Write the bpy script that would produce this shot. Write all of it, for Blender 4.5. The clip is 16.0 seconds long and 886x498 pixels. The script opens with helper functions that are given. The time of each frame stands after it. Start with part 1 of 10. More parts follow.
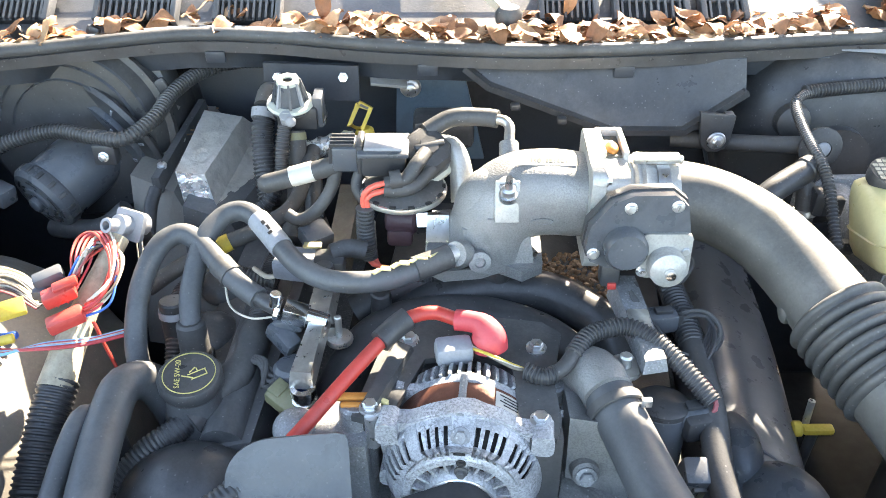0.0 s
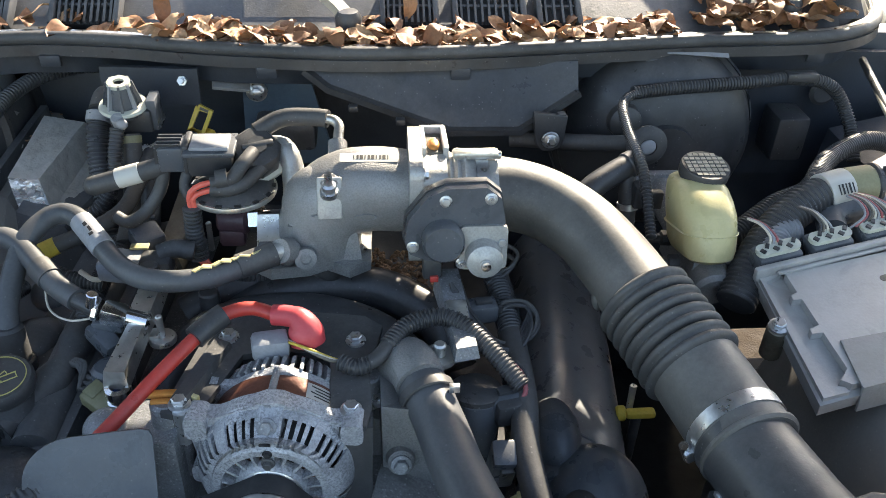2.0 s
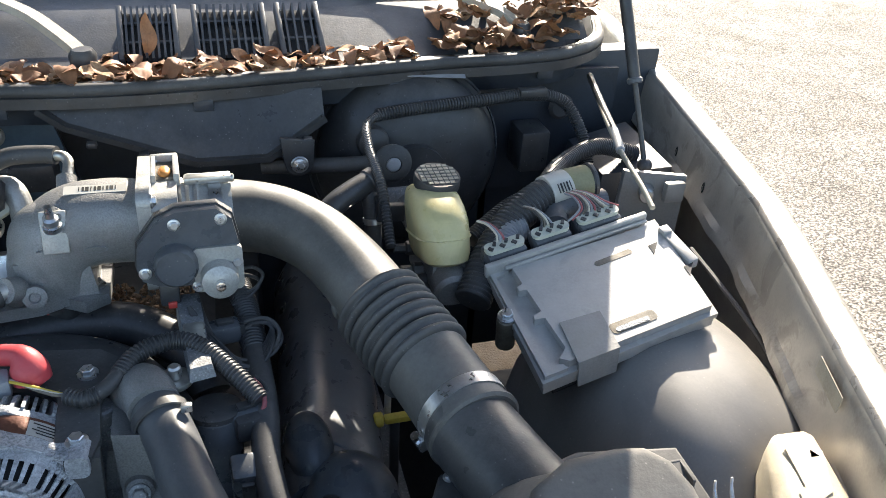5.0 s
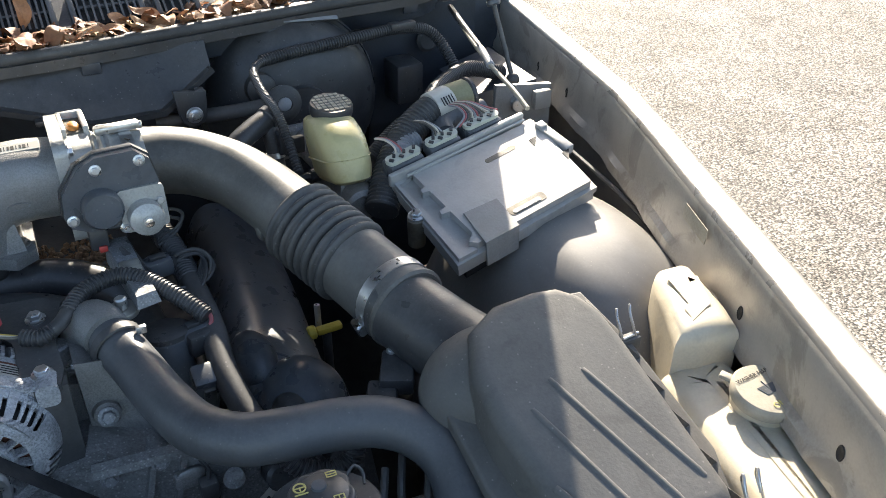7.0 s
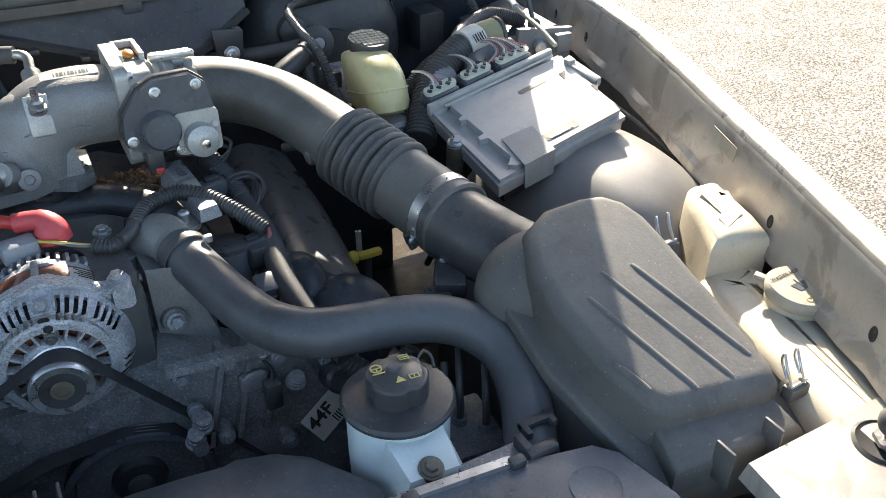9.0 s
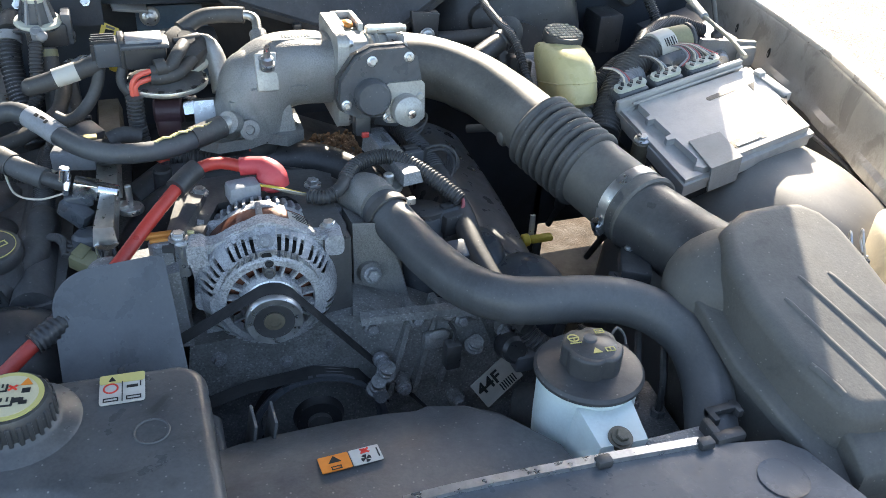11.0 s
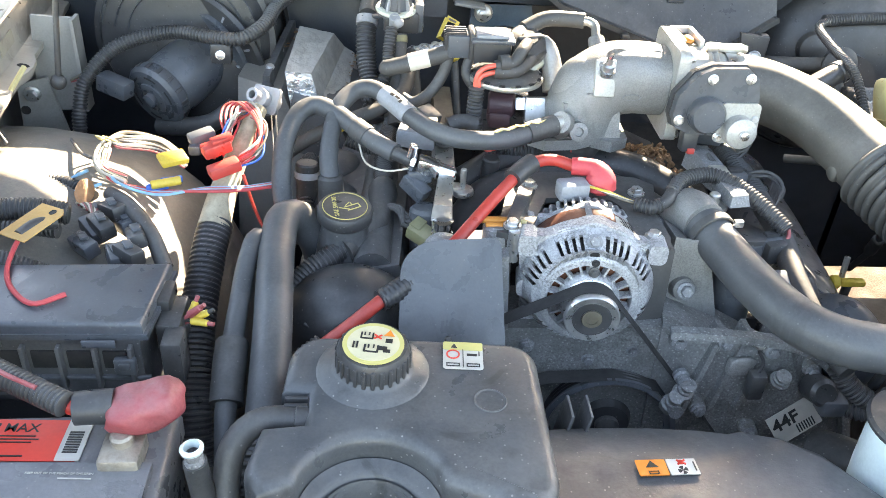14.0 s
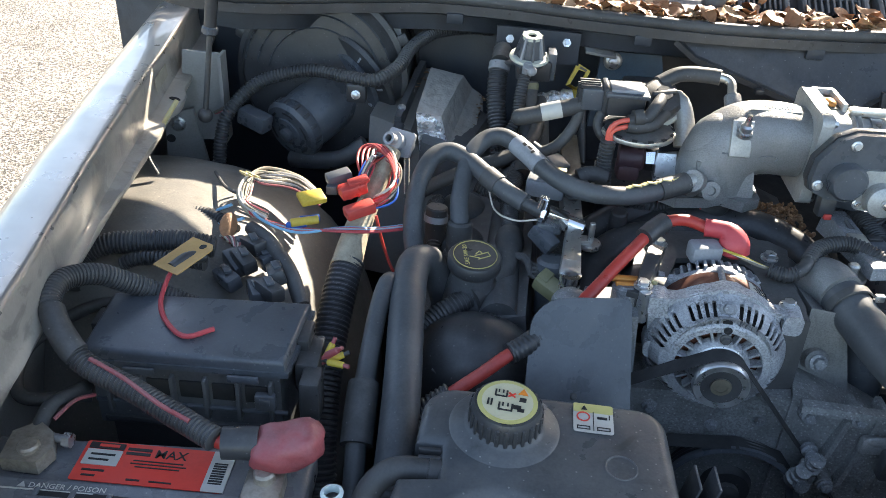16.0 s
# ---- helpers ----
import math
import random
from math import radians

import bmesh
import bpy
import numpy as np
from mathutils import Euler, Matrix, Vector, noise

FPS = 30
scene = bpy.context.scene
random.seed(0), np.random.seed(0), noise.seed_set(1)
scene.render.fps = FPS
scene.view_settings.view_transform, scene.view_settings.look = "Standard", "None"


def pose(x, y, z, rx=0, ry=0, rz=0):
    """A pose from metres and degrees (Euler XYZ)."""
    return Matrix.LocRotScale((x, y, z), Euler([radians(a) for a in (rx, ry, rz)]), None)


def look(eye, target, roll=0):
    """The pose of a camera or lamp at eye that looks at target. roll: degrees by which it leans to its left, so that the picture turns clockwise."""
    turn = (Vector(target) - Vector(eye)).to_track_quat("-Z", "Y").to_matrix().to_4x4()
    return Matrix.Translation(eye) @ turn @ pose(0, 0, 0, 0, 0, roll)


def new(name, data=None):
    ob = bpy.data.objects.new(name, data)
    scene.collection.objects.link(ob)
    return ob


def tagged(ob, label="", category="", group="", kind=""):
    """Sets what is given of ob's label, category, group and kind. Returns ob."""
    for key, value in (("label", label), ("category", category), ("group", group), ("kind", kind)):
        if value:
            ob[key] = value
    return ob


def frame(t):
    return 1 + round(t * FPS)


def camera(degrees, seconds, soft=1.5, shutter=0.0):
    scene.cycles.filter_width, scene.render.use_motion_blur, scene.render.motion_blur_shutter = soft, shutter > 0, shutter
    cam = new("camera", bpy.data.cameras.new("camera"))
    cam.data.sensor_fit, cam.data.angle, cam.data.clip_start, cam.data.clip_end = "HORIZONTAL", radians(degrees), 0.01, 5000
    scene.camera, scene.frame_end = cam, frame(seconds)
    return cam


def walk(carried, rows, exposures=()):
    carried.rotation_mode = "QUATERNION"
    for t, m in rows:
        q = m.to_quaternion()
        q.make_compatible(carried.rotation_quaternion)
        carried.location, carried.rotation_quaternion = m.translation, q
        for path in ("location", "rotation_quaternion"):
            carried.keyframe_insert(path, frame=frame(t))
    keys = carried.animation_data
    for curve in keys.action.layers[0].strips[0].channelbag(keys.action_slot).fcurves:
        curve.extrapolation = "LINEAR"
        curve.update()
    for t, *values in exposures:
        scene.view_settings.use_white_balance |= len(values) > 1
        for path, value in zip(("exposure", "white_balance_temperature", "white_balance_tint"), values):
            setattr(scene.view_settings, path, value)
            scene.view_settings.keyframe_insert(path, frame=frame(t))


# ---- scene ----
cam = camera(55.2, 16.0, 0.85)
PATH = [
    (0, (0.0, 0.031, 1.536), (-0.001, 1.641, 0.35), -0.0),
    (0.5, (0.028, 0.023, 1.532), (0.046, 1.637, 0.35), 0.2),
    (1, (0.055, 0.016, 1.532), (0.117, 1.636, 0.36), 0.8),
    (1.5, (0.082, 0.01, 1.53), (0.21, 1.629, 0.362), 1.4),
    (2, (0.106, 0.002, 1.525), (0.28, 1.631, 0.378), 2.3),
    (2.5, (0.128, -0.001, 1.522), (0.37, 1.638, 0.401), 3.6),
    (3, (0.149, -0.006, 1.52), (0.445, 1.637, 0.419), 4.7),
    (3.5, (0.171, -0.014, 1.523), (0.523, 1.636, 0.449), 5.6),
    (4, (0.184, -0.023, 1.526), (0.587, 1.629, 0.472), 5.3),
    (4.5, (0.201, -0.041, 1.52), (0.683, 1.601, 0.484), 4.7),
    (5, (0.209, -0.059, 1.513), (0.753, 1.563, 0.478), 3.9),
    (5.2, (0.213, -0.071, 1.515), (0.782, 1.539, 0.474), 3.5),
    (7.3, (0.114, -0.171, 1.482), (0.956, 1.292, 0.409), 0.8),
    (7.5, (0.109, -0.178, 1.475), (0.966, 1.274, 0.4), 0.9),
    (8.2, (0.071, -0.19, 1.461), (0.931, 1.249, 0.369), 0.6),
    (10.3, (-0.056, -0.204, 1.445), (0.695, 1.288, 0.344), 3.6),
    (10.5, (-0.069, -0.204, 1.446), (0.658, 1.301, 0.348), 3.9),
    (11, (-0.091, -0.202, 1.444), (0.549, 1.346, 0.351), 4.0),
    (11.5, (-0.113, -0.201, 1.445), (0.44, 1.378, 0.349), 4.0),
    (12, (-0.138, -0.199, 1.445), (0.304, 1.409, 0.341), 3.8),
    (12.5, (-0.157, -0.198, 1.446), (0.238, 1.424, 0.344), 4.3),
    (13, (-0.176, -0.198, 1.448), (0.149, 1.438, 0.345), 4.3),
    (13.5, (-0.196, -0.199, 1.446), (0.053, 1.45, 0.342), 4.1),
    (14, (-0.214, -0.201, 1.446), (-0.05, 1.456, 0.338), 4.1),
    (14.5, (-0.229, -0.207, 1.448), (-0.162, 1.45, 0.331), 3.8),
    (15, (-0.246, -0.21, 1.455), (-0.242, 1.448, 0.336), 3.5),
    (15.5, (-0.259, -0.206, 1.468), (-0.285, 1.461, 0.363), 3.9),
    (16, (-0.263, -0.193, 1.482), (-0.306, 1.487, 0.397), 3.7),
]
walk(cam, [(t, look(eye, target, roll)) for t, eye, target, roll in PATH],
     [(0.0, 3.82, 7600, 11), (1.0, 3.5, 7600, 11), (1.5, 2.8, 7500, 10), (2.0, 2.52, 7300, 10), (2.5, 2.36, 7100, 10), (3.5, 2.16, 6900, 10), (5.0, 2.12, 6850, 10), (8.2, 2.15, 7000, 10), (10.5, 2.74, 7100, 10), (11.5, 2.8, 6900, 10), (12.0, 3.25, 7200, 10), (12.5, 3.8, 7700, 10), (13.0, 4.02, 8100, 10), (13.5, 4.08, 8200, 11), (14.0, 3.95, 8400, 12), (14.5, 3.1, 8100, 10), (15.0, 2.84, 7500, 10), (16.0, 2.62, 7000, 10)])

# ---- light ----
SUN_EL, SUN_AZ = radians(28.3), radians(27.0)
world = bpy.data.worlds.new("sky")
scene.world = world
world.use_nodes = True
_n = world.node_tree.nodes
_sky = _n.new("ShaderNodeTexSky")
_sky.sky_type = "NISHITA"
_sky.sun_disc = False
_sky.dust_density = 1.6
_sky.sun_elevation, _sky.sun_rotation = SUN_EL, SUN_AZ
_bg = _n["Background"]
_bg.inputs["Strength"].default_value = 0.1
world.node_tree.links.new(_sky.outputs["Color"], _bg.inputs["Color"])
_sun = bpy.data.lights.new("sun", "SUN")
_sun.energy, _sun.angle, _sun.color = 3.7, radians(0.55), (1.0, 0.93, 0.82)
sun = new("sun", _sun)
_to = Vector((math.sin(SUN_AZ) * math.cos(SUN_EL), math.cos(SUN_AZ) * math.cos(SUN_EL), math.sin(SUN_EL)))
sun.matrix_world = look(_to * 20, (0, 0, 0))

# ---- materials ----
def mat(name, col, rough=0.6, metal=0.0, var=0.25, scale=30.0, bump=0.2, fine=350.0, dust=0.0, dustcol=(0.30, 0.27, 0.23),
        coat=0.0, spec=0.5, transmission=0.0, speck=0.0, speckcol=(0.75, 0.75, 0.72), ior=1.45, sss=0.0, dist=0.0012,
        pits=0.0, pitcol=(0.1, 0.1, 0.105), pitscale=1.1, stain=0.0, crumbs=0.0):
    """A surface with its colour varied at two scales, settled dust, stains, pits, specks, and a fine relief."""
    if max(col) < 0.13:
        grey = sum(dustcol) / 3
        dustcol = tuple(0.5 * c + 0.5 * grey for c in dustcol)
    m = bpy.data.materials.new(name)
    m.use_nodes = True
    nt = m.node_tree
    N, L = nt.nodes, nt.links
    b = N["Principled BSDF"]
    tc = N.new("ShaderNodeTexCoord")
    co = tc.outputs["Object"]

    def tex(sc, detail=4.0, r=0.55, warp=0.0):
        t = N.new("ShaderNodeTexNoise")
        t.inputs["Scale"].default_value, t.inputs["Detail"].default_value, t.inputs["Roughness"].default_value = sc, detail, r
        t.inputs["Distortion"].default_value = warp
        L.new(co, t.inputs["Vector"])
        return t.outputs["Fac"]

    def ramp(src, lo, hi, a=0.0, c=1.0):
        r = N.new("ShaderNodeMapRange")
        r.inputs["From Min"].default_value, r.inputs["From Max"].default_value = lo, hi
        r.inputs["To Min"].default_value, r.inputs["To Max"].default_value = a, c
        L.new(src, r.inputs["Value"])
        return r.outputs["Result"]

    def times(p, q):
        mul = N.new("ShaderNodeMath")
        mul.operation = "MULTIPLY"
        L.new(p, mul.inputs[0])
        L.new(q, mul.inputs[1])
        return mul.outputs[0]

    def mix(fac, a, c):
        x = N.new("ShaderNodeMix")
        x.data_type = "RGBA"
        for key, val in ((6, a), (7, c)):
            if isinstance(val, tuple):
                x.inputs[key].default_value = (*val, 1.0)
            else:
                L.new(val, x.inputs[key])
        L.new(fac, x.inputs[0])
        return x.outputs[2]

    big = tex(scale, 5.0)
    small = tex(fine, 3.0)
    dark = tuple(c * (1 - var) for c in col)
    light = tuple(min(1.0, c * (1 + var)) for c in col)
    c = mix(ramp(big, 0.3, 0.7), dark, light)
    c = mix(ramp(small, 0.35, 0.65, 0.0, 0.42), c, tuple(min(1.0, x * (1 + 1.2 * var)) for x in col))
    if stain:
        c = mix(ramp(tex(scale * 0.6, 6.0, 0.6, 1.2), 0.54, 0.6, 0.0, stain), c, tuple(x * 0.45 for x in col))
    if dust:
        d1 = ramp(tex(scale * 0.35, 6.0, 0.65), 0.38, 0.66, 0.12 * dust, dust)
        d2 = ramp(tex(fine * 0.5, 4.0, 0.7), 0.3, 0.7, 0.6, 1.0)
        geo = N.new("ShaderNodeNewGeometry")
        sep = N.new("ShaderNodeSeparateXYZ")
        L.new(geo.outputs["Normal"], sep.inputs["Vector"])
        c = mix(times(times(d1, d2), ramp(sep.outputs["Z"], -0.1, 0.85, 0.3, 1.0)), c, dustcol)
    if pits:
        c = mix(times(ramp(tex(fine * pitscale, 3.0, 0.65), 0.44, 0.62), ramp(tex(scale * 0.5, 4.0), 0.34, 0.6, 0.15, pits)), c, pitcol)
    if speck or crumbs:
        v = N.new("ShaderNodeTexVoronoi")
        v.inputs["Scale"].default_value = fine * (0.6 if speck else 0.7)
        L.new(co, v.inputs["Vector"])
        f = ramp(v.outputs["Distance"], 0.28, 0.12, 0.0, speck or crumbs)
        if crumbs:
            sc = N.new("ShaderNodeSeparateColor")
            L.new(v.outputs["Color"], sc.inputs["Color"])
            f = times(f, ramp(sc.outputs["Red"], 0.86, 0.95, 0.0, 0.7))
        c = mix(f, c, speckcol if speck else tuple(min(1.0, x * 1.5) for x in dustcol))
    L.new(c, b.inputs["Base Color"])
    L.new(ramp(tex(scale * 1.7, 4.0), 0.3, 0.7, max(0.03, rough - 0.14), min(1.0, rough + 0.14)), b.inputs["Roughness"])
    b.inputs["Metallic"].default_value = metal
    b.inputs["Specular IOR Level"].default_value = spec
    b.inputs["Coat Weight"].default_value = coat
    b.inputs["Coat Roughness"].default_value = 0.08
    b.inputs["Transmission Weight"].default_value = transmission
    b.inputs["IOR"].default_value = ior
    if sss:
        b.inputs["Subsurface Weight"].default_value = sss
        b.inputs["Subsurface Radius"].default_value = (0.03, 0.028, 0.022)
    if bump:
        bp = N.new("ShaderNodeBump")
        bp.inputs["Strength"].default_value, bp.inputs["Distance"].default_value = bump, dist
        L.new(small, bp.inputs["Height"])
        L.new(bp.outputs["Normal"], b.inputs["Normal"])
    return m


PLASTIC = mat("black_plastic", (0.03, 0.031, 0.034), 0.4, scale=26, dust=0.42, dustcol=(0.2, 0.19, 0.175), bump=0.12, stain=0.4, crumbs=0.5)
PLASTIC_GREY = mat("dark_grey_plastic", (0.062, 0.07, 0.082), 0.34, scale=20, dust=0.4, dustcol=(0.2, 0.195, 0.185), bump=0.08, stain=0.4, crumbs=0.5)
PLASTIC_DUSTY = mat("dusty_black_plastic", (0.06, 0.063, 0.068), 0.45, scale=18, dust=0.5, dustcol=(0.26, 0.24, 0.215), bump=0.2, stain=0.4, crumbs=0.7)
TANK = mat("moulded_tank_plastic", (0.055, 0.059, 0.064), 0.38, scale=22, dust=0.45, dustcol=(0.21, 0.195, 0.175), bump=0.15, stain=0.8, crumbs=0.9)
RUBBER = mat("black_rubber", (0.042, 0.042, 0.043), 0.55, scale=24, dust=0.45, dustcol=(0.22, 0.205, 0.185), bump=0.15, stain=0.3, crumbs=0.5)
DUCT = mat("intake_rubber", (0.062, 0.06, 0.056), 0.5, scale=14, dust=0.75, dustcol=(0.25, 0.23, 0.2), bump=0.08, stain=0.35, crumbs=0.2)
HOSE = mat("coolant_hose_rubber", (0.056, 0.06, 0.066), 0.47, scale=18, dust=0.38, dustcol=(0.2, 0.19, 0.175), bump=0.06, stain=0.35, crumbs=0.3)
# near-black that puts the shade of holes and deep gaps into the colour
SHADOWY = mat("grimy_shade_black", (0.015, 0.015, 0.016), 0.7, dust=0.3, dustcol=(0.06, 0.055, 0.05))
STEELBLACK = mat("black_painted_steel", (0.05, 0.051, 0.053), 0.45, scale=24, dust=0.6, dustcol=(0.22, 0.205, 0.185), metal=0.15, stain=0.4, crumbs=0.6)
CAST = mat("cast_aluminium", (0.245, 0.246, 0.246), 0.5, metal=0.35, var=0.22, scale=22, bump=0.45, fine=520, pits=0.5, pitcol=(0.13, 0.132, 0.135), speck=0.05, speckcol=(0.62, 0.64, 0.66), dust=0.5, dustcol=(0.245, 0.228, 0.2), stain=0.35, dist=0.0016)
CAST_DULL = mat("oxidised_cast_aluminium", (0.25, 0.26, 0.275), 0.55, metal=0.4, var=0.3, scale=40, bump=0.6, fine=420, dust=0.6, dustcol=(0.17, 0.16, 0.15), pits=0.5, pitcol=(0.11, 0.11, 0.11), speck=0.3, dist=0.0016)
CAST_DARK = mat("grimy_engine_casting", (0.2, 0.205, 0.207), 0.52, metal=0.25, var=0.4, scale=28, bump=0.5, dust=0.5, dustcol=(0.17, 0.155, 0.135), pits=0.5, pitcol=(0.07, 0.066, 0.06), stain=0.5, speck=0.25)
ALTCAST = mat("salt_speckled_casting", (0.4, 0.41, 0.43), 0.5, metal=0.3, var=0.3, scale=60, bump=0.7, fine=380, pits=0.7, pitcol=(0.12, 0.12, 0.125), speck=0.16, speckcol=(0.7, 0.72, 0.76), stain=0.3, dist=0.0018)
SMOOTHALU = mat("smooth_cast_aluminium", (0.42, 0.42, 0.405), 0.45, metal=0.4, var=0.15, scale=50, bump=0.35, dust=0.45, dustcol=(0.28, 0.26, 0.22), pits=0.3, pitcol=(0.2, 0.19, 0.17))
STEEL = mat("zinc_steel", (0.55, 0.56, 0.57), 0.35, metal=0.9, var=0.2, scale=80, bump=0.1, dust=0.3, dustcol=(0.2, 0.18, 0.16))
NICKEL = mat("brushed_nickel", (0.52, 0.51, 0.48), 0.38, metal=0.85, var=0.15, scale=90, bump=0.1)
CHROME = mat("bright_metal", (0.75, 0.75, 0.76), 0.18, metal=1.0, var=0.08, bump=0.03)
RUST = mat("brown_stator_steel", (0.13, 0.05, 0.032), 0.5, metal=0.3, var=0.3, scale=50, bump=0.3, coat=0.2)
RED = mat("red_cable_sheath", (0.42, 0.035, 0.026), 0.4, var=0.2, dust=0.3, dustcol=(0.35, 0.2, 0.17), bump=0.08)
REDCAP = mat("soft_red_rubber", (0.5, 0.05, 0.06), 0.45, var=0.12, dust=0.2, dustcol=(0.5, 0.3, 0.28), bump=0.1)
REDDUST = mat("dusty_pink_rubber", (0.3, 0.055, 0.06), 0.5, var=0.3, scale=50, dust=0.7, dustcol=(0.33, 0.2, 0.2))
REDFUSE = mat("red_fuse_plastic", (0.48, 0.045, 0.035), 0.38, var=0.15, dust=0.3, dustcol=(0.4, 0.2, 0.17))
YELLOW = mat("yellow_plastic", (0.55, 0.39, 0.05), 0.45, var=0.2, dust=0.35, dustcol=(0.36, 0.28, 0.13))
ORANGE = mat("orange_clip_plastic", (0.55, 0.22, 0.05), 0.45, var=0.15)
BLUE = mat("blue_plastic", (0.02, 0.1, 0.42), 0.4, var=0.15)
LTBLUE = mat("pale_blue_wire", (0.2, 0.42, 0.6), 0.45)
WHITEWIRE = mat("dirty_white_wire", (0.55, 0.5, 0.42), 0.5, var=0.25, dust=0.4, dustcol=(0.28, 0.23, 0.17))
GREYPLUG = mat("grey_connector_plastic", (0.26, 0.27, 0.29), 0.5, var=0.2, dust=0.4, dustcol=(0.2, 0.18, 0.16))
TAPE = mat("sunlit_worn_tape", (0.42, 0.36, 0.26), 0.6, var=0.35, scale=60, bump=0.5, dust=0.5, dustcol=(0.16, 0.14, 0.11))
OLIVE = mat("olive_connector_plastic", (0.2, 0.19, 0.1), 0.55, var=0.2, dust=0.3)
MAROON = mat("maroon_sensor_plastic", (0.07, 0.035, 0.042), 0.5, var=0.2, dust=0.3, dustcol=(0.16, 0.13, 0.13))
FOIL = mat("crumpled_foil", (0.68, 0.7, 0.72), 0.28, metal=0.7, var=0.15, scale=60, bump=0.8, fine=170, dust=0.3, dustcol=(0.4, 0.37, 0.32), dist=0.003)
RESERVOIR = mat("aged_brake_reservoir", (0.5, 0.44, 0.23), 0.36, var=0.15, scale=25, dust=0.4, dustcol=(0.36, 0.3, 0.18), sss=0.35, bump=0.08, stain=0.2)
PSBODY = mat("milky_reservoir", (0.6, 0.68, 0.68), 0.4, var=0.12, scale=20, dust=0.35, dustcol=(0.45, 0.4, 0.27), sss=0.3, bump=0.08)
WASHER = mat("yellowed_washer_tank", (0.6, 0.54, 0.42), 0.42, var=0.15, scale=16, dust=0.6, dustcol=(0.4, 0.32, 0.22), sss=0.3, bump=0.1, stain=0.3, crumbs=0.6)
WASHCAP = mat("washer_cap_plastic", (0.34, 0.31, 0.25), 0.6, var=0.2, dust=0.5, dustcol=(0.4, 0.35, 0.28))
PAINT = mat("silver_beige_car_paint", (0.4, 0.38, 0.35), 0.35, metal=0.55, var=0.06, scale=15, bump=0.02, coat=0.7, dust=0.25, dustcol=(0.34, 0.3, 0.25))
PAINT_IN = mat("dusty_inner_paint", (0.38, 0.355, 0.32), 0.42, metal=0.3, var=0.18, scale=20, bump=0.06, dust=0.6, dustcol=(0.34, 0.295, 0.24), stain=0.5, crumbs=0.5)
APRON = mat("grey_painted_apron", (0.27, 0.265, 0.255), 0.5, metal=0.15, var=0.2, scale=18, dust=0.5, dustcol=(0.2, 0.18, 0.155))
LINER = mat("dusty_wheelhouse", (0.15, 0.145, 0.135), 0.5, var=0.25, scale=12, dust=0.8, dustcol=(0.36, 0.31, 0.25), bump=0.2, stain=0.3, crumbs=0.5)
LINER_SMOOTH = mat("smooth_dusty_liner", (0.16, 0.155, 0.15), 0.5, var=0.15, scale=9, dust=0.7, dustcol=(0.26, 0.235, 0.2), bump=0.05, stain=0.15, crumbs=0.4)
AIRBOX = mat("sun_bleached_plastic", (0.092, 0.09, 0.086), 0.62, var=0.15, scale=16, dust=0.5, dustcol=(0.24, 0.21, 0.17), bump=0.18, stain=0.35, crumbs=0.6, spec=0.3)
BLUEPAINT = mat("blue_grey_bracket_paint", (0.085, 0.125, 0.16), 0.42, var=0.2, scale=20, dust=0.4, dustcol=(0.2, 0.19, 0.175), stain=0.3)
COWL = mat("weathered_cowl_plastic", (0.05, 0.055, 0.064), 0.5, var=0.3, scale=25, dust=0.6, dustcol=(0.18, 0.16, 0.132), stain=0.5, crumbs=0.6)
FIREWALL = mat("dark_painted_firewall", (0.03, 0.036, 0.046), 0.46, var=0.25, scale=15, dust=0.45, dustcol=(0.1, 0.096, 0.09), stain=0.35)
ALUBOX = mat("dusty_aluminium_module", (0.4, 0.395, 0.385), 0.5, metal=0.35, var=0.12, scale=25, bump=0.15, dust=0.6, dustcol=(0.36, 0.325, 0.28), stain=0.2, crumbs=0.4)
BROWNTRIM = mat("brown_corroded_bracket", (0.11, 0.095, 0.07), 0.6, metal=0.35, var=0.35, scale=45, dust=0.5)
DEBRIS = mat("leaf_debris", (0.22, 0.14, 0.085), 0.85, var=0.5, scale=150, bump=0.6, fine=600)
BATTERY = mat("battery_case", (0.115, 0.122, 0.136), 0.34, scale=20, dust=0.6, dustcol=(0.26, 0.25, 0.235), stain=0.35, crumbs=0.6)
LEAD = mat("tarnished_terminal", (0.36, 0.32, 0.27), 0.5, metal=0.6, var=0.3, scale=90, dust=0.5, dustcol=(0.25, 0.2, 0.14), bump=0.5)
PRINT_RED = mat("red_label", (0.74, 0.05, 0.032), 0.42, var=0.08, dust=0.1, dustcol=(0.45, 0.2, 0.15), bump=0.02)
PRINT_WHITE = mat("white_label", (0.52, 0.505, 0.465), 0.45, var=0.08, dust=0.45, dustcol=(0.36, 0.325, 0.26), bump=0.02, stain=0.2)
PRINT_BLACK = mat("black_print", (0.02, 0.02, 0.02), 0.5, bump=0.0)
PRINT_ORANGE = mat("orange_label", (0.72, 0.22, 0.03), 0.45, var=0.06, bump=0.02)
PRINT_YELLOW = mat("yellow_print", (0.5, 0.44, 0.16), 0.6, var=0.08, bump=0.02)
CARD = mat("manila_tag", (0.52, 0.3, 0.1), 0.7, var=0.15, dust=0.2)
ASPHALT = mat("aged_asphalt", (0.2, 0.18, 0.155), 0.92, var=0.4, scale=3.0, bump=0.0, fine=60, dust=0.25, dustcol=(0.3, 0.26, 0.2))


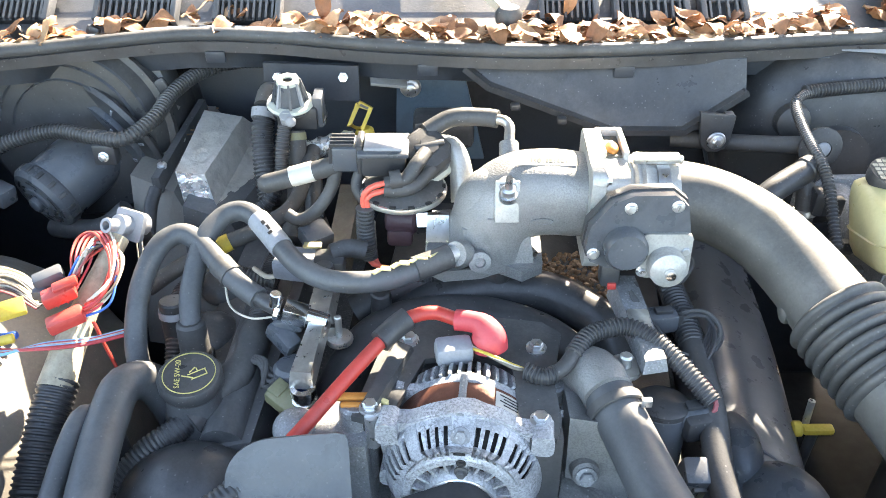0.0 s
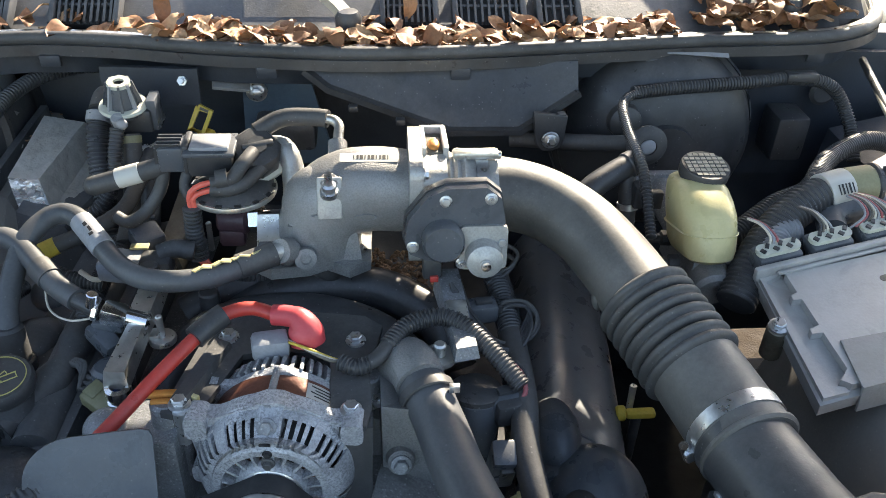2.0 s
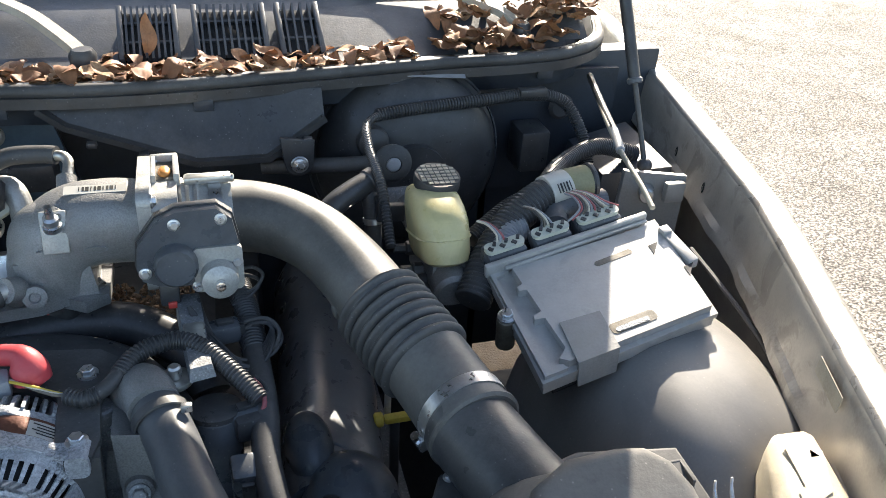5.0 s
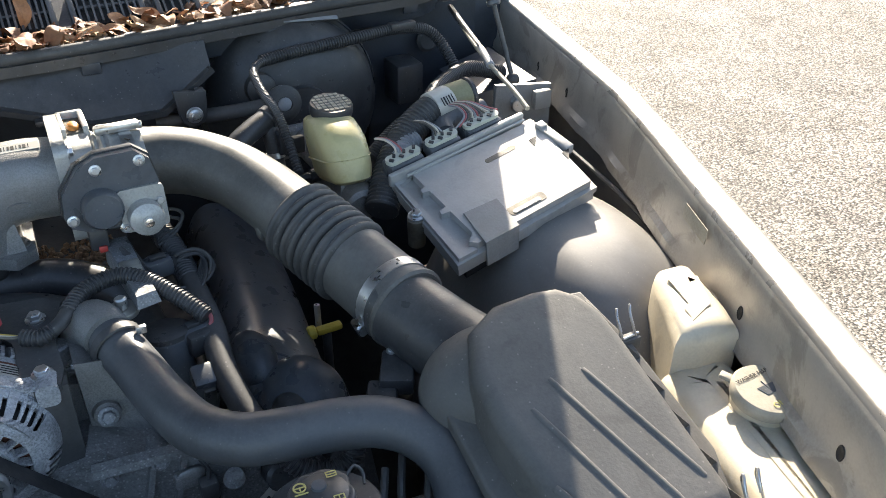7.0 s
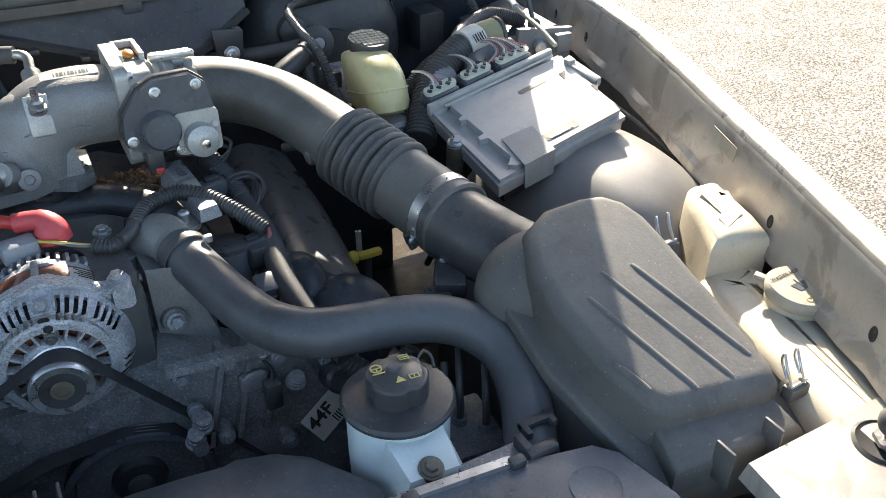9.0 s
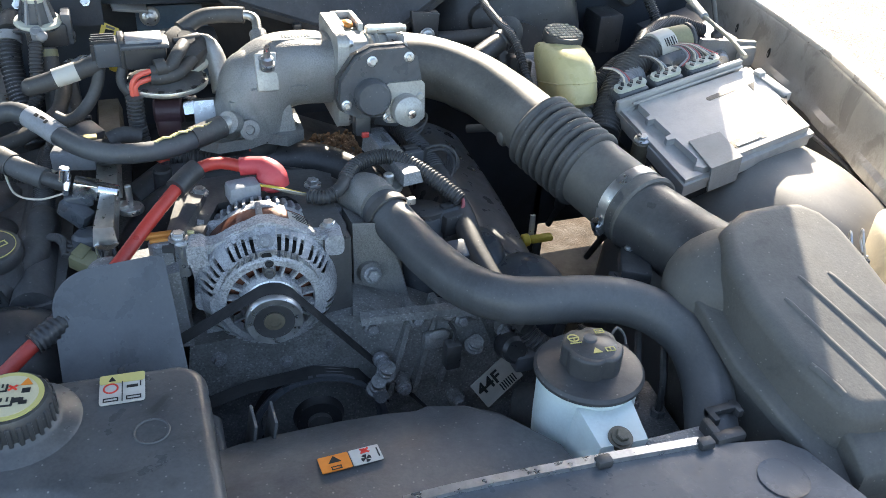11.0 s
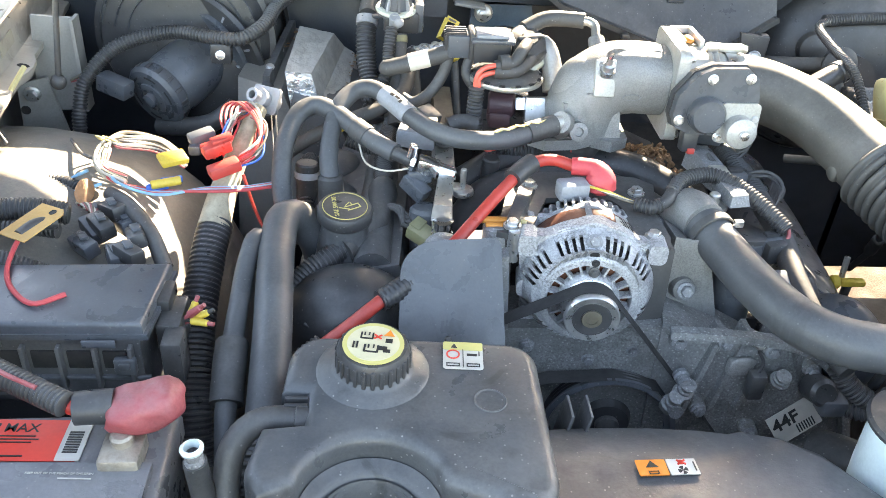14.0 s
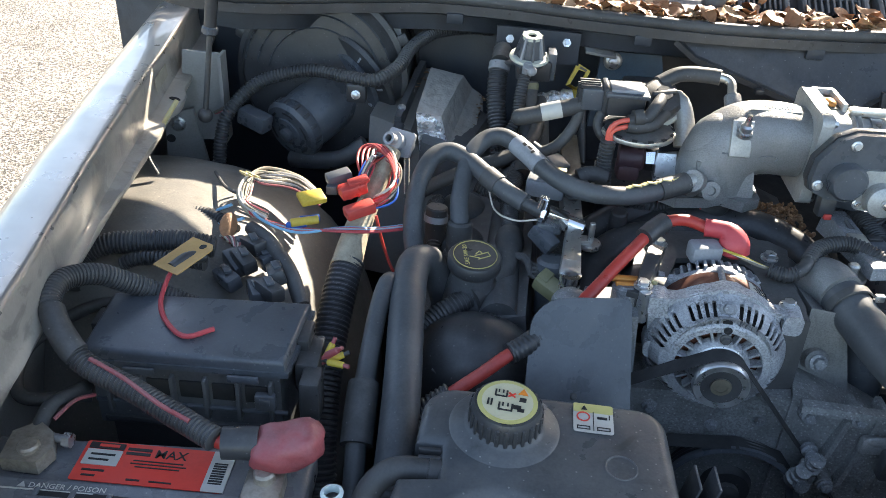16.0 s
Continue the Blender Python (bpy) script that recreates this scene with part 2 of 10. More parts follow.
def aggregate(m, size):
    """Breaks a road surface up into stones with dark gaps and a relief of their own."""
    N, L = m.node_tree.nodes, m.node_tree.links
    b = N["Principled BSDF"]
    src = b.inputs["Base Color"].links[0].from_socket
    tc, warp = N.new("ShaderNodeTexCoord"), N.new("ShaderNodeTexNoise")
    warp.inputs["Scale"].default_value = 0.6 / size
    L.new(tc.outputs["Object"], warp.inputs["Vector"])
    add = N.new("ShaderNodeVectorMath")
    add.operation = "MULTIPLY_ADD"
    L.new(warp.outputs["Color"], add.inputs[0])
    add.inputs[1].default_value = (size, size, size)
    L.new(tc.outputs["Object"], add.inputs[2])
    v = N.new("ShaderNodeTexVoronoi")
    v.inputs["Scale"].default_value = 1.0 / size
    L.new(add.outputs[0], v.inputs["Vector"])
    tone = N.new("ShaderNodeMapRange")
    tone.inputs["To Min"].default_value, tone.inputs["To Max"].default_value = 0.45, 2.3
    sc = N.new("ShaderNodeSeparateColor")
    L.new(v.outputs["Color"], sc.inputs["Color"])
    L.new(sc.outputs["Red"], tone.inputs["Value"])
    gap = N.new("ShaderNodeMapRange")
    gap.inputs["From Min"].default_value, gap.inputs["From Max"].default_value = 0.72, 0.4
    gap.inputs["To Min"].default_value = 0.18
    L.new(v.outputs["Distance"], gap.inputs["Value"])
    k = N.new("ShaderNodeMath")
    k.operation = "MULTIPLY"
    L.new(tone.outputs["Result"], k.inputs[0])
    L.new(gap.outputs["Result"], k.inputs[1])
    mul = N.new("ShaderNodeVectorMath")
    mul.operation = "SCALE"
    L.new(src, mul.inputs[0])
    L.new(k.outputs[0], mul.inputs["Scale"])
    L.new(mul.outputs[0], b.inputs["Base Color"])
    bp = N.new("ShaderNodeBump")
    bp.inputs["Strength"].default_value, bp.inputs["Distance"].default_value = 0.8, size * 0.35
    L.new(gap.outputs["Result"], bp.inputs["Height"])
    L.new(bp.outputs["Normal"], b.inputs["Normal"])


aggregate(ASPHALT, 0.0085)
BELT = mat("serpentine_belt", (0.02, 0.02, 0.021), 0.65, dust=0.35, dustcol=(0.1, 0.095, 0.09))
LEAFMATS = [mat("dry_leaf_%s" % n, c, 0.65, var=0.3, scale=80, bump=0.3, fine=300) for n, c in
            (("tan", (0.31, 0.155, 0.075)), ("brown", (0.21, 0.098, 0.048)), ("pale", (0.37, 0.225, 0.125)))]
FOILDUST = mat("dust_covered_foil", (0.52, 0.5, 0.47), 0.42, metal=0.3, var=0.2, scale=45, bump=0.4, fine=190, dust=0.7, dustcol=(0.42, 0.375, 0.32), stain=0.3, crumbs=0.8, dist=0.003)
LOCK = mat("pale_lock_plastic", (0.46, 0.47, 0.4), 0.45, var=0.15, dust=0.3, dustcol=(0.34, 0.32, 0.27))
SOIL = mat("tan_soil", (0.03, 0.0175, 0.0075), 0.95, var=0.35, scale=12, bump=0.6, fine=150, dist=0.004)
REDWIRE = mat("salmon_red_wire", (0.68, 0.11, 0.075), 0.4, var=0.12, dust=0.2, dustcol=(0.5, 0.3, 0.25), bump=0.05)
CREAM = mat("aged_cream_print", (0.56, 0.5, 0.33), 0.45, var=0.1, dust=0.3, dustcol=(0.4, 0.34, 0.22), bump=0.02, stain=0.2)
HOODPAD = mat("black_hood_insulation", (0.03, 0.03, 0.031), 0.9, var=0.3, scale=12, bump=0.4, fine=200)
GLASS = mat("windscreen_glass", (0.01, 0.012, 0.013), 0.06, var=0.1, bump=0.0, dust=0.2, dustcol=(0.1, 0.09, 0.08))

# ---- building helpers ----
WORLD = {}


def thing(name, at=(0, 0, 0), label="", category="", group="", kind=""):
    ob = new(name)
    ob.empty_display_size = 0.02
    ob.location = at
    WORLD[ob] = Matrix.Translation(at)
    return tagged(ob, label, category, group, kind)


def finish(name, bm, material, angle=38):
    me = bpy.data.meshes.new(name)
    bmesh.ops.remove_doubles(bm, verts=bm.verts, dist=1e-6)
    bmesh.ops.recalc_face_normals(bm, faces=bm.faces)
    bm.to_mesh(me)
    bm.free()
    me.shade_smooth()
    me.set_sharp_from_angle(angle=radians(angle))
    me.materials.append(material)
    return me


def part(name, bm, material, parent=None, label="", m=None, angle=38, **tags):
    """Links a bmesh, given in world metres (or in those of m), as one mesh object under a thing or part."""
    if m is not None:
        bm.transform(m)
    if parent is not None:
        bm.transform(WORLD[parent].inverted())
    ob = new(name, finish(name, bm, material, angle))
    if parent is not None:
        ob.parent = parent
        WORLD[ob] = WORLD[parent]
    else:
        WORLD[ob] = Matrix()
    return tagged(ob, label, **tags)


def single(name, bm, material, label, category, at=None, m=None, angle=38, group="", kind=""):
    """A thing that is one mesh, with its origin at the place given."""
    if m is not None:
        bm.transform(m)
    at = Vector(at) if at is not None else sum((v.co for v in bm.verts), Vector()) / max(1, len(bm.verts))
    bm.transform(Matrix.Translation(-at))
    ob = new(name, finish(name, bm, material, angle))
    ob.location = at
    WORLD[ob] = Matrix.Translation(at)
    return tagged(ob, label, category, group, kind)


def join(*bms):
    out = bmesh.new()
    for b in bms:
        me = bpy.data.meshes.new("tmp")
        b.to_mesh(me)
        b.free()
        out.from_mesh(me)
        bpy.data.meshes.remove(me)
    return out


def B_bevel(bm, r, seg=2, limit=28):
    if r > 0:
        edges = [e for e in bm.edges if len(e.link_faces) == 2 and e.calc_face_angle(0) > radians(limit)]
        bmesh.ops.bevel(bm, geom=edges, offset=r, segments=seg, profile=0.5, affect="EDGES", clamp_overlap=True)
    return bm


def B_box(c, s, r=0.0, m=None, seg=2):
    bm = bmesh.new()
    bmesh.ops.create_cube(bm, size=1.0)
    bm.transform(Matrix.Diagonal((*s, 1)))
    B_bevel(bm, r, seg)
    bm.transform((m or Matrix()) if c is None else Matrix.Translation(c) @ (m or Matrix()))
    return bm


def B_hull8(bottom, top, r=0.0, seg=2):
    """A block with four bottom and four top corners, both anticlockwise from above."""
    bm = bmesh.new()
    b, t = [bm.verts.new(p) for p in bottom], [bm.verts.new(p) for p in top]
    n = len(b)
    bm.faces.new(b[::-1])
    bm.faces.new(t)
    for i in range(n):
        bm.faces.new((b[i], b[(i + 1) % n], t[(i + 1) % n], t[i]))
    return B_bevel(bm, r, seg)


def B_prism(poly, z0, z1, r=0.0, seg=2, m=None):
    bm = B_hull8([(x, y, z0) for x, y in poly], [(x, y, z1) for x, y in poly], r, seg)
    if m is not None:
        bm.transform(m)
    return bm


def offset(poly, d):
    """Moves an anticlockwise outline inward by d."""
    out, n = [], len(poly)
    for i in range(n):
        p, q, r = Vector(poly[i - 1]), Vector(poly[i]), Vector(poly[(i + 1) % n])
        a, b = (q - p).normalized(), (r - q).normalized()
        na, nb = Vector((-a.y, a.x)), Vector((-b.y, b.x))
        k = (na + nb)
        k = k / max(0.45, k.length_squared / 2) if k.length > 1e-4 else na
        out.append(tuple(q + k * d))
    return out


def B_dome(poly, z0, z1, r, n=5, crown=0.0, m=None):
    """A prism with a softly rounded top edge and a slightly crowned top."""
    area = sum(poly[i - 1][0] * poly[i][1] - poly[i][0] * poly[i - 1][1] for i in range(len(poly)))
    poly = poly if area > 0 else poly[::-1]
    bm = bmesh.new()
    levels = [(0.0, z0)] + [(r * (1 - math.cos(radians(90 * i / n))), z1 - r + r * math.sin(radians(90 * i / n))) for i in range(n + 1)]
    rings = [[bm.verts.new((x, y, z)) for x, y in offset(poly, d)] for d, z in levels]
    if crown:
        rings.append([bm.verts.new((x, y, z1 + crown)) for x, y in offset(poly, r * 2.2)])
    k = len(poly)
    for a, b in zip(rings, rings[1:]):
        for i in range(k):
            bm.faces.new((a[i], a[(i + 1) % k], b[(i + 1) % k], b[i]))
    bm.faces.new(rings[0][::-1])
    bm.faces.new(rings[-1])
    if m is not None:
        bm.transform(m)
    return bm


def axis_matrix(p, d, up=(0, 0, 1)):
    """A frame at p whose z points along d."""
    return Matrix.Translation(p) @ Vector(d).to_track_quat("Z", "Y").to_matrix().to_4x4()


def B_lathe(profile, seg=28, m=None, a0=0.0, a1=360.0):
    """Turns a profile of (radius, height) about z."""
    bm = bmesh.new()
    full = a1 - a0 >= 359.9
    k = seg if full else seg + 1
    rings = []
    for j in range(k):
        a = radians(a0 + (a1 - a0) * j / seg)
        rings.append([bm.verts.new((r * math.cos(a), r * math.sin(a), h)) for r, h in profile])
    for j in range(seg):
        p, q = rings[j], rings[(j + 1) % k]
        for i in range(len(profile) - 1):
            bm.faces.new((p[i], q[i], q[i + 1], p[i + 1]))
    bmesh.ops.remove_doubles(bm, verts=bm.verts, dist=1e-6)
    bm.transform(m or Matrix())
    return bm


def B_rod(p0, p1, r, r2=None, seg=14, bevel=0.0):
    p0, p1 = Vector(p0), Vector(p1)
    h, r2 = (p1 - p0).length, r if r2 is None else r2
    b = min(bevel, h * 0.4, r * 0.6, r2 * 0.6)
    prof = [(0, 0), (r - b, 0), (r, b), (r2, h - b), (r2 - b, h), (0, h)] if b else [(0, 0), (r, 0), (r2, h), (0, h)]
    return B_lathe(prof, seg, axis_matrix(p0, p1 - p0))


def spline(pts, step):
    """Even steps along a smooth curve through the points."""
    P = [Vector(p) for p in pts]
    if len(P) == 2:
        dense = [P[0].lerp(P[1], i / 40) for i in range(41)]
    else:
        P = [2 * P[0] - P[1]] + P + [2 * P[-1] - P[-2]]
        dense = []
        for i in range(1, len(P) - 2):
            a, b, c, d = P[i - 1:i + 3]
            for j in range(24):
                t = j / 24
                dense.append(0.5 * (2 * b + (c - a) * t + (2 * a - 5 * b + 4 * c - d) * t * t + (3 * b - a - 3 * c + d) * t ** 3))
        dense.append(P[-2])
    acc = [0.0]
    for a, b in zip(dense, dense[1:]):
        acc.append(acc[-1] + (b - a).length)
    n = max(2, round(acc[-1] / step))
    out, j = [], 0
    for i in range(n + 1):
        s = acc[-1] * i / n
        while j < len(acc) - 2 and acc[j + 1] < s:
            j += 1
        out.append(dense[j].lerp(dense[j + 1], (s - acc[j]) / max(1e-9, acc[j + 1] - acc[j])))
    return out, acc[-1]


def B_sweep(pts, section, step=0.008, smooth=True, caps=True):
    """Sweeps rings along a curve. section(s, total, frame_axes) gives the ring as (u, v) pairs."""
    path, total = spline(pts, step) if smooth else ([Vector(p) for p in pts], 1.0)
    bm = bmesh.new()
    side, rings = None, []
    for i, p in enumerate(path):
        d = (path[min(i + 1, len(path) - 1)] - path[max(i - 1, 0)]).normalized()
        if side is None:
            side = d.cross(Vector((0, 0, 1)))
            if side.length < 0.05:
                side = d.cross(Vector((0, 1, 0)))
        side = (side - d * side.dot(d)).normalized()
        up = side.cross(d)
        ring = section(total * i / (len(path) - 1), total)
        rings.append([bm.verts.new(p + side * u + up * v) for u, v in ring])
    n = len(rings[0])
    for a, b in zip(rings, rings[1:]):
        for i in range(n):
            bm.faces.new((a[i], a[(i + 1) % n], b[(i + 1) % n], b[i]))
    if caps:
        bm.faces.new(rings[0][::-1])
        bm.faces.new(rings[-1])
    return bm


CIRCLE = {n: [(math.cos(2 * math.pi * i / n), math.sin(2 * math.pi * i / n)) for i in range(n)] for n in range(6, 61, 2)}


def B_tube(pts, r, seg=14, step=None, caps=True):
    """A round tube through the points; r is a number or a function of the way along it, 0 to 1."""
    f = r if callable(r) else lambda u: r
    return B_sweep(pts, lambda s, t: [(f(s / t) * a, f(s / t) * b) for a, b in CIRCLE[seg]], step or max(0.004, 0.5 * f(0.5)), caps=caps)


def B_ribbed(pts, r, pitch=0.0045, depth=0.0016, seg=14):
    """A corrugated conduit."""
    def ring(s, t):
        k = (s / pitch) % 1.0
        rr = r if 0.2 < k < 0.72 else r - depth
        return [(rr * a, rr * b) for a, b in CIRCLE[seg]]
    return B_sweep(pts, ring, pitch / 4)


def B_bolt(p, d=(0, 0, 1), r=0.006, h=0.006):
    """A hexagon head on a round flange."""
    m = axis_matrix(p, d)
    return join(B_lathe([(0, 0), (r * 1.45, 0), (r * 1.45, h * 0.25), (r * 1.2, h * 0.35), (0, h * 0.35)], 16, m),
                B_lathe([(r, h * 0.3), (r, h * 0.9), (r * 0.85, h), (0, h)], 6, m))


def B_sphere(c, s, seg=24, rings=14, m=None):
    bm = bmesh.new()
    bmesh.ops.create_uvsphere(bm, u_segments=seg, v_segments=rings, radius=1.0)
    bm.transform(Matrix.Translation(c) @ (m or Matrix()) @ Matrix.Diagonal((*s, 1)))
    return bm


def rounded(w, h, r, n=5):
    """A rectangle's outline with round corners, about its centre."""
    out = []
    for cx, cy, a in ((w / 2 - r, h / 2 - r, 0), (-w / 2 + r, h / 2 - r, 90), (-w / 2 + r, -h / 2 + r, 180), (w / 2 - r, -h / 2 + r, 270)):
        out += [(cx + r * math.cos(radians(a + 90 * i / n)), cy + r * math.sin(radians(a + 90 * i / n))) for i in range(n + 1)]
    return out


def face_frame(p, x, n):
    """A frame at p with its x along x and its z along the normal n."""
    z = Vector(n).normalized()
    x = (Vector(x) - z * Vector(x).dot(z)).normalized()
    y = z.cross(x)
    return Matrix.Translation(p) @ Matrix((x, y, z)).transposed().to_4x4()


def B_sticker(w, h, r=0.002, t=0.0006, m=None):
    return B_prism(rounded(w, h, r), 0, t, m=m)


def lettering(text, size, material, parent, m, name="lettering", align="LEFT", depth=0.0002, bold=0.0):
    cu = bpy.data.curves.new(name, "FONT")
    cu.body, cu.size, cu.extrude, cu.align_x, cu.resolution_u, cu.offset = text, size, depth, align, 2, bold * size
    tmp = bpy.data.objects.new("tmp", cu)
    scene.collection.objects.link(tmp)
    me = bpy.data.meshes.new_from_object(tmp.evaluated_get(bpy.context.evaluated_depsgraph_get()))
    bpy.data.objects.remove(tmp)
    bpy.data.curves.remove(cu)
    bm = bmesh.new()
    bm.from_mesh(me)
    bpy.data.meshes.remove(me)
    return part(name, bm, material, parent, m=m)


def bars(rows, material, parent, m, name="print"):
    """Plain printed bars: (x, y, width, height) each."""
    return part(name, join(*[B_box((x, y, 0.0002), (w, h, 0.0004)) for x, y, w, h in rows]), material, parent, m=m)


def wire(name, pts, r, material, parent, label=""):
    return part(name, B_tube(pts, r, 8, max(0.004, r * 2)), material, parent, label)


ENG = pose(0, 0, 0, 0, 0, -5.5)
EX, EY = ENG.to_3x3() @ Vector((1, 0, 0)), ENG.to_3x3() @ Vector((0, 1, 0))
FRONT = -EY

# ---- setting ----
def B_skin(sections, close=False):
    """A sheet through rows of points."""
    bm = bmesh.new()
    rows = [[bm.verts.new(p) for p in s] for s in sections]
    for a, b in zip(rows, rows[1:]):
        for i in range(len(a) - 1):
            bm.faces.new((a[i], a[i + 1], b[i + 1], b[i]))
    return bm


def B_thick(bm, t):
    bmesh.ops.solidify(bm, geom=list(bm.faces), thickness=t)
    return bm


def along(table, y):
    return float(np.interp(y, [a for a, b in table], [b for a, b in table]))


ground = bmesh.new()
bmesh.ops.create_grid(ground, x_segments=40, y_segments=40, size=60)
part("ground", ground, ASPHALT, label="sunlit aged grey asphalt with coarse pale aggregate", category="ground", kind="structure")

soil = B_dome([(0.8, 1.45), (1.5, 1.45), (1.95, 1.6), (1.9, 2.1), (1.5, 2.35), (0.85, 2.3)], 0.0, 0.006, 0.005, 2)
part("soil_patch", soil, SOIL, label="bare tan soil on the ground beyond the car", category="soil", kind="stuff")
# near-black colour stands for the deep shade round floor and radiator
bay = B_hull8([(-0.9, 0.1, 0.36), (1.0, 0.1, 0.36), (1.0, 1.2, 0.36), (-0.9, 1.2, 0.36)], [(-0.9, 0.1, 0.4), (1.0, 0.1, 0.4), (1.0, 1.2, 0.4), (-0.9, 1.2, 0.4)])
part("floor", bay, SHADOWY, label="grimy underbody deep below the engine, its shade put in as black", category="floor", kind="structure")
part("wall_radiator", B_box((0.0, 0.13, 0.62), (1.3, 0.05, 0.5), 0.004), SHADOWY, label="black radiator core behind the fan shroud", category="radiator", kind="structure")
part("wall_firewall", join(B_box((-0.085, 1.2, 0.74), (1.57, 0.04, 0.68), 0.004), B_box((0.835, 1.2, 0.787), (0.31, 0.04, 0.586), 0.004), B_box((0.965, 1.2, 0.475), (0.05, 0.04, 0.07), 0.002)), FIREWALL, label="dark painted steel firewall at the back of the bay", category="firewall", kind="structure")

# fenders: where the inner edge of the painted crown runs, (y, x)
CROWN_R = [(-0.35, 0.46), (-0.1, 0.565), (0.086, 0.643), (0.218, 0.692), (0.302, 0.724), (0.45, 0.777), (0.58, 0.826), (0.712, 0.872), (0.85, 0.905), (1.1, 0.96), (1.5, 1.03), (2.2, 1.05)]
CROWN_L = [(-0.35, -0.56), (-0.1, -0.6), (0.2, -0.643), (0.401, -0.664), (0.482, -0.675), (0.618, -0.694), (0.89, -0.723), (1.187, -0.751), (1.5, -0.78), (2.2, -0.8)]
STATIONS = [-0.35 + 0.02 * i for i in range(127)]


def lip(y):
    # width of the scalloped lip under the battery-side wall, wider at its bolt tabs
    tabs = sum(0.009 * math.exp(-((y - c) / 0.03) ** 4) for c in (0.905, 1.06))
    return float(np.interp(y, (0.2, 0.4, 0.5, 0.66, 0.78, 1.3), (0.025, 0.026, 0.029, 0.038, 0.044, 0.044))) + tabs


def fender(table, sign, label):
    f = thing("fender", (along(table, 0.5) + sign * 0.1, 0.5, 0.6), label, "fender")
    outer = [[(along(table, y) + sign * dx, y, z) for dx, z in
              (((0.0, 1.034), (0.0015, 1.0405)) if sign > 0 else ((-0.019, 1.035), (-0.0175, 1.041), (-0.014, 1.0432))) + ((0.005, 1.043), (0.02, 1.0435), (0.034, 1.0405), (0.045, 1.033), (0.053, 1.016), (0.066, 0.99), (0.072, 0.93), (0.079, 0.8), (0.08, 0.55), (0.07, 0.3))] for y in STATIONS]
    part("outer_panel", B_thick(B_skin(outer), 0.002), PAINT, f, angle=50)
    inner = []
    for y in STATIONS:
        x, wob = along(table, y), 0.0014 * math.sin(y * 41) + 0.001 * math.sin(y * 97)
        inner.append([(x + sign * dx, y, z) for dx, z in (((0.001, 1.036), (-0.002, 1.031), (-0.004, 1.01), (-0.006, 0.985), (-0.008, 0.97), (-0.014 - wob, 0.963), (-0.016 - wob, 0.95)) if sign > 0 else
                                                          ((-0.017, 1.037), (-0.0195, 1.031), (-0.0205, 1.016), (-0.0215, 1.002), (-0.0225, 0.994), (-0.024, 0.9915), (-lip(y) - wob, 0.987), (-lip(y) - 0.001 - wob, 0.983), (-lip(y) + 0.002, 0.976)))])
    part("inner_flange", B_thick(B_skin(inner), 0.002), PAINT_IN, f, "dusty matt inner flange with bolt holes", angle=32)
    for k, y in enumerate((0.12, 0.3, 0.86, 0.98) if sign > 0 else (0.34, 0.38, 0.905, 1.06)):
        x = along(table, y)
        p = Vector((x - 0.0065, y, 0.984)) if sign > 0 else Vector((x + lip(y) - 0.012, y, 0.9895))
        # flat black disc drawn for the shade inside each hole
        part("bolt_hole", B_lathe([(0, 0), (0.0038, 0), (0.0046, 0.0008), (0.0055, 0)], 14, axis_matrix(p, (-0.93, 0.35, 0.08) if sign > 0 else (0.2, 0, 1)) @ Matrix.Diagonal((1, 1.5, 1, 1))), SHADOWY, f)
    return f


fr = fender(CROWN_R, 1, "silver-beige metallic front fender in full sun with a dusty inner flange")
fl = fender(CROWN_L, -1, "silver-beige metallic front fender mirroring blue sky, beside the battery")
for f, sign, p in ((fr, 1, (0.7574, 0.417, 1.016)), (fl, -1, (-0.7032, 0.915, 1.016))):
    m = face_frame(p, (0.35, 0.94, 0) if sign > 0 else (-0.12, 1, 0), (-0.93, 0.35, 0.08) if sign > 0 else (0.99, 0.1, 0.07))
    part("sticker", B_sticker(0.062, 0.018, 0.001, 0.0008, m), WASHCAP, f, "faded paper sticker", m=None)


def apron(table, sign, name):
    rows = [[(along(table, y) - (0.006 if sign > 0 else -0.022), y, 0.962 if sign > 0 else 0.986), (along(table, y) + sign * 0.02, y, 0.945 if sign > 0 else 0.95), (along(table, y) + sign * 0.032, y, 0.9), (along(table, y) + sign * 0.035, y, 0.4)] for y in STATIONS[15:84]]
    part(name, B_thick(B_skin(rows), 0.004), APRON, label="grey painted inner fender apron in shade", category="inner fender", kind="structure", angle=50)


apron(CROWN_R, 1, "wall_apron_right")
apron(CROWN_L, -1, "wall_apron_left")

# wheelhouses
def wheelhouse(c, s, label, material=LINER):
    bm = bmesh.new()
    bmesh.ops.create_uvsphere(bm, u_segments=48, v_segments=24, radius=1.0)
    for v in bm.verts:
        p = v.co
        k = (abs(p.x) ** 2.6 + abs(p.y) ** 2.6 + abs(p.z) ** 2.6) ** (-1 / 2.6)
        v.co = Vector((p.x * s[0], p.y * s[1], p.z * s[2])) * k * (1 + 0.012 * noise.noise(p * 3))
        v.co.x = min(max(v.co.x, -0.72 - c[0]), 0.85 - c[0])  # the outer side ends inside the fender
    return single("wheelhouse", bm, material, label, "wheelhouse", at=c, m=Matrix.Translation(c), angle=60)


wheelhouse((-0.69, 0.72, 0.592), (0.325, 0.29, 0.35), "dusty dark grey wheelhouse dome patched with sunlight")
wheelhouse((0.7, 0.55, 0.58), (0.168, 0.27, 0.392), "smooth dusty grey wheelhouse between computer and air box, half sunlit", LINER_SMOOTH)

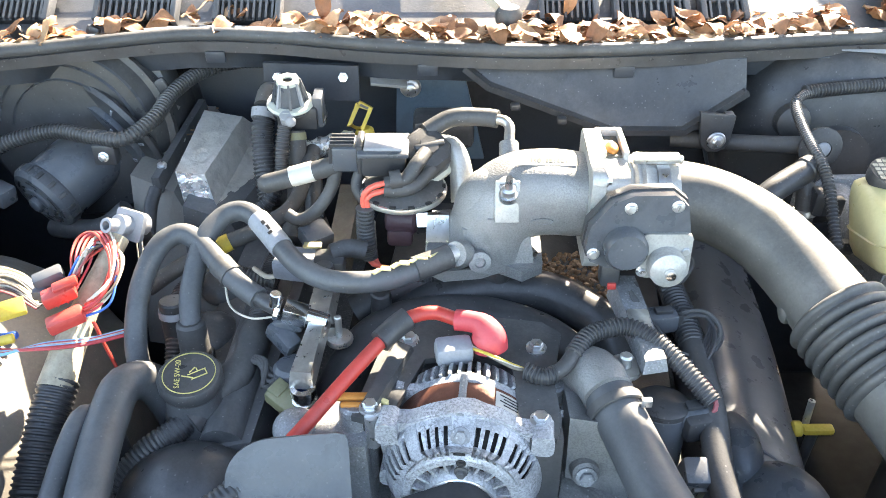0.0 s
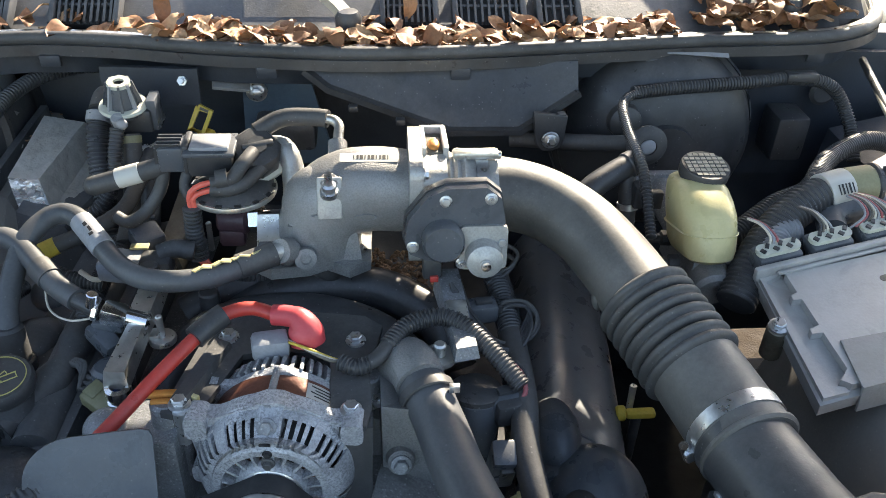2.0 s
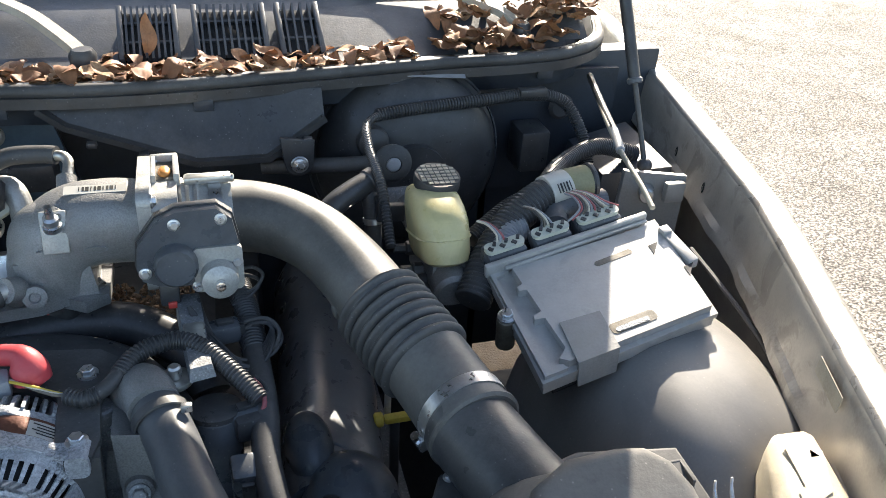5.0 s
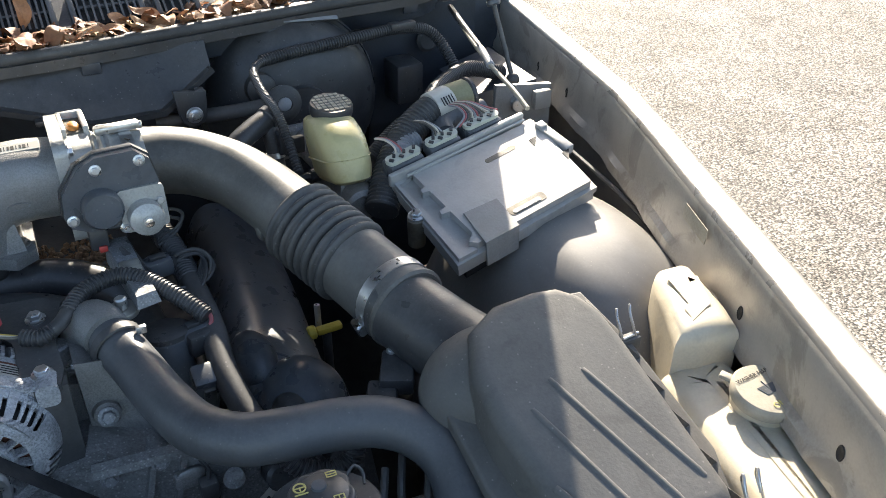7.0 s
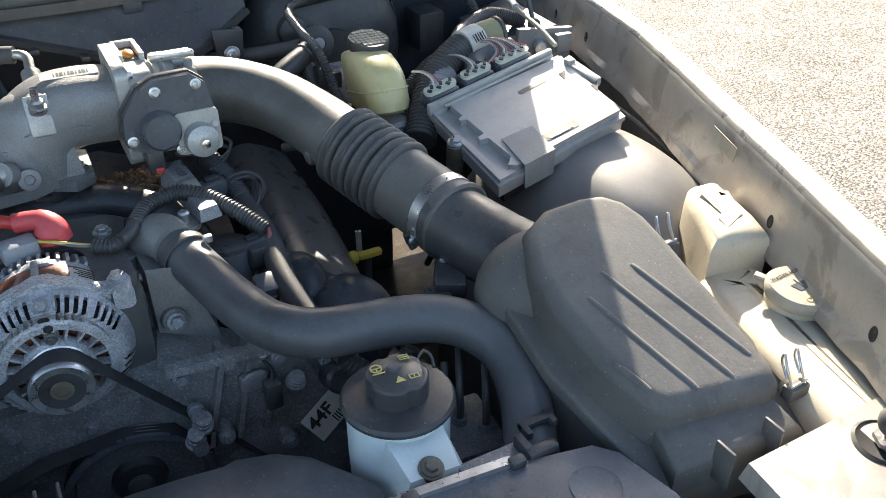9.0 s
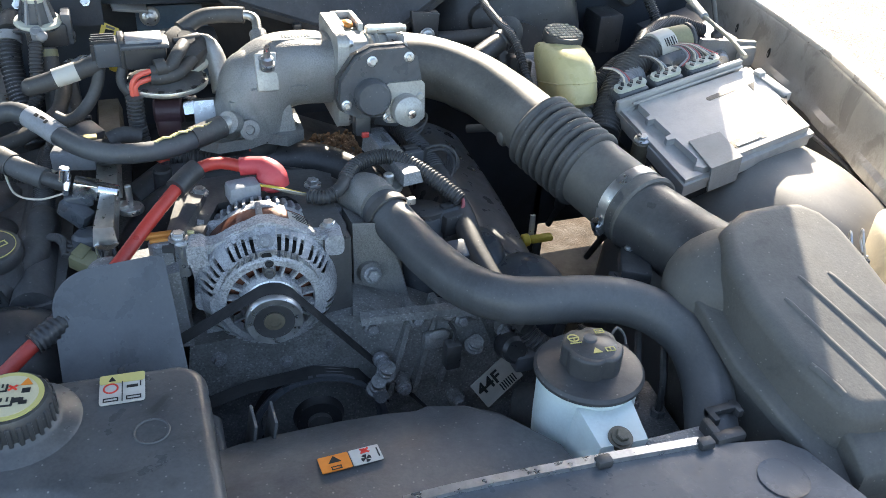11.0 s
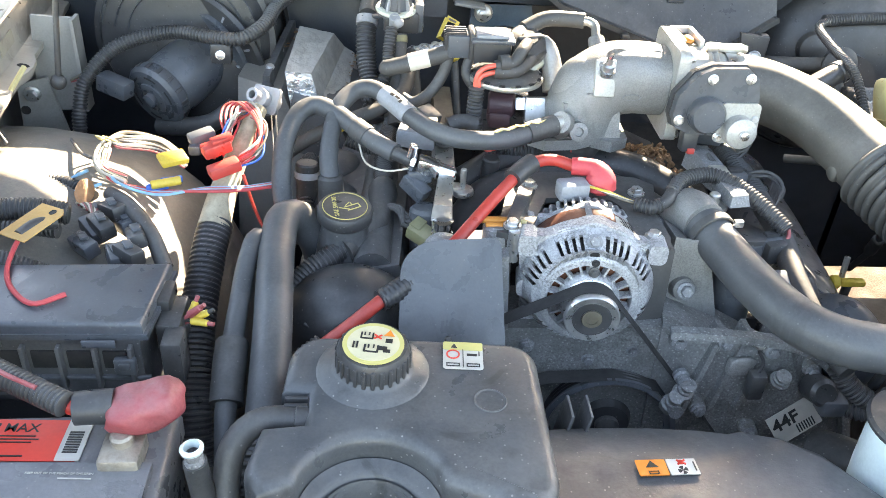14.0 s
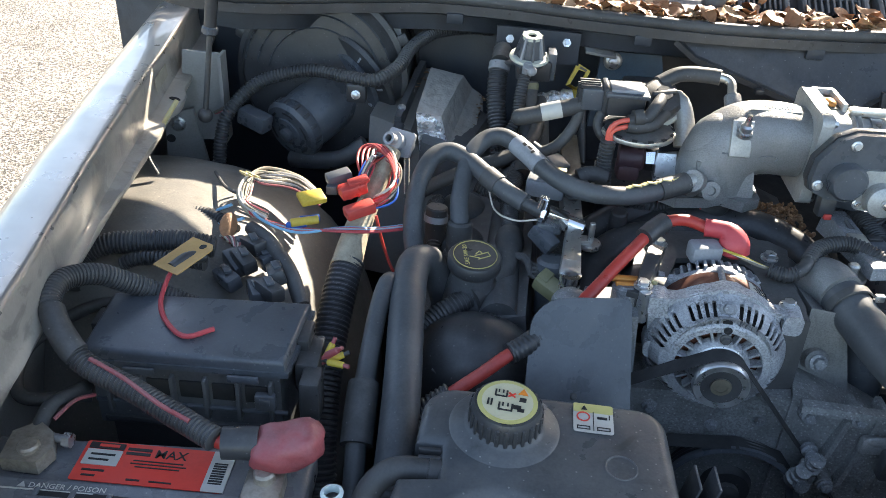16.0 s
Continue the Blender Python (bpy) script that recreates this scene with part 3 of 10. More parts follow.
# cowl: the line of the hood seal, (x, y)
SEAL = [(-0.84, 1.28), (-0.8, 1.14), (-0.72, 1.05), (-0.62, 1.03), (-0.53, 1.045), (-0.45, 1.068), (-0.34, 1.095), (-0.23, 1.09), (-0.13, 1.07), (-0.06, 1.058), (0.08, 1.043), (0.22, 1.047),
        (0.38, 1.065), (0.57, 1.088), (0.7, 1.095), (0.79, 1.115), (0.86, 1.17), (0.905, 1.27)]
seal_y = lambda x: float(np.interp(x, [a for a, b in SEAL], [b for a, b in SEAL]))
XS = [-0.66 + 0.02 * i for i in range(76)]
lip = [[(x, seal_y(x) - 0.004, 1.094), (x, seal_y(x) - 0.006, 1.082), (x, seal_y(x) + 0.012, 1.074), (x, seal_y(x) + 0.016 + 0.004 * math.sin(x * 23), 1.05), (x, seal_y(x) + 0.03, 1.044), (x, 1.19, 1.042)] for x in XS]
part("trim_cowl_lip", B_thick(B_skin(lip), 0.003), FIREWALL, label="dark painted cowl lip with spot-welded flange under the seal", category="cowl panel", kind="structure", angle=50)
deck = [[(x, seal_y(x) + 0.006, 1.094), (x, max(seal_y(x) + 0.03, 1.1), 1.097), (x, 1.16, 1.108), (x, 1.2, 1.138), (x, 1.29, 1.155), (x, 1.34, 1.17)] for x in XS]
part("trim_cowl_deck", B_thick(B_skin(deck), 0.003), COWL, label="weathered grey-blue plastic cowl deck below the windscreen", category="cowl", kind="structure", angle=50)

seal = thing("hood_seal", (0.05, 1.06, 1.09), "black rubber hood seal along the cowl edge, dusty on top", "seal")
part("bulb", B_tube([(x, y - 0.004, 1.104) for x, y in SEAL], 0.009, 12, 0.012), RUBBER, seal)
part("carrier", B_sweep([(x, y - 0.011, 1.092) for x, y in SEAL], lambda s, t: [(-0.005, -0.008), (0.005, -0.008), (0.004, 0.006), (-0.004, 0.006)], 0.015), PLASTIC, seal)
part("rear_lip", B_sweep([(x, y + 0.009, 1.104) for x, y in SEAL], lambda s, t: [(-0.004, -0.004), (0.003, -0.006), (0.004, 0.005), (-0.003, 0.006)], 0.015), NICKEL, seal, "grey metal edge that catches the sun")
for x in (-0.3, -0.02, 0.23, 0.5, 0.74):
    part("clip", B_box((x, seal_y(x) - 0.013, 1.078), (0.026, 0.008, 0.016), 0.002), FIREWALL, seal)

# windscreen, its lower edge and the dark inside behind it
ws = thing("windscreen", (0.06, 1.32, 1.17), "dark raked windscreen with dusty lower edge", "windscreen")
part("glass", B_thick(B_skin([[(x, 1.31 + 0.52 * k / 4 * 1.4, 1.165 + 0.33 * k / 4 * 1.2) for k in range(5)] for x in (-0.72, -0.4, 0.0, 0.4, 0.86)]), 0.005), GLASS, ws)
part("edge_moulding", B_tube([(-0.74, 1.3, 1.168), (0.0, 1.297, 1.17), (0.88, 1.3, 1.168)], 0.006, 8, 0.05), RUBBER, ws)

# cowl grilles
def grille(x0, x1, n):
    w = x1 - x0
    g = thing("cowl_grille", ((x0 + x1) / 2, 1.16, 1.12), "weathered slotted air grille in the cowl deck", "grille", "cowl grilles")
    m = face_frame(((x0 + x1) / 2, 1.165, 1.128), (1, 0, 0), (0, -0.62, 1))
    # black backing paints the shade behind the slats
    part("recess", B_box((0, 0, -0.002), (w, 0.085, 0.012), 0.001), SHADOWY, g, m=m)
    for k in range(n):
        x = -w / 2 + w * (k + 0.5) / n
        part("slat", B_hull8([(x - 0.0018, -0.042, 0), (x + 0.0018, -0.042, 0), (x + 0.0018, 0.046, 0), (x - 0.0018, 0.046, 0)],
                             [(x - 0.0016, -0.042, 0.01), (x + 0.0016, -0.042, 0.01), (x + 0.0016, 0.046, 0.016), (x - 0.0016, 0.046, 0.016)]), COWL, g, m=m)
    for y in (-0.012, 0.022):
        part("crossbar", B_box((0, y, 0.006), (w, 0.004, 0.004)), COWL, g, m=m)
    for x in (-w / 2 - 0.004, w / 2 + 0.004):
        part("frame_side", B_box((x, 0.0, 0.006), (0.008, 0.096, 0.02), 0.002), COWL, g, m=m)


for x0, x1, n in ((-0.6, -0.535, 8), (-0.46, -0.365, 11), (-0.3, -0.225, 9), (0.135, 0.2, 8), (0.235, 0.322, 9), (0.352, 0.4, 4)):
    grille(x0, x1, n)


def wiper(pts, label):
    w = thing("wiper", pts[0], label, "wiper")
    flat = lambda a, b: (lambda s, t: [(-a, -b), (a, -b), (a * 0.8, b), (-a * 0.8, b)])
    part("arm", B_sweep(pts, flat(0.011, 0.005), 0.02), WASHCAP, w)
    part("pivot_cover", B_lathe([(0.017, 0), (0.018, 0.012), (0.013, 0.02), (0, 0.022)], 20, Matrix.Translation(pts[0]) @ Matrix.Translation((0, 0, -0.012))), PLASTIC, w)
    q = Vector(pts[-1])
    part("blade", B_sweep([q + Vector((-0.2, 0.03, 0.01)), q + Vector((0.1, 0.01, 0.006)), q + Vector((0.3, -0.02, 0.0))], flat(0.004, 0.006), 0.03), RUBBER, w)


wiper([(0.085, 1.1, 1.13), (0.06, 1.13, 1.145), (0.0, 1.2, 1.165), (-0.12, 1.29, 1.18), (-0.3, 1.36, 1.2)], "grey wiper arm parked at the base of the windscreen")
wiper([(0.72, 1.16, 1.13), (0.69, 1.19, 1.15), (0.6, 1.25, 1.168), (0.42, 1.31, 1.185), (0.25, 1.35, 1.2)], "pale grey wiper arm resting above the leaves")

# the raised hood, out of view, that shades the bay
hood = thing("hood", (0.06, 1.15, 1.25), "open silver hood standing over the engine bay", "hood")
HRB, HLB, HRF, HLF = Vector((0.9, 1.17, 1.2)), Vector((-0.79, 1.13, 1.2)), Vector((0.66, 0.42, 2.12)), Vector((-0.62, 0.40, 2.12))
# rear edge heights, shaped so that chosen strips of sun pass under
HOOD_REAR = [(-0.79, 1.17), (-0.55, 1.19), (-0.38, 1.215), (-0.24, 1.235), (-0.1, 1.245), (0.07, 1.256), (0.17, 1.285), (0.24, 1.31), (0.3, 1.325), (0.5, 1.35), (0.63, 1.37), (0.68, 1.335), (0.73, 1.27), (0.8, 1.215), (0.9, 1.2)]
hn = (HRB - HLB).cross(HLF - HLB).normalized()
sheet = []
for i in range(25):
    u = i / 24
    row = []
    for j in range(9):
        v = j / 8
        p = HLB.lerp(HRB, u).lerp(HLF.lerp(HRF, u), v)
        row.append(p + Vector((0, 0, (along(HOOD_REAR, HLB.lerp(HRB, u).x) - 1.2) * (1 - v) ** 2)))
    sheet.append(row)
part("panel", B_thick(B_skin(sheet), 0.02), PAINT, hood)
# two added strips, out of view, only to stop sun reaching the bay
part("sun_block_strip", B_hull8([(-0.83, 1.186, 1.12), (-0.55, 1.196, 1.12), (-0.55, 1.204, 1.12), (-0.83, 1.194, 1.12)], [(-0.83, 1.186, 1.27), (-0.55, 1.196, 1.27), (-0.55, 1.204, 1.27), (-0.83, 1.194, 1.27)], 0.002), PAINT_IN, hood, "unseen strip added at the hood's rear corner to block sun")
part("sun_block_strip", B_hull8([(0.588, 1.196, 1.2), (0.9, 1.186, 1.2), (0.9, 1.194, 1.2), (0.588, 1.204, 1.2)], [(0.588, 1.196, 1.302), (0.9, 1.186, 1.302), (0.9, 1.194, 1.302), (0.588, 1.204, 1.302)], 0.002), PAINT_IN, hood, "unseen strip added at the hood's rear corner to block sun")
under = hn if hn.dot(Vector((0, -1, -1))) > 0 else -hn
# pad is out of view, added dark to cut light on the firewall
pad = [[p + under * 0.028 for p in row[1:-1]] for row in sheet[1:-1]]
part("insulation_pad", B_thick(B_skin(pad), 0.006), HOODPAD, hood, "unseen matt black insulation added under the hood")
for k in (0.2, 0.5, 0.8):
    part("inner_rib", B_sweep([HLB.lerp(HRB, k).lerp(HLF.lerp(HRF, k), 0.2) - hn * 0.01, HLF.lerp(HRF, 0.12 + 0.76 * k) - hn * 0.01], lambda s, t: [(-0.03, -0.01), (0.03, -0.01), (0.02, 0.01), (-0.02, 0.01)], 0.1), PAINT_IN, hood)


def strut(p0, p1, label, rod):
    s = thing("hood_strut", p0, label, "gas strut", "hood struts")
    p0, p1 = Vector(p0), Vector(p1)
    a = p0.lerp(p1, rod)
    part("rod", B_rod(p0, a, 0.004, seg=12), STEELBLACK, s, "slim dark steel piston rod")
    part("cylinder", B_rod(a, p1, 0.0085, seg=16, bevel=0.003), PLASTIC, s)
    part("collar", B_rod(a - (p1 - p0) * 0.01, a + (p1 - p0) * 0.012, 0.011, seg=16, bevel=0.002), PLASTIC_GREY, s)
    part("ball_joint", B_sphere(p0, (0.011, 0.011, 0.011), 14, 8), PLASTIC, s)


strut((0.832, 0.912, 1.0), (0.79, 1.07, 1.37), "black gas strut holding the hood up, steel rod below", 0.3)
strut((-0.64, 0.9, 0.97), (-0.575, 0.925, 1.46), "black gas strut holding the hood up beside the blower", 0.25)

# ---- brake booster side ----


# cowl underside tray
tray = thing("cowl_tray", (0.21, 1.0, 1.05), "black moulded plastic cowl tray with a pointed lower edge", "tray")
TRAY = [(0.028, 1.082), (0.058, 1.062), (0.215, 1.014), (0.308, 1.014), (0.388, 1.056), (0.388, 1.09)]
lean = lambda z: 1.0 + 0.62 * max(0.0, z - 1.014)
part("body", B_hull8([(x, lean(z), z) for x, z in TRAY], [(x, 1.1, z) for x, z in TRAY], 0.003), PLASTIC, tray)
part("rim", B_sweep([(x, lean(z) - 0.003, z - 0.001) for x, z in TRAY[:5]], lambda s, t: [(-0.006, -0.004), (0.006, -0.004), (0.006, 0.004), (-0.006, 0.004)], smooth=False), PLASTIC, tray)
for x, z in ((0.09, 1.05), (0.15, 1.031), (0.36, 1.038)):
    part("clip", B_box((x, 0.992, z), (0.012, 0.012, 0.008), 0.002), PLASTIC, tray)
tab = thing("tray_bracket", (0.346, 0.985, 1.01), "black bracket tab bolted with a zinc flange bolt", "bracket")
part("plate", B_dome([(-0.024, 0.036), (-0.02, 0.002), (-0.017, -0.01), (-0.009, -0.018), (0.004, -0.019), (0.014, -0.014), (0.019, -0.004), (0.022, 0.03)], -0.004, 0.003, 0.002, 3, m=face_frame((0.346, 0.985, 1.009), (1, 0, 0), (0, -1, 0.1))), PLASTIC, tab)
part("washer", B_rod((0.346, 0.98, 1.009), (0.346, 0.976, 1.009), 0.012, seg=20, bevel=0.001), STEEL, tab)
part("bolt", B_bolt((0.346, 0.976, 1.009), (0, -1, 0.1), 0.006, 0.007), STEEL, tab)

# firewall fittings to the right
panel = thing("firewall_recess_panel", (0.72, 1.12, 0.95), "pale grey painted firewall panel behind the booster", "panel")
part("sheet", B_hull8([(0.6, 1.165, 0.85), (0.9, 1.15, 0.85), (0.9, 1.15, 1.06), (0.6, 1.165, 1.06)], [(0.6, 1.175, 0.85), (0.9, 1.16, 0.85), (0.9, 1.16, 1.06), (0.6, 1.175, 1.06)]), FIREWALL, panel)
part("grommet", B_lathe([(0.012, 0), (0.02, 0.002), (0.022, 0.008), (0.016, 0.012), (0.0, 0.01)], 24, axis_matrix((0.8, 1.15, 1.0), (0, -1, 0))), RUBBER, panel)
relay = single("relay_box", B_box((0.735, 1.11, 0.95), (0.05, 0.06, 0.07), 0.006), PLASTIC, "black relay box on the firewall", "relay")

booster = thing("brake_booster", (0.52, 1.05, 0.95), "large round black brake booster drum on the firewall", "brake booster")
bm_ = axis_matrix((0.525, 1.14, 0.955), (-0.05, -1, 0.06))
part("shell", B_lathe([(0.142, 0), (0.146, 0.025), (0.146, 0.045), (0.139, 0.052), (0.138, 0.07), (0.12, 0.095), (0.075, 0.115), (0.045, 0.12), (0.045, 0.135), (0, 0.135)], 56, bm_), PLASTIC, booster)
part("clamp_ring", B_lathe([(0.147, 0.024), (0.15, 0.028), (0.15, 0.042), (0.147, 0.046)], 56, bm_), PLASTIC_GREY, booster)
part("check_valve", B_lathe([(0.024, 0), (0.022, 0.012), (0.014, 0.018), (0, 0.02)], 20, axis_matrix((0.457, 1.03, 1.012), (0, -1, 0.1))), RUBBER, booster)
part("sticker", B_sticker(0.09, 0.018, 0.001, 0.0008, face_frame((0.56, 1.075, 1.093), (1, 0.05, -0.12), (0.1, -0.55, 1))), GREYPLUG, booster, "pale dirty sticker")
plug = single("firewall_plug", B_lathe([(0.026, 0), (0.027, 0.006), (0.02, 0.012), (0.011, 0.013), (0.011, 0.009), (0, 0.009)], 24, axis_matrix((0.468, 0.958, 1.012), (0, -1, 0.15))), RUBBER, "black rubber vacuum port grommet on the booster", "grommet")
single("plug_cap", B_sphere((0.468, 0.947, 1.0135), (0.0105, 0.004, 0.0105), 18, 10), GREYPLUG, "pale round plastic cap in a rubber grommet", "cap")
single("vacuum_hose", B_tube([(0.468, 0.965, 1.01), (0.42, 0.985, 1.0), (0.37, 1.0, 0.995), (0.3, 1.02, 0.99)], 0.011, 12), RUBBER, "black vacuum hose running to the booster", "hose")

mc = thing("brake_master_cylinder", (0.485, 0.8, 0.95), "grey cast brake master cylinder with a yellowed fluid reservoir", "brake cylinder")
part("bore", B_rod((0.485, 0.93, 0.965), (0.5, 0.73, 0.945), 0.021, seg=20, bevel=0.004), CAST_DULL, mc)
part("end_plug", B_rod((0.487, 0.752, 0.962), (0.487, 0.716, 0.955), 0.0245, seg=24, bevel=0.005), CAST, mc, "bright round cast end")
part("cast_block", B_hull8([(0.462, 0.735, 0.93), (0.512, 0.735, 0.93), (0.512, 0.83, 0.935), (0.462, 0.83, 0.935)], [(0.466, 0.738, 0.982), (0.51, 0.738, 0.982), (0.508, 0.83, 0.985), (0.466, 0.83, 0.985)], 0.008, 3), CAST, mc, "pale cast housing under the reservoir")
for y, z in ((0.742, 0.945), (0.775, 0.955), (0.81, 0.965)):
    part("line_nut", B_lathe([(0.0, 0), (0.009, 0.0), (0.009, 0.014), (0.006, 0.016), (0.006, 0.03), (0, 0.03)], 6, axis_matrix((0.466, y, z), (-1, 0, 0.05))), STEELBLACK, mc)
part("harness_bracket", join(B_box((0.442, 0.842, 1.0), (0.03, 0.012, 0.024), 0.003), B_box((0.425, 0.84, 1.008), (0.012, 0.02, 0.03), 0.003)), PLASTIC, mc, "black clip bracket")
part("mounting_ear", B_box((0.483, 0.925, 0.965), (0.09, 0.014, 0.05), 0.005), CAST_DULL, mc)
for x in (-0.033, 0.033):
    part("stud", B_bolt((0.483 + x, 0.918, 0.965), (0, -1, 0), 0.006, 0.01), STEEL, mc)
part("brake_line", B_tube([(0.475, 0.77, 0.95), (0.45, 0.765, 0.945), (0.42, 0.78, 0.94), (0.36, 0.83, 0.92)], 0.006, 10), RUBBER, mc)
part("pressure_switch", B_rod((0.475, 0.76, 0.95), (0.44, 0.755, 0.948), 0.01, seg=14, bevel=0.002), PLASTIC, mc)
# reservoir: a leaning rounded tank, fat at its foot
rm = face_frame((0.481, 0.79, 1.005), (1, 0.02, 0), (0.0, 0.30, 1))
def ring(w, d, y, z):
    return [Vector((x, yy + y, z)) for x, yy in rounded(w * 0.8, d * 0.92, min(w * 0.8, d) * 0.42, 6)]
secs = [ring(0.05, 0.07, -0.024, -0.036), ring(0.068, 0.092, -0.022, -0.031), ring(0.076, 0.1, -0.018, -0.022), ring(0.078, 0.104, -0.014, -0.004), ring(0.079, 0.104, -0.008, 0.014), ring(0.077, 0.096, 0.0, 0.027), ring(0.072, 0.084, 0.008, 0.038), ring(0.066, 0.068, 0.015, 0.044), ring(0.056, 0.056, 0.016, 0.047)]
bm = bmesh.new()
rows = [[bm.verts.new(p) for p in s] for s in secs]
for a, b in zip(rows, rows[1:]):
    for i in range(len(a)):
        bm.faces.new((a[i], a[(i + 1) % len(a)], b[(i + 1) % len(a)], b[i]))
bm.faces.new(rows[0][::-1]); bm.faces.new(rows[-1])
part("reservoir", bm, RESERVOIR, mc, "translucent yellowed plastic reservoir", m=rm)
part("moulding_seam", B_sweep([p + Vector((0, 0, 0)) for p in ring(0.0805, 0.1055, -0.013, -0.004)] + [ring(0.0805, 0.1055, -0.013, -0.004)[0]], lambda s, t: [(-0.001, -0.001), (0.0012, 0), (-0.001, 0.001)], smooth=False), RESERVOIR, mc, m=rm)
cm = face_frame((0.4885, 0.817, 1.0475), (1, 0.02, 0), (0.03, -0.12, 1)) @ Matrix.Scale(0.9, 4)
cap = part("cap", B_lathe([(0.0, 0.0), (0.031, 0.0), (0.0315, 0.003), (0.0315, 0.012), (0.03, 0.0155), (0.0, 0.0165)], 36, cm), PLASTIC, mc, "black screw cap with a worn embossed top")
for k in range(7):
    for j in range(6):
        x, y = -0.0225 + 0.0075 * k, -0.02 + 0.008 * j
        if math.hypot(x, y) < 0.026:
            part("embossing", B_box((x, y, 0.0168), (0.0058, 0.0036 + 0.0025 * random.random(), 0.001)), WASHCAP, cap, m=cm)

# sensor nipple beside the duct
nip = thing("vacuum_elbow", (0.4, 0.84, 1.01), "black plastic vacuum elbow with clamp", "hose fitting")
part("body", B_tube([(0.352, 0.826, 1.01), (0.37, 0.838, 1.022), (0.395, 0.852, 1.03), (0.416, 0.864, 1.034)], 0.0145, 16, 0.006), PLASTIC, nip)
part("leg", B_tube([(0.413, 0.862, 1.03), (0.417, 0.85, 1.0), (0.418, 0.84, 0.95)], 0.011, 14), RUBBER, nip)
part("clamp", B_rod((0.4175, 0.8475, 0.992), (0.4177, 0.8455, 0.985), 0.0128, seg=16), STEEL, nip)
part("cap_end", B_rod((0.412, 0.862, 1.033), (0.425, 0.869, 1.036), 0.0165, seg=18, bevel=0.002), PLASTIC, nip)

# wiring along the firewall
def conduit(name, pts, r, label, material=None, pitch=0.0045):
    return single(name, B_ribbed(pts, r, pitch), material or PLASTIC, label, "wiring conduit")


conduit("wiring_conduit", [(0.42, 0.76, 1.0), (0.424, 0.835, 1.045), (0.428, 0.92, 1.052), (0.44, 0.99, 1.055), (0.47, 1.02, 1.056), (0.53, 1.03, 1.058)], 0.0065, "thin black corrugated conduit hanging beside the booster")
conduit("wiring_conduit", [(0.46, 1.02, 1.056), (0.52, 1.03, 1.058), (0.62, 1.042, 1.06), (0.7, 1.055, 1.06), (0.76, 1.06, 1.045), (0.79, 1.04, 1.0), (0.79, 1.0, 0.96)], 0.0095, "black corrugated conduit along the top of the firewall")
conduit("wiring_conduit", [(0.53, 0.79, 0.98), (0.59, 0.825, 1.0), (0.645, 0.855, 1.003), (0.71, 0.935, 1.0), (0.79, 0.985, 1.0), (0.86, 0.99, 0.98)], 0.013, "black corrugated conduit sweeping toward the fender")
single("conduit_clip", B_box((0.705, 1.05, 1.066), (0.045, 0.018, 0.012), 0.003), PLASTIC, "black harness clip on the cowl flange", "clip")
rod = thing("hood_release_cable", (0.72, 0.68, 1.045), "grey cable with a ribbed sleeve running from cowl to fender", "cable")
part("rod", B_tube([(0.838, 1.13, 1.056), (0.79, 0.98, 1.055), (0.758, 0.86, 1.052), (0.742, 0.775, 1.049), (0.735, 0.725, 1.04)], 0.0035, 10, 0.01), WASHCAP, rod)
part("sleeve", B_rod((0.779, 0.925, 1.054), (0.758, 0.86, 1.052), 0.0062, seg=12, bevel=0.002), GREYPLUG, rod)
part("upper_sheath", B_tube([(0.838, 1.13, 1.056), (0.81, 1.04, 1.057), (0.779, 0.925, 1.054)], 0.0055, 10, 0.02), PLASTIC, rod)
hinge = thing("strut_bracket", (0.84, 0.92, 0.96), "dusty grey stamped bracket at the foot of the hood strut", "bracket")
part("plate", B_hull8([(0.79, 0.9, 0.9), (0.87, 0.86, 0.9), (0.87, 0.868, 0.9), (0.79, 0.908, 0.9)], [(0.795, 0.9, 1.0), (0.87, 0.86, 1.005), (0.87, 0.868, 1.005), (0.795, 0.908, 1.0)], 0.002), APRON, hinge)
part("pivot", B_rod((0.825, 0.885, 0.975), (0.815, 0.865, 0.975), 0.011, seg=16, bevel=0.002), STEEL, hinge)
part("tab", B_box((0.85, 0.855, 0.985), (0.03, 0.012, 0.03), 0.003), PAINT_IN, hinge)
single("shock_tower_panel", B_hull8([(0.76, 0.93, 0.75), (0.9, 0.9, 0.75), (0.9, 1.1, 0.75), (0.78, 1.1, 0.75)], [(0.8, 0.97, 0.96), (0.89, 0.93, 0.985), (0.9, 1.1, 0.985), (0.8, 1.1, 0.96)], 0.012), FIREWALL, "grey painted inner panel below the hood strut", "panel")

# ---- engine computer ----
TL, TR, BR, BL = Vector((0.518, 0.693, 0.998)), Vector((0.736, 0.719, 1.03)), Vector((0.735, 0.567, 1.003)), Vector((0.525, 0.535, 0.967))
pn = (TR - TL).cross(TL - BL).normalized() * -1
pn = pn if pn.z > 0 else -pn
pcm = thing("engine_computer", (0.63, 0.63, 0.96), "cast aluminium engine computer housing, half in sun, on the fender apron", "engine computer")
pc = (TL + TR + BR + BL) / 4
pm = face_frame(pc, TR - TL + BR - BL, pn)
pi = pm.inverted()
q = [(pi @ v) for v in (BL, BR, TR, TL)]
flat = [(v.x, v.y) for v in q]
def inset(poly, d):
    c = sum((Vector(p) for p in poly), Vector((0, 0))) / len(poly)
    return [tuple(Vector(p) + (c - Vector(p)).normalized() * d) for p in poly]
part("body", B_prism(flat, -0.026, -0.008, 0.004, m=pm), ALUBOX, pcm)
part("flange", B_prism(inset(flat, -0.003), -0.013, -0.006, 0.002, m=pm), ALUBOX, pcm)
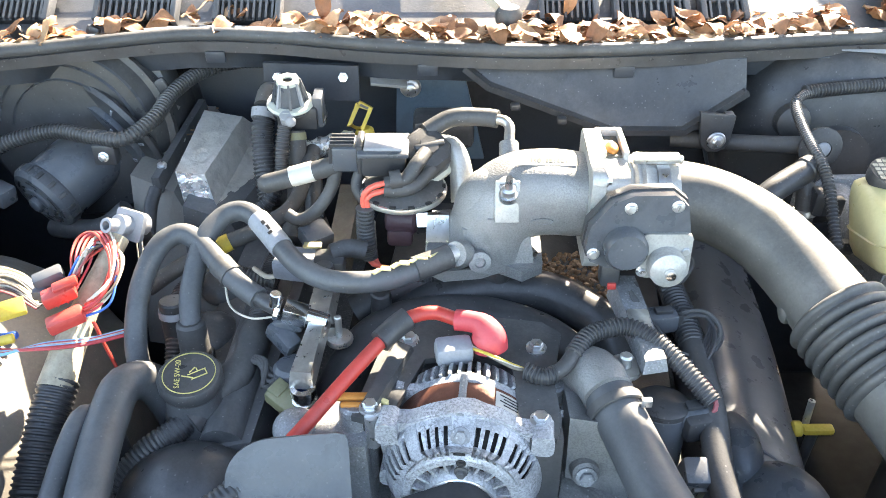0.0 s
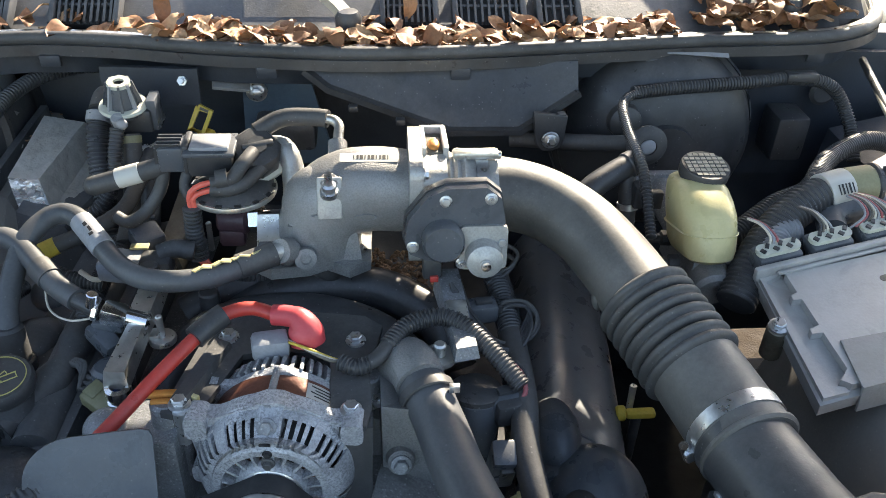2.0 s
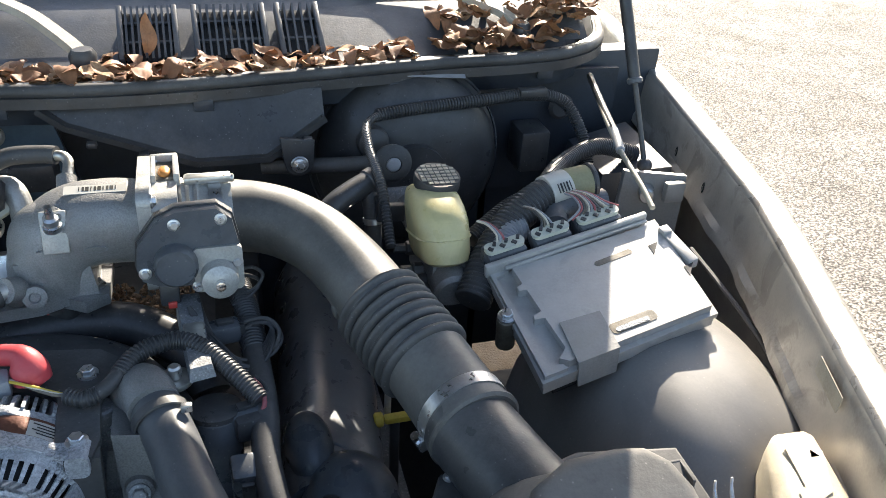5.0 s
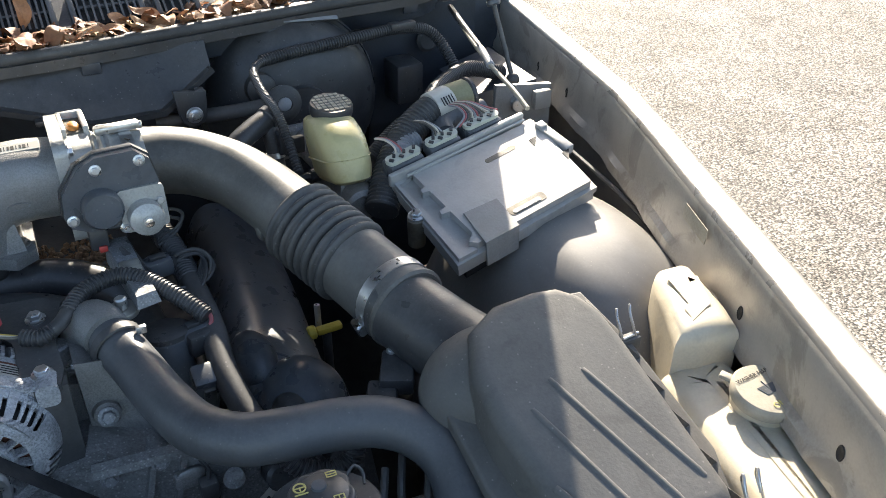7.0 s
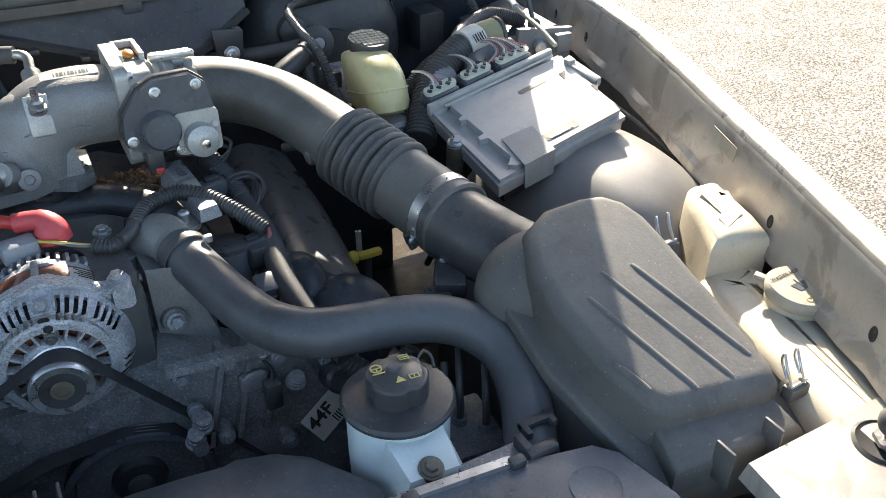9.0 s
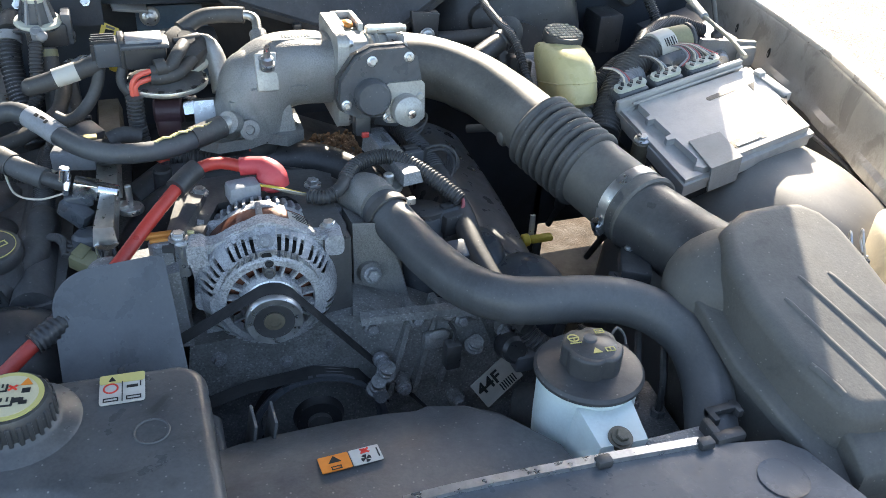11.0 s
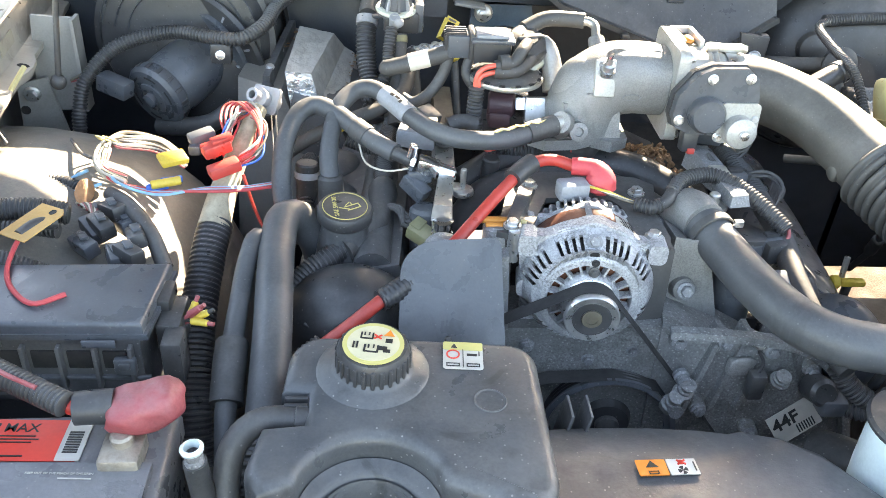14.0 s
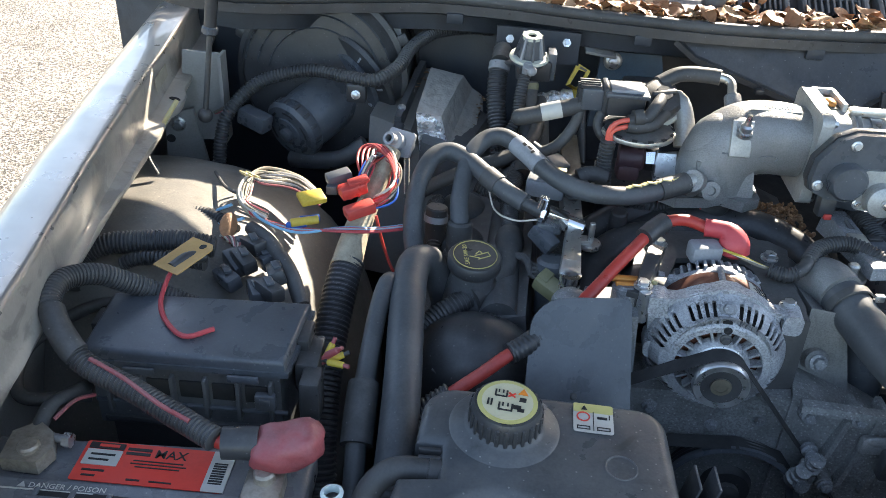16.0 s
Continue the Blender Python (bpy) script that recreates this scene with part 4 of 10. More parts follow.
# the cover, its end cut into two shallow bays with rounded lugs between them
part("raised_cover", B_prism([(-0.094, -0.066), (-0.086, -0.0735), (flat[1][0] - 0.004, flat[1][1] + 0.004), (flat[2][0] - 0.006, flat[2][1] - 0.012), (-0.077, 0.068), (-0.078, 0.042), (-0.086, 0.04), (-0.087, 0.034), (-0.078, 0.032),
                              (-0.079, -0.002), (-0.09, -0.004), (-0.091, -0.01), (-0.08, -0.012), (-0.081, -0.056), (-0.088, -0.062)], -0.008, 0.004, 0.0018, 2, m=pm), ALUBOX, pcm, "flat dusty cover with a notched end")
part("end_rim", B_prism([(-0.117, -0.078), (-0.09, -0.078), (-0.092, -0.072), (-0.1045, -0.066), (-0.0985, 0.066), (-0.08, 0.07), (-0.08, 0.076), (-0.102, 0.077)], -0.008, 0.0, 0.0018, 2, m=pm), ALUBOX, pcm)
part("rear_wall", B_box((0.0, flat[3][1] - 0.004, 0.004), (0.215, 0.007, 0.018), 0.002), ALUBOX, pcm, m=pm)
part("rear_rail", B_box((0.01, flat[3][1] - 0.0105, 0.0055), (0.19, 0.004, 0.004), 0.001), ALUBOX, pcm, m=pm)
part("slot", B_prism([(x + 0.037, y + 0.033) for x, y in rounded(0.05, 0.0075, 0.0036)], 0.0037, 0.0045, m=pm @ Matrix.Rotation(0.04, 4, "Z")), BROWNTRIM, pcm, "dusty sunk slot")
part("window", B_prism([(x + 0.002, y - 0.0565) for x, y in rounded(0.056, 0.0145, 0.005)], 0.0037, 0.0046, m=pm), BROWNTRIM, pcm, "sunk window with a dusty floor")
part("window_floor", B_prism([(x + 0.0, y - 0.059) for x, y in rounded(0.042, 0.006, 0.003)], 0.0044, 0.0052, m=pm), CAST_DULL, pcm)
for x, y in ((0.083, 0.034), (0.1, -0.011)):
    part("triangle_pocket", B_prism([(x, y), (x + 0.0135, y + 0.001), (x - 0.002, y - 0.015)], 0.0037, 0.0046, m=pm), SHADOWY, pcm)
part("strap", join(B_hull8([(-0.0805, -0.079, 0.0045), (-0.031, -0.079, 0.0045), (-0.0235, -0.03, 0.0045), (-0.071, -0.0265, 0.0045)], [(-0.0805, -0.079, 0.007), (-0.031, -0.079, 0.007), (-0.0235, -0.03, 0.007), (-0.071, -0.0265, 0.007)], 0.0008),
                   B_hull8([(-0.079, -0.0845, -0.03), (-0.032, -0.0845, -0.03), (-0.032, -0.082, -0.03), (-0.079, -0.082, -0.03)], [(-0.0805, -0.0815, 0.007), (-0.031, -0.0815, 0.007), (-0.031, -0.079, 0.007), (-0.0805, -0.079, 0.007)], 0.0006)), APRON, pcm, "grey sheet strap folded over the front edge", m=pm)
part("end_bracket", join(B_box((0.115, 0.02, 0.0), (0.014, 0.06, 0.014), 0.002), B_box((0.114, 0.045, 0.006), (0.012, 0.012, 0.008), 0.001)), ALUBOX, pcm, m=pm)
part("bolt_boss", B_rod(pm @ Vector((-0.113, 0.012, -0.05)), pm @ Vector((-0.113, 0.012, -0.004)), 0.011, seg=18, bevel=0.002), BROWNTRIM, pcm)
part("bolt", B_bolt(pm @ Vector((-0.113, 0.012, -0.004)), pn, 0.007, 0.008), STEEL, pcm)
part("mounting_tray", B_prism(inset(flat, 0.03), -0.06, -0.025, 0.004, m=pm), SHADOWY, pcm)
# connectors along its back edge
for k, (x, w) in enumerate(((-0.074, 0.05), (-0.014, 0.048), (0.05, 0.056))):
    c = part("connector", B_box((x, flat[3][1] + 0.014, 0.002), (w, 0.026, 0.024), 0.004), PLASTIC_GREY, pcm, "dark harness plug with a pale lock", m=pm)
    part("lock", B_prism([(x + a, flat[3][1] + 0.014 + b) for a, b in rounded(w * 0.98, 0.016, 0.007)], 0.014, 0.019, 0.001, m=pm), LOCK, c, "pale green-white lock bar")
    for j in range(6):
        part("latch_tooth", B_box((x - w * 0.38 + w * 0.15 * j, flat[3][1] + 0.014 + (0.003 if j % 2 else -0.003), 0.0195), (0.004, 0.006, 0.003), 0.0, Matrix.Rotation(0.6 * (-1) ** j, 4, "Z")), PLASTIC, c, m=pm)
for k, (x, n) in enumerate(((-0.074, 3), (-0.014, 4), (0.05, 12))):
    for j in range(n):
        u = (j - n / 2) * 0.0032
        col = (WHITEWIRE, PLASTIC, GREYPLUG, BROWNTRIM, REDDUST)[(j * 2 + k) % 5]
        wire("wire", [pm @ Vector((x + u * 2, flat[3][1] + 0.018, 0.016)), pm @ Vector((x + u, flat[3][1] + 0.024, 0.024)), pm @ Vector((x + u * 0.6 - 0.004, flat[3][1] + 0.042, 0.026)), pm @ Vector((x + u * 0.4 - 0.01, flat[3][1] + 0.06, 0.02))], 0.0013, col, pcm)
h1 = thing("computer_harness", (0.58, 0.8, 1.0), "thick black corrugated harness with a paper tag feeding the computer", "wiring harness")
part("conduit", B_ribbed([(0.5, 0.69, 0.96), (0.535, 0.735, 0.99), (0.575, 0.77, 1.015), (0.61, 0.787, 1.03), (0.64, 0.796, 1.036), (0.68, 0.8, 1.04)], 0.022, 0.006, 0.0018, 20), PLASTIC, h1)
part("tag", B_rod((0.622, 0.792, 1.034), (0.652, 0.799, 1.038), 0.0236, seg=24), PRINT_WHITE, h1, "white paper tag with a barcode")
bars([(0.004 * k, 0, 0.0014 + 0.0008 * (k % 2), 0.012) for k in range(5)], PRINT_BLACK, h1, face_frame((0.632, 0.774, 1.0505), (1, 0.2, 0.1), (-0.05, -0.75, 0.66)), "barcode")
part("tape_wrap", B_rod((0.652, 0.799, 1.038), (0.682, 0.801, 1.041), 0.0232, seg=24), OLIVE, h1, "olive-yellow tape wrap")
part("end_ring", B_lathe([(0.0232, 0), (0.025, 0.002), (0.025, 0.006), (0.018, 0.008), (0.018, 0.0)], 24, axis_matrix((0.682, 0.801, 1.041), (1, 0.05, 0.05))), PLASTIC, h1)
part("second_loop", B_tube([(0.62, 0.745, 1.015), (0.63, 0.77, 1.018), (0.66, 0.78, 1.022), (0.7, 0.785, 1.022)], 0.016, 16), PLASTIC_GREY, h1)
part("third_loop", B_ribbed([(0.545, 0.725, 1.005), (0.56, 0.745, 1.012), (0.58, 0.75, 1.014)], 0.014, 0.005, 0.0016, 16), GREYPLUG, h1)

# ---- air box ----
airbox = thing("air_filter_box", (0.47, 0.27, 0.9), "black moulded air filter box with ribbed sloping lid, half in sun", "air filter box")
def lid(x, y):
    return Vector((x, y, 1.03 - 0.28 * (0.37 - y)))
SLOPE = Matrix(((1, 0, 0, 0), (0, 1, 0, 0), (0, 0.28, 1, 1.03 - 0.28 * 0.37), (0, 0, 0, 1)))
LIDP = [(0.43, 0.158), (0.442, 0.146), (0.54, 0.131), (0.556, 0.134), (0.562, 0.15), (0.568, 0.3), (0.567, 0.335), (0.558, 0.36), (0.54, 0.376), (0.515, 0.38), (0.47, 0.378), (0.435, 0.36), (0.415, 0.32), (0.41, 0.27), (0.416, 0.2)]
part("lid", B_dome(LIDP, -0.06, 0.0, 0.015, 7, m=SLOPE), AIRBOX, airbox, "dusty black lid that drops toward the front", angle=60)
RIMP = [(0.41, 0.15), (0.425, 0.115), (0.57, 0.098), (0.602, 0.105), (0.606, 0.15), (0.604, 0.33), (0.592, 0.4), (0.5, 0.412), (0.43, 0.395), (0.395, 0.33), (0.392, 0.25)]
part("lid_rim", B_dome(RIMP, -0.062, -0.048, 0.004, 3, m=SLOPE), AIRBOX, airbox, "pale dusty flange round the lid", angle=60)
part("lower_body", B_dome([(x * 0.95 + 0.025, y * 0.96 + 0.01) for x, y in RIMP], -0.21, -0.058, 0.004, 2, m=SLOPE), AIRBOX, airbox, angle=60)
part("front_face", B_dome([(0.425, 0.115), (0.56, 0.1), (0.556, 0.145), (0.436, 0.16)], -0.09, -0.022, 0.012, 5, m=SLOPE), AIRBOX, airbox, angle=60)
for a, b in (((0.508, 0.284), (0.545, 0.162)), ((0.474, 0.286), (0.514, 0.151)), ((0.444, 0.266), (0.476, 0.153)), ((0.424, 0.2), (0.436, 0.168))):
    p, q_ = lid(*a), lid(*b)
    part("rib", B_sweep([p - Vector((0, 0, 0.001)), p.lerp(q_, 0.08) + Vector((0, 0, 0.0)), p.lerp(q_, 0.92), q_ - Vector((0, 0, 0.001))], lambda s, t: [(-0.0035, -0.002), (0.0035, -0.002), (0.0022, 0.0012), (0.0, 0.0018), (-0.0022, 0.0012)], 0.01), AIRBOX, airbox, "long moulded rib", angle=60)
top = [None, lid(0.562, 0.135), lid(0.568, 0.33)]
for k in range(5):
    u = (k + 0.5) / 5
    p = top[2].lerp(top[1], u) + Vector((0.004, 0, -0.026))
    part("gusset", B_hull8([p + Vector((-0.008, -0.0015, -0.026)), p + Vector((0.032, -0.0015, -0.026)), p + Vector((0.032, 0.0015, -0.026)), p + Vector((-0.008, 0.0015, -0.026))],
                           [p + Vector((-0.01, -0.0015, 0.014)), p + Vector((-0.004, -0.0015, 0.014)), p + Vector((-0.004, 0.0015, 0.014)), p + Vector((-0.01, 0.0015, 0.014))]), AIRBOX, airbox)
    # pocket is a black block, its shade given by colour
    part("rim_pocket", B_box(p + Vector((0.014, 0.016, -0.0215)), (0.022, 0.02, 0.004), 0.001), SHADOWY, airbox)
for p in (Vector((0.602, 0.335, 0.985)), Vector((0.578, 0.135, 0.958))):
    c = part("wire_clip", join(*[B_tube([p + Vector((dx, -0.006, -0.012)), p + Vector((dx - 0.003, 0.002, 0.006)), p + Vector((dx + 0.002, 0.012, 0.014)), p + Vector((dx + 0.008, 0.016, 0.0)), p + Vector((dx + 0.007, 0.006, -0.012))], 0.0013, 8, 0.003) for dx in (-0.008, 0.008)],
                                B_rod(p + Vector((-0.008, -0.006, -0.01)), p + Vector((0.012, -0.004, -0.01)), 0.0013, seg=8)), STEEL, airbox, "sprung wire clip")
    part("catch", B_box(p + Vector((0, -0.004, -0.018)), (0.024, 0.012, 0.014), 0.002), AIRBOX, airbox)
part("square_lug", join(B_box((0.575, 0.375, 0.965), (0.03, 0.026, 0.004), 0.001), B_box((0.575, 0.387, 0.975), (0.03, 0.003, 0.024), 0.001), B_box((0.589, 0.375, 0.975), (0.003, 0.026, 0.024), 0.001)), AIRBOX, airbox)
for x in (0.0, 0.055):
    part("front_rib", B_box((0.465 + x, 0.104, 0.93), (0.003, 0.02, 0.04), 0.001), AIRBOX, airbox)
# neck into the box and the sensor on it
NECK = [(0.427, 0.497, 0.966), (0.436, 0.465, 0.964), (0.448, 0.42, 0.962), (0.462, 0.37, 0.958), (0.475, 0.32, 0.95)]
part("neck", B_tube(NECK, lambda u: 0.043 + 0.012 * max(0, u - 0.45), 32, 0.012), PLASTIC, airbox)
part("neck_shoulder", B_sphere((0.46, 0.35, 0.955), (0.075, 0.06, 0.06), 28, 14), AIRBOX, airbox)
maf = thing("air_flow_sensor", (0.4, 0.44, 0.93), "black air flow sensor plug on the side of the intake neck", "sensor")
part("body", B_box((0.397, 0.43, 0.935), (0.034, 0.05, 0.02), 0.004, Matrix.Rotation(-0.5, 4, "Z")), PLASTIC, maf)
part("plug", B_box((0.372, 0.413, 0.925), (0.03, 0.03, 0.022), 0.004, Matrix.Rotation(-0.5, 4, "Z")), PLASTIC, maf)
part("screw", B_bolt((0.4, 0.45, 0.946), (0, 0, 1), 0.004, 0.004), STEEL, maf)
wire("lead", [(0.36, 0.405, 0.925), (0.34, 0.41, 0.92), (0.325, 0.43, 0.9), (0.32, 0.44, 0.85)], 0.006, PLASTIC, maf)
wire("red_lead", [(0.355, 0.4, 0.93), (0.335, 0.41, 0.93), (0.32, 0.42, 0.9)], 0.0018, REDDUST, maf)

# ---- washer tank ----
wash = thing("washer_tank", (0.65, 0.25, 0.85), "yellowed translucent washer fluid tank squeezed along the fender", "washer tank")
WT = [(0.565, 0.0), (0.6, -0.01), (0.64, 0.0), (0.655, 0.04), (0.675, 0.14), (0.7, 0.25), (0.704, 0.29), (0.69, 0.305), (0.65, 0.312), (0.628, 0.305), (0.615, 0.285), (0.59, 0.17), (0.566, 0.06), (0.56, 0.02)]
part("body", B_dome(WT, 0.74, 0.942, 0.022, 7, 0.003), WASHER, wash, angle=60)
part("neck_block", B_dome([(0.634, 0.3), (0.66, 0.29), (0.706, 0.286), (0.72, 0.32), (0.738, 0.392), (0.73, 0.404), (0.7, 0.406), (0.686, 0.395), (0.66, 0.345)], 0.8, 0.986, 0.02, 7, 0.002), WASHER, wash, angle=60)
part("neck_groove", B_box((0.672, 0.322, 0.966), (0.034, 0.004, 0.004), 0.0015, pose(0, 0, 0, 30, 0, -14)), WASHER, wash)
wm = face_frame((0.674, 0.219, 0.953), (0.9, -0.45, 0), (0.02, -0.1, 1)) @ Matrix.Scale(0.86, 4)
part("filler_neck", B_lathe([(0.036, -0.03), (0.033, -0.01), (0.034, 0.0)], 28, wm), WASHER, wash)
wc = part("cap", B_lathe([(0, 0.0), (0.036, 0.0), (0.038, 0.004), (0.038, 0.012), (0.035, 0.016), (0.0, 0.017)], 40, wm), WASHCAP, wash, "dusty grey snap cap with embossed wording")
part("cap_tab", B_box((0.034, -0.02, 0.01), (0.022, 0.012, 0.005), 0.002, Matrix.Rotation(-0.6, 4, "Z")), WASHCAP, wc, m=wm)
part("cap_hinge", B_box((-0.034, 0.022, 0.008), (0.02, 0.01, 0.006), 0.002, Matrix.Rotation(-0.6, 4, "Z")), WASHCAP, wc, m=wm)
lettering("ONLY", 0.011, PRINT_YELLOW, wc, wm @ Matrix.Rotation(0.5, 4, "Z") @ Matrix.Translation((0.0, -0.026, 0.0172)), align="CENTER")
lettering("WASHER FLUID", 0.0075, PRINT_BLACK, wc, wm @ Matrix.Rotation(0.5, 4, "Z") @ Matrix.Translation((0.0, 0.018, 0.0172)), align="CENTER")
part("spray_symbol", join(B_prism([(-0.008, -0.008), (0.008, -0.008), (0.012, 0.004), (-0.012, 0.004)], 0.0168, 0.0174), B_rod((0, -0.004, 0.0172), (0, 0.01, 0.0172), 0.0008, seg=6)), PLASTIC_GREY, wc, m=wm @ Matrix.Rotation(0.5, 4, "Z"))
single("fender_hose", B_tube([(0.83, 0.76, 0.95), (0.826, 0.683, 0.945), (0.821, 0.615, 0.94), (0.812, 0.555, 0.935), (0.783, 0.466, 0.93)], 0.0035, 8), RUBBER, "thin grey hose tucked along the fender flange", "hose")

# ---- headlamp panel ----
hp = thing("headlamp_panel", (0.57, 0.03, 0.94), "silver-grey headlamp panel in sun with a rubber hood stop", "panel")
part("panel", B_hull8([(0.44, -0.2, 0.925), (0.6, -0.2, 0.925), (0.7, 0.085, 0.935), (0.47, 0.09, 0.925)], [(0.44, -0.2, 0.942), (0.6, -0.2, 0.942), (0.69, 0.083, 0.952), (0.475, 0.088, 0.942)], 0.006, 3), PAINT_IN, hp)
part("hole", B_lathe([(0, 0), (0.021, 0), (0.024, 0.002), (0.027, 0.0)], 28, Matrix.Translation((0.586, 0.047, 0.947))), SHADOWY, hp)
part("stop_stud", B_rod((0.587, 0.045, 0.93), (0.587, 0.045, 0.962), 0.006, seg=14), PLASTIC, hp)
part("stop_nut", B_lathe([(0.014, 0.0), (0.014, 0.004), (0.0, 0.004)], 6, Matrix.Translation((0.587, 0.045, 0.95))), STEEL, hp)
part("rubber_stop", B_lathe([(0.0, 0), (0.0125, 0.001), (0.0145, 0.006), (0.0145, 0.011), (0.011, 0.017), (0, 0.018)], 24, Matrix.Translation((0.587, 0.045, 0.962))), RUBBER, hp)
part("corner_post", B_box((0.69, 0.09, 0.97), (0.02, 0.05, 0.05), 0.008), PAINT_IN, hp)

# ---- engine: intake ----
def bolts(parent, places, d=(0, 0, 1), r=0.006, h=0.006, material=None, name="bolt"):
    for p in places:
        part(name, B_bolt(p, d, r, h), material or STEEL, parent)


block = thing("engine_block", (0.05, 0.75, 0.5), "grimy engine block and valley under the intake, shade blackened into the crankcase", "engine block")
# filler mass, blackened to read as the shaded depth of the engine
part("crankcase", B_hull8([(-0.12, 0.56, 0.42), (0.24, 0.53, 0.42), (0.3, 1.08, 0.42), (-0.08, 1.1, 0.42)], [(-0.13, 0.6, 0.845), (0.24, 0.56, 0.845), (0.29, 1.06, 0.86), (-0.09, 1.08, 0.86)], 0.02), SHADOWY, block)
part("head_left", B_hull8([(-0.34, 0.56, 0.62), (-0.15, 0.56, 0.6), (-0.1, 1.05, 0.6), (-0.3, 1.05, 0.62)], [(-0.32, 0.58, 0.8), (-0.13, 0.58, 0.84), (-0.1, 1.02, 0.84), (-0.29, 1.02, 0.8)], 0.01), CAST_DARK, block)
part("head_right", B_hull8([(0.22, 0.56, 0.5), (0.44, 0.54, 0.5), (0.46, 1.0, 0.5), (0.28, 1.02, 0.5)], [(0.24, 0.6, 0.7), (0.43, 0.6, 0.68), (0.44, 0.98, 0.68), (0.27, 1.0, 0.7)], 0.01), CAST_DARK, block)

elbow = thing("intake_elbow", (0.08, 0.8, 0.97), "rough cast aluminium intake elbow with bright sunlit top", "intake elbow")
def cast_section(s, t):
    k, r = s / t, []
    for a, b in CIRCLE[40]:
        q = (abs(a) ** 2.5 + abs(b) ** 2.5) ** (-1 / 2.5)
        g = 0.0425 + 0.002 * math.sin(k * 3) + 0.0007 * noise.noise(Vector((a * 2, b * 2, k * 6)))
        r.append((a * q * g, b * q * g))
    return r
part("body", B_sweep([(0.152, 0.803, 1.041), (0.115, 0.806, 1.042), (0.085, 0.806, 1.039), (0.062, 0.804, 1.024), (0.051, 0.802, 0.998), (0.05, 0.8, 0.965)], cast_section, 0.006), CAST, elbow, angle=60)
part("end_swell", B_sphere((0.052, 0.803, 1.02), (0.041, 0.04, 0.05), 32, 20), CAST, elbow, angle=60)
part("foot_flange", B_prism([(-0.02, 0.765), (0.0, 0.75), (0.04, 0.755), (0.06, 0.765), (0.085, 0.75), (0.108, 0.765), (0.11, 0.83), (0.08, 0.85), (-0.015, 0.85)], 0.962, 0.976, 0.003), CAST, elbow)
part("leg_block", B_hull8([(0.028, 0.762, 0.965), (0.1, 0.764, 0.965), (0.1, 0.842, 0.965), (0.028, 0.842, 0.965)], [(0.02, 0.766, 1.02), (0.092, 0.77, 1.02), (0.092, 0.84, 1.02), (0.02, 0.84, 1.02)], 0.014, 4), CAST, elbow, "broad lower casting", angle=60)
part("web", B_hull8([(0.03, 0.765, 0.97), (0.105, 0.77, 0.97), (0.105, 0.83, 0.97), (0.03, 0.84, 0.97)], [(0.03, 0.775, 1.02), (0.06, 0.785, 1.012), (0.06, 0.82, 1.012), (0.03, 0.83, 1.02)], 0.006), CAST, elbow)
bolts(elbow, [(0.094, 0.782, 0.976), (-0.008, 0.83, 0.976)], r=0.007, h=0.008)
part("hose_spigot", B_tube([(0.018, 0.765, 0.985), (0.02, 0.752, 1.0), (0.013, 0.742, 1.006)], 0.0135, 18, 0.004), CAST, elbow)
part("lug", B_lathe([(0.0, 0.0), (0.012, 0.0), (0.012, 0.008), (0.006, 0.009), (0.005, 0.006), (0, 0.006)], 20, axis_matrix((0.038, 0.752, 0.99), (0.1, -1, 0.3))), CAST, elbow)
part("machined_pad", B_box((0.066, 0.7665, 1.055), (0.026, 0.006, 0.045), 0.002, Matrix.Rotation(-0.35, 4, "X")), SMOOTHALU, elbow, "pale machined pad")
part("nipple_base", B_rod((0.066, 0.79, 1.03), (0.066, 0.772, 1.075), 0.012, 0.01, 18, 0.002), CAST, elbow)
part("temperature_stud", B_lathe([(0.0095, 0), (0.0095, 0.006), (0.0075, 0.007), (0.0075, 0.014), (0.0045, 0.016), (0.0035, 0.03), (0, 0.03)], 14, axis_matrix((0.066, 0.762, 1.062), (0.0, -0.25, 1))), STEEL, elbow, "threaded sensor stud")
part("vent_pipe", B_tube([(0.072, 0.838, 1.05), (0.073, 0.85, 1.062), (0.073, 0.862, 1.07)], 0.011, 14, 0.005), CAST, elbow)
# raised casting marks: plain bars and an oval badge
em = face_frame((0.075, 0.7635, 1.03), (1, -0.02, 0), (0, -0.96, -0.27))
bars([(-0.014, 0.006, 0.03, 0.0045), (-0.006, 0.0, 0.022, 0.0045), (-0.008, -0.006, 0.012, 0.004)], CAST_DULL, elbow, em, "casting_mark")
part("badge", B_lathe([(0.008, 0), (0.0095, 0.0), (0.0095, 0.001), (0.008, 0.001)], 24, em @ Matrix.Translation((0.028, 0.003, 0)) @ Matrix.Diagonal((1.3, 0.5, 1, 1))), CAST_DULL, elbow, "oval cast outline")
part("sticker", B_sticker(0.062, 0.013, 0.001, 0.0008, face_frame((0.108, 0.797, 1.0855), (1, -0.02, 0), (0, -0.25, 1))), PRINT_WHITE, elbow, "white barcode sticker")
bars([(-0.02 + 0.004 * k, 0, 0.001 + 0.0012 * (k % 3), 0.006) for k in range(10)], PRINT_BLACK, elbow, face_frame((0.112, 0.797, 1.0864), (1, -0.02, 0), (0, -0.25, 1)), "barcode")

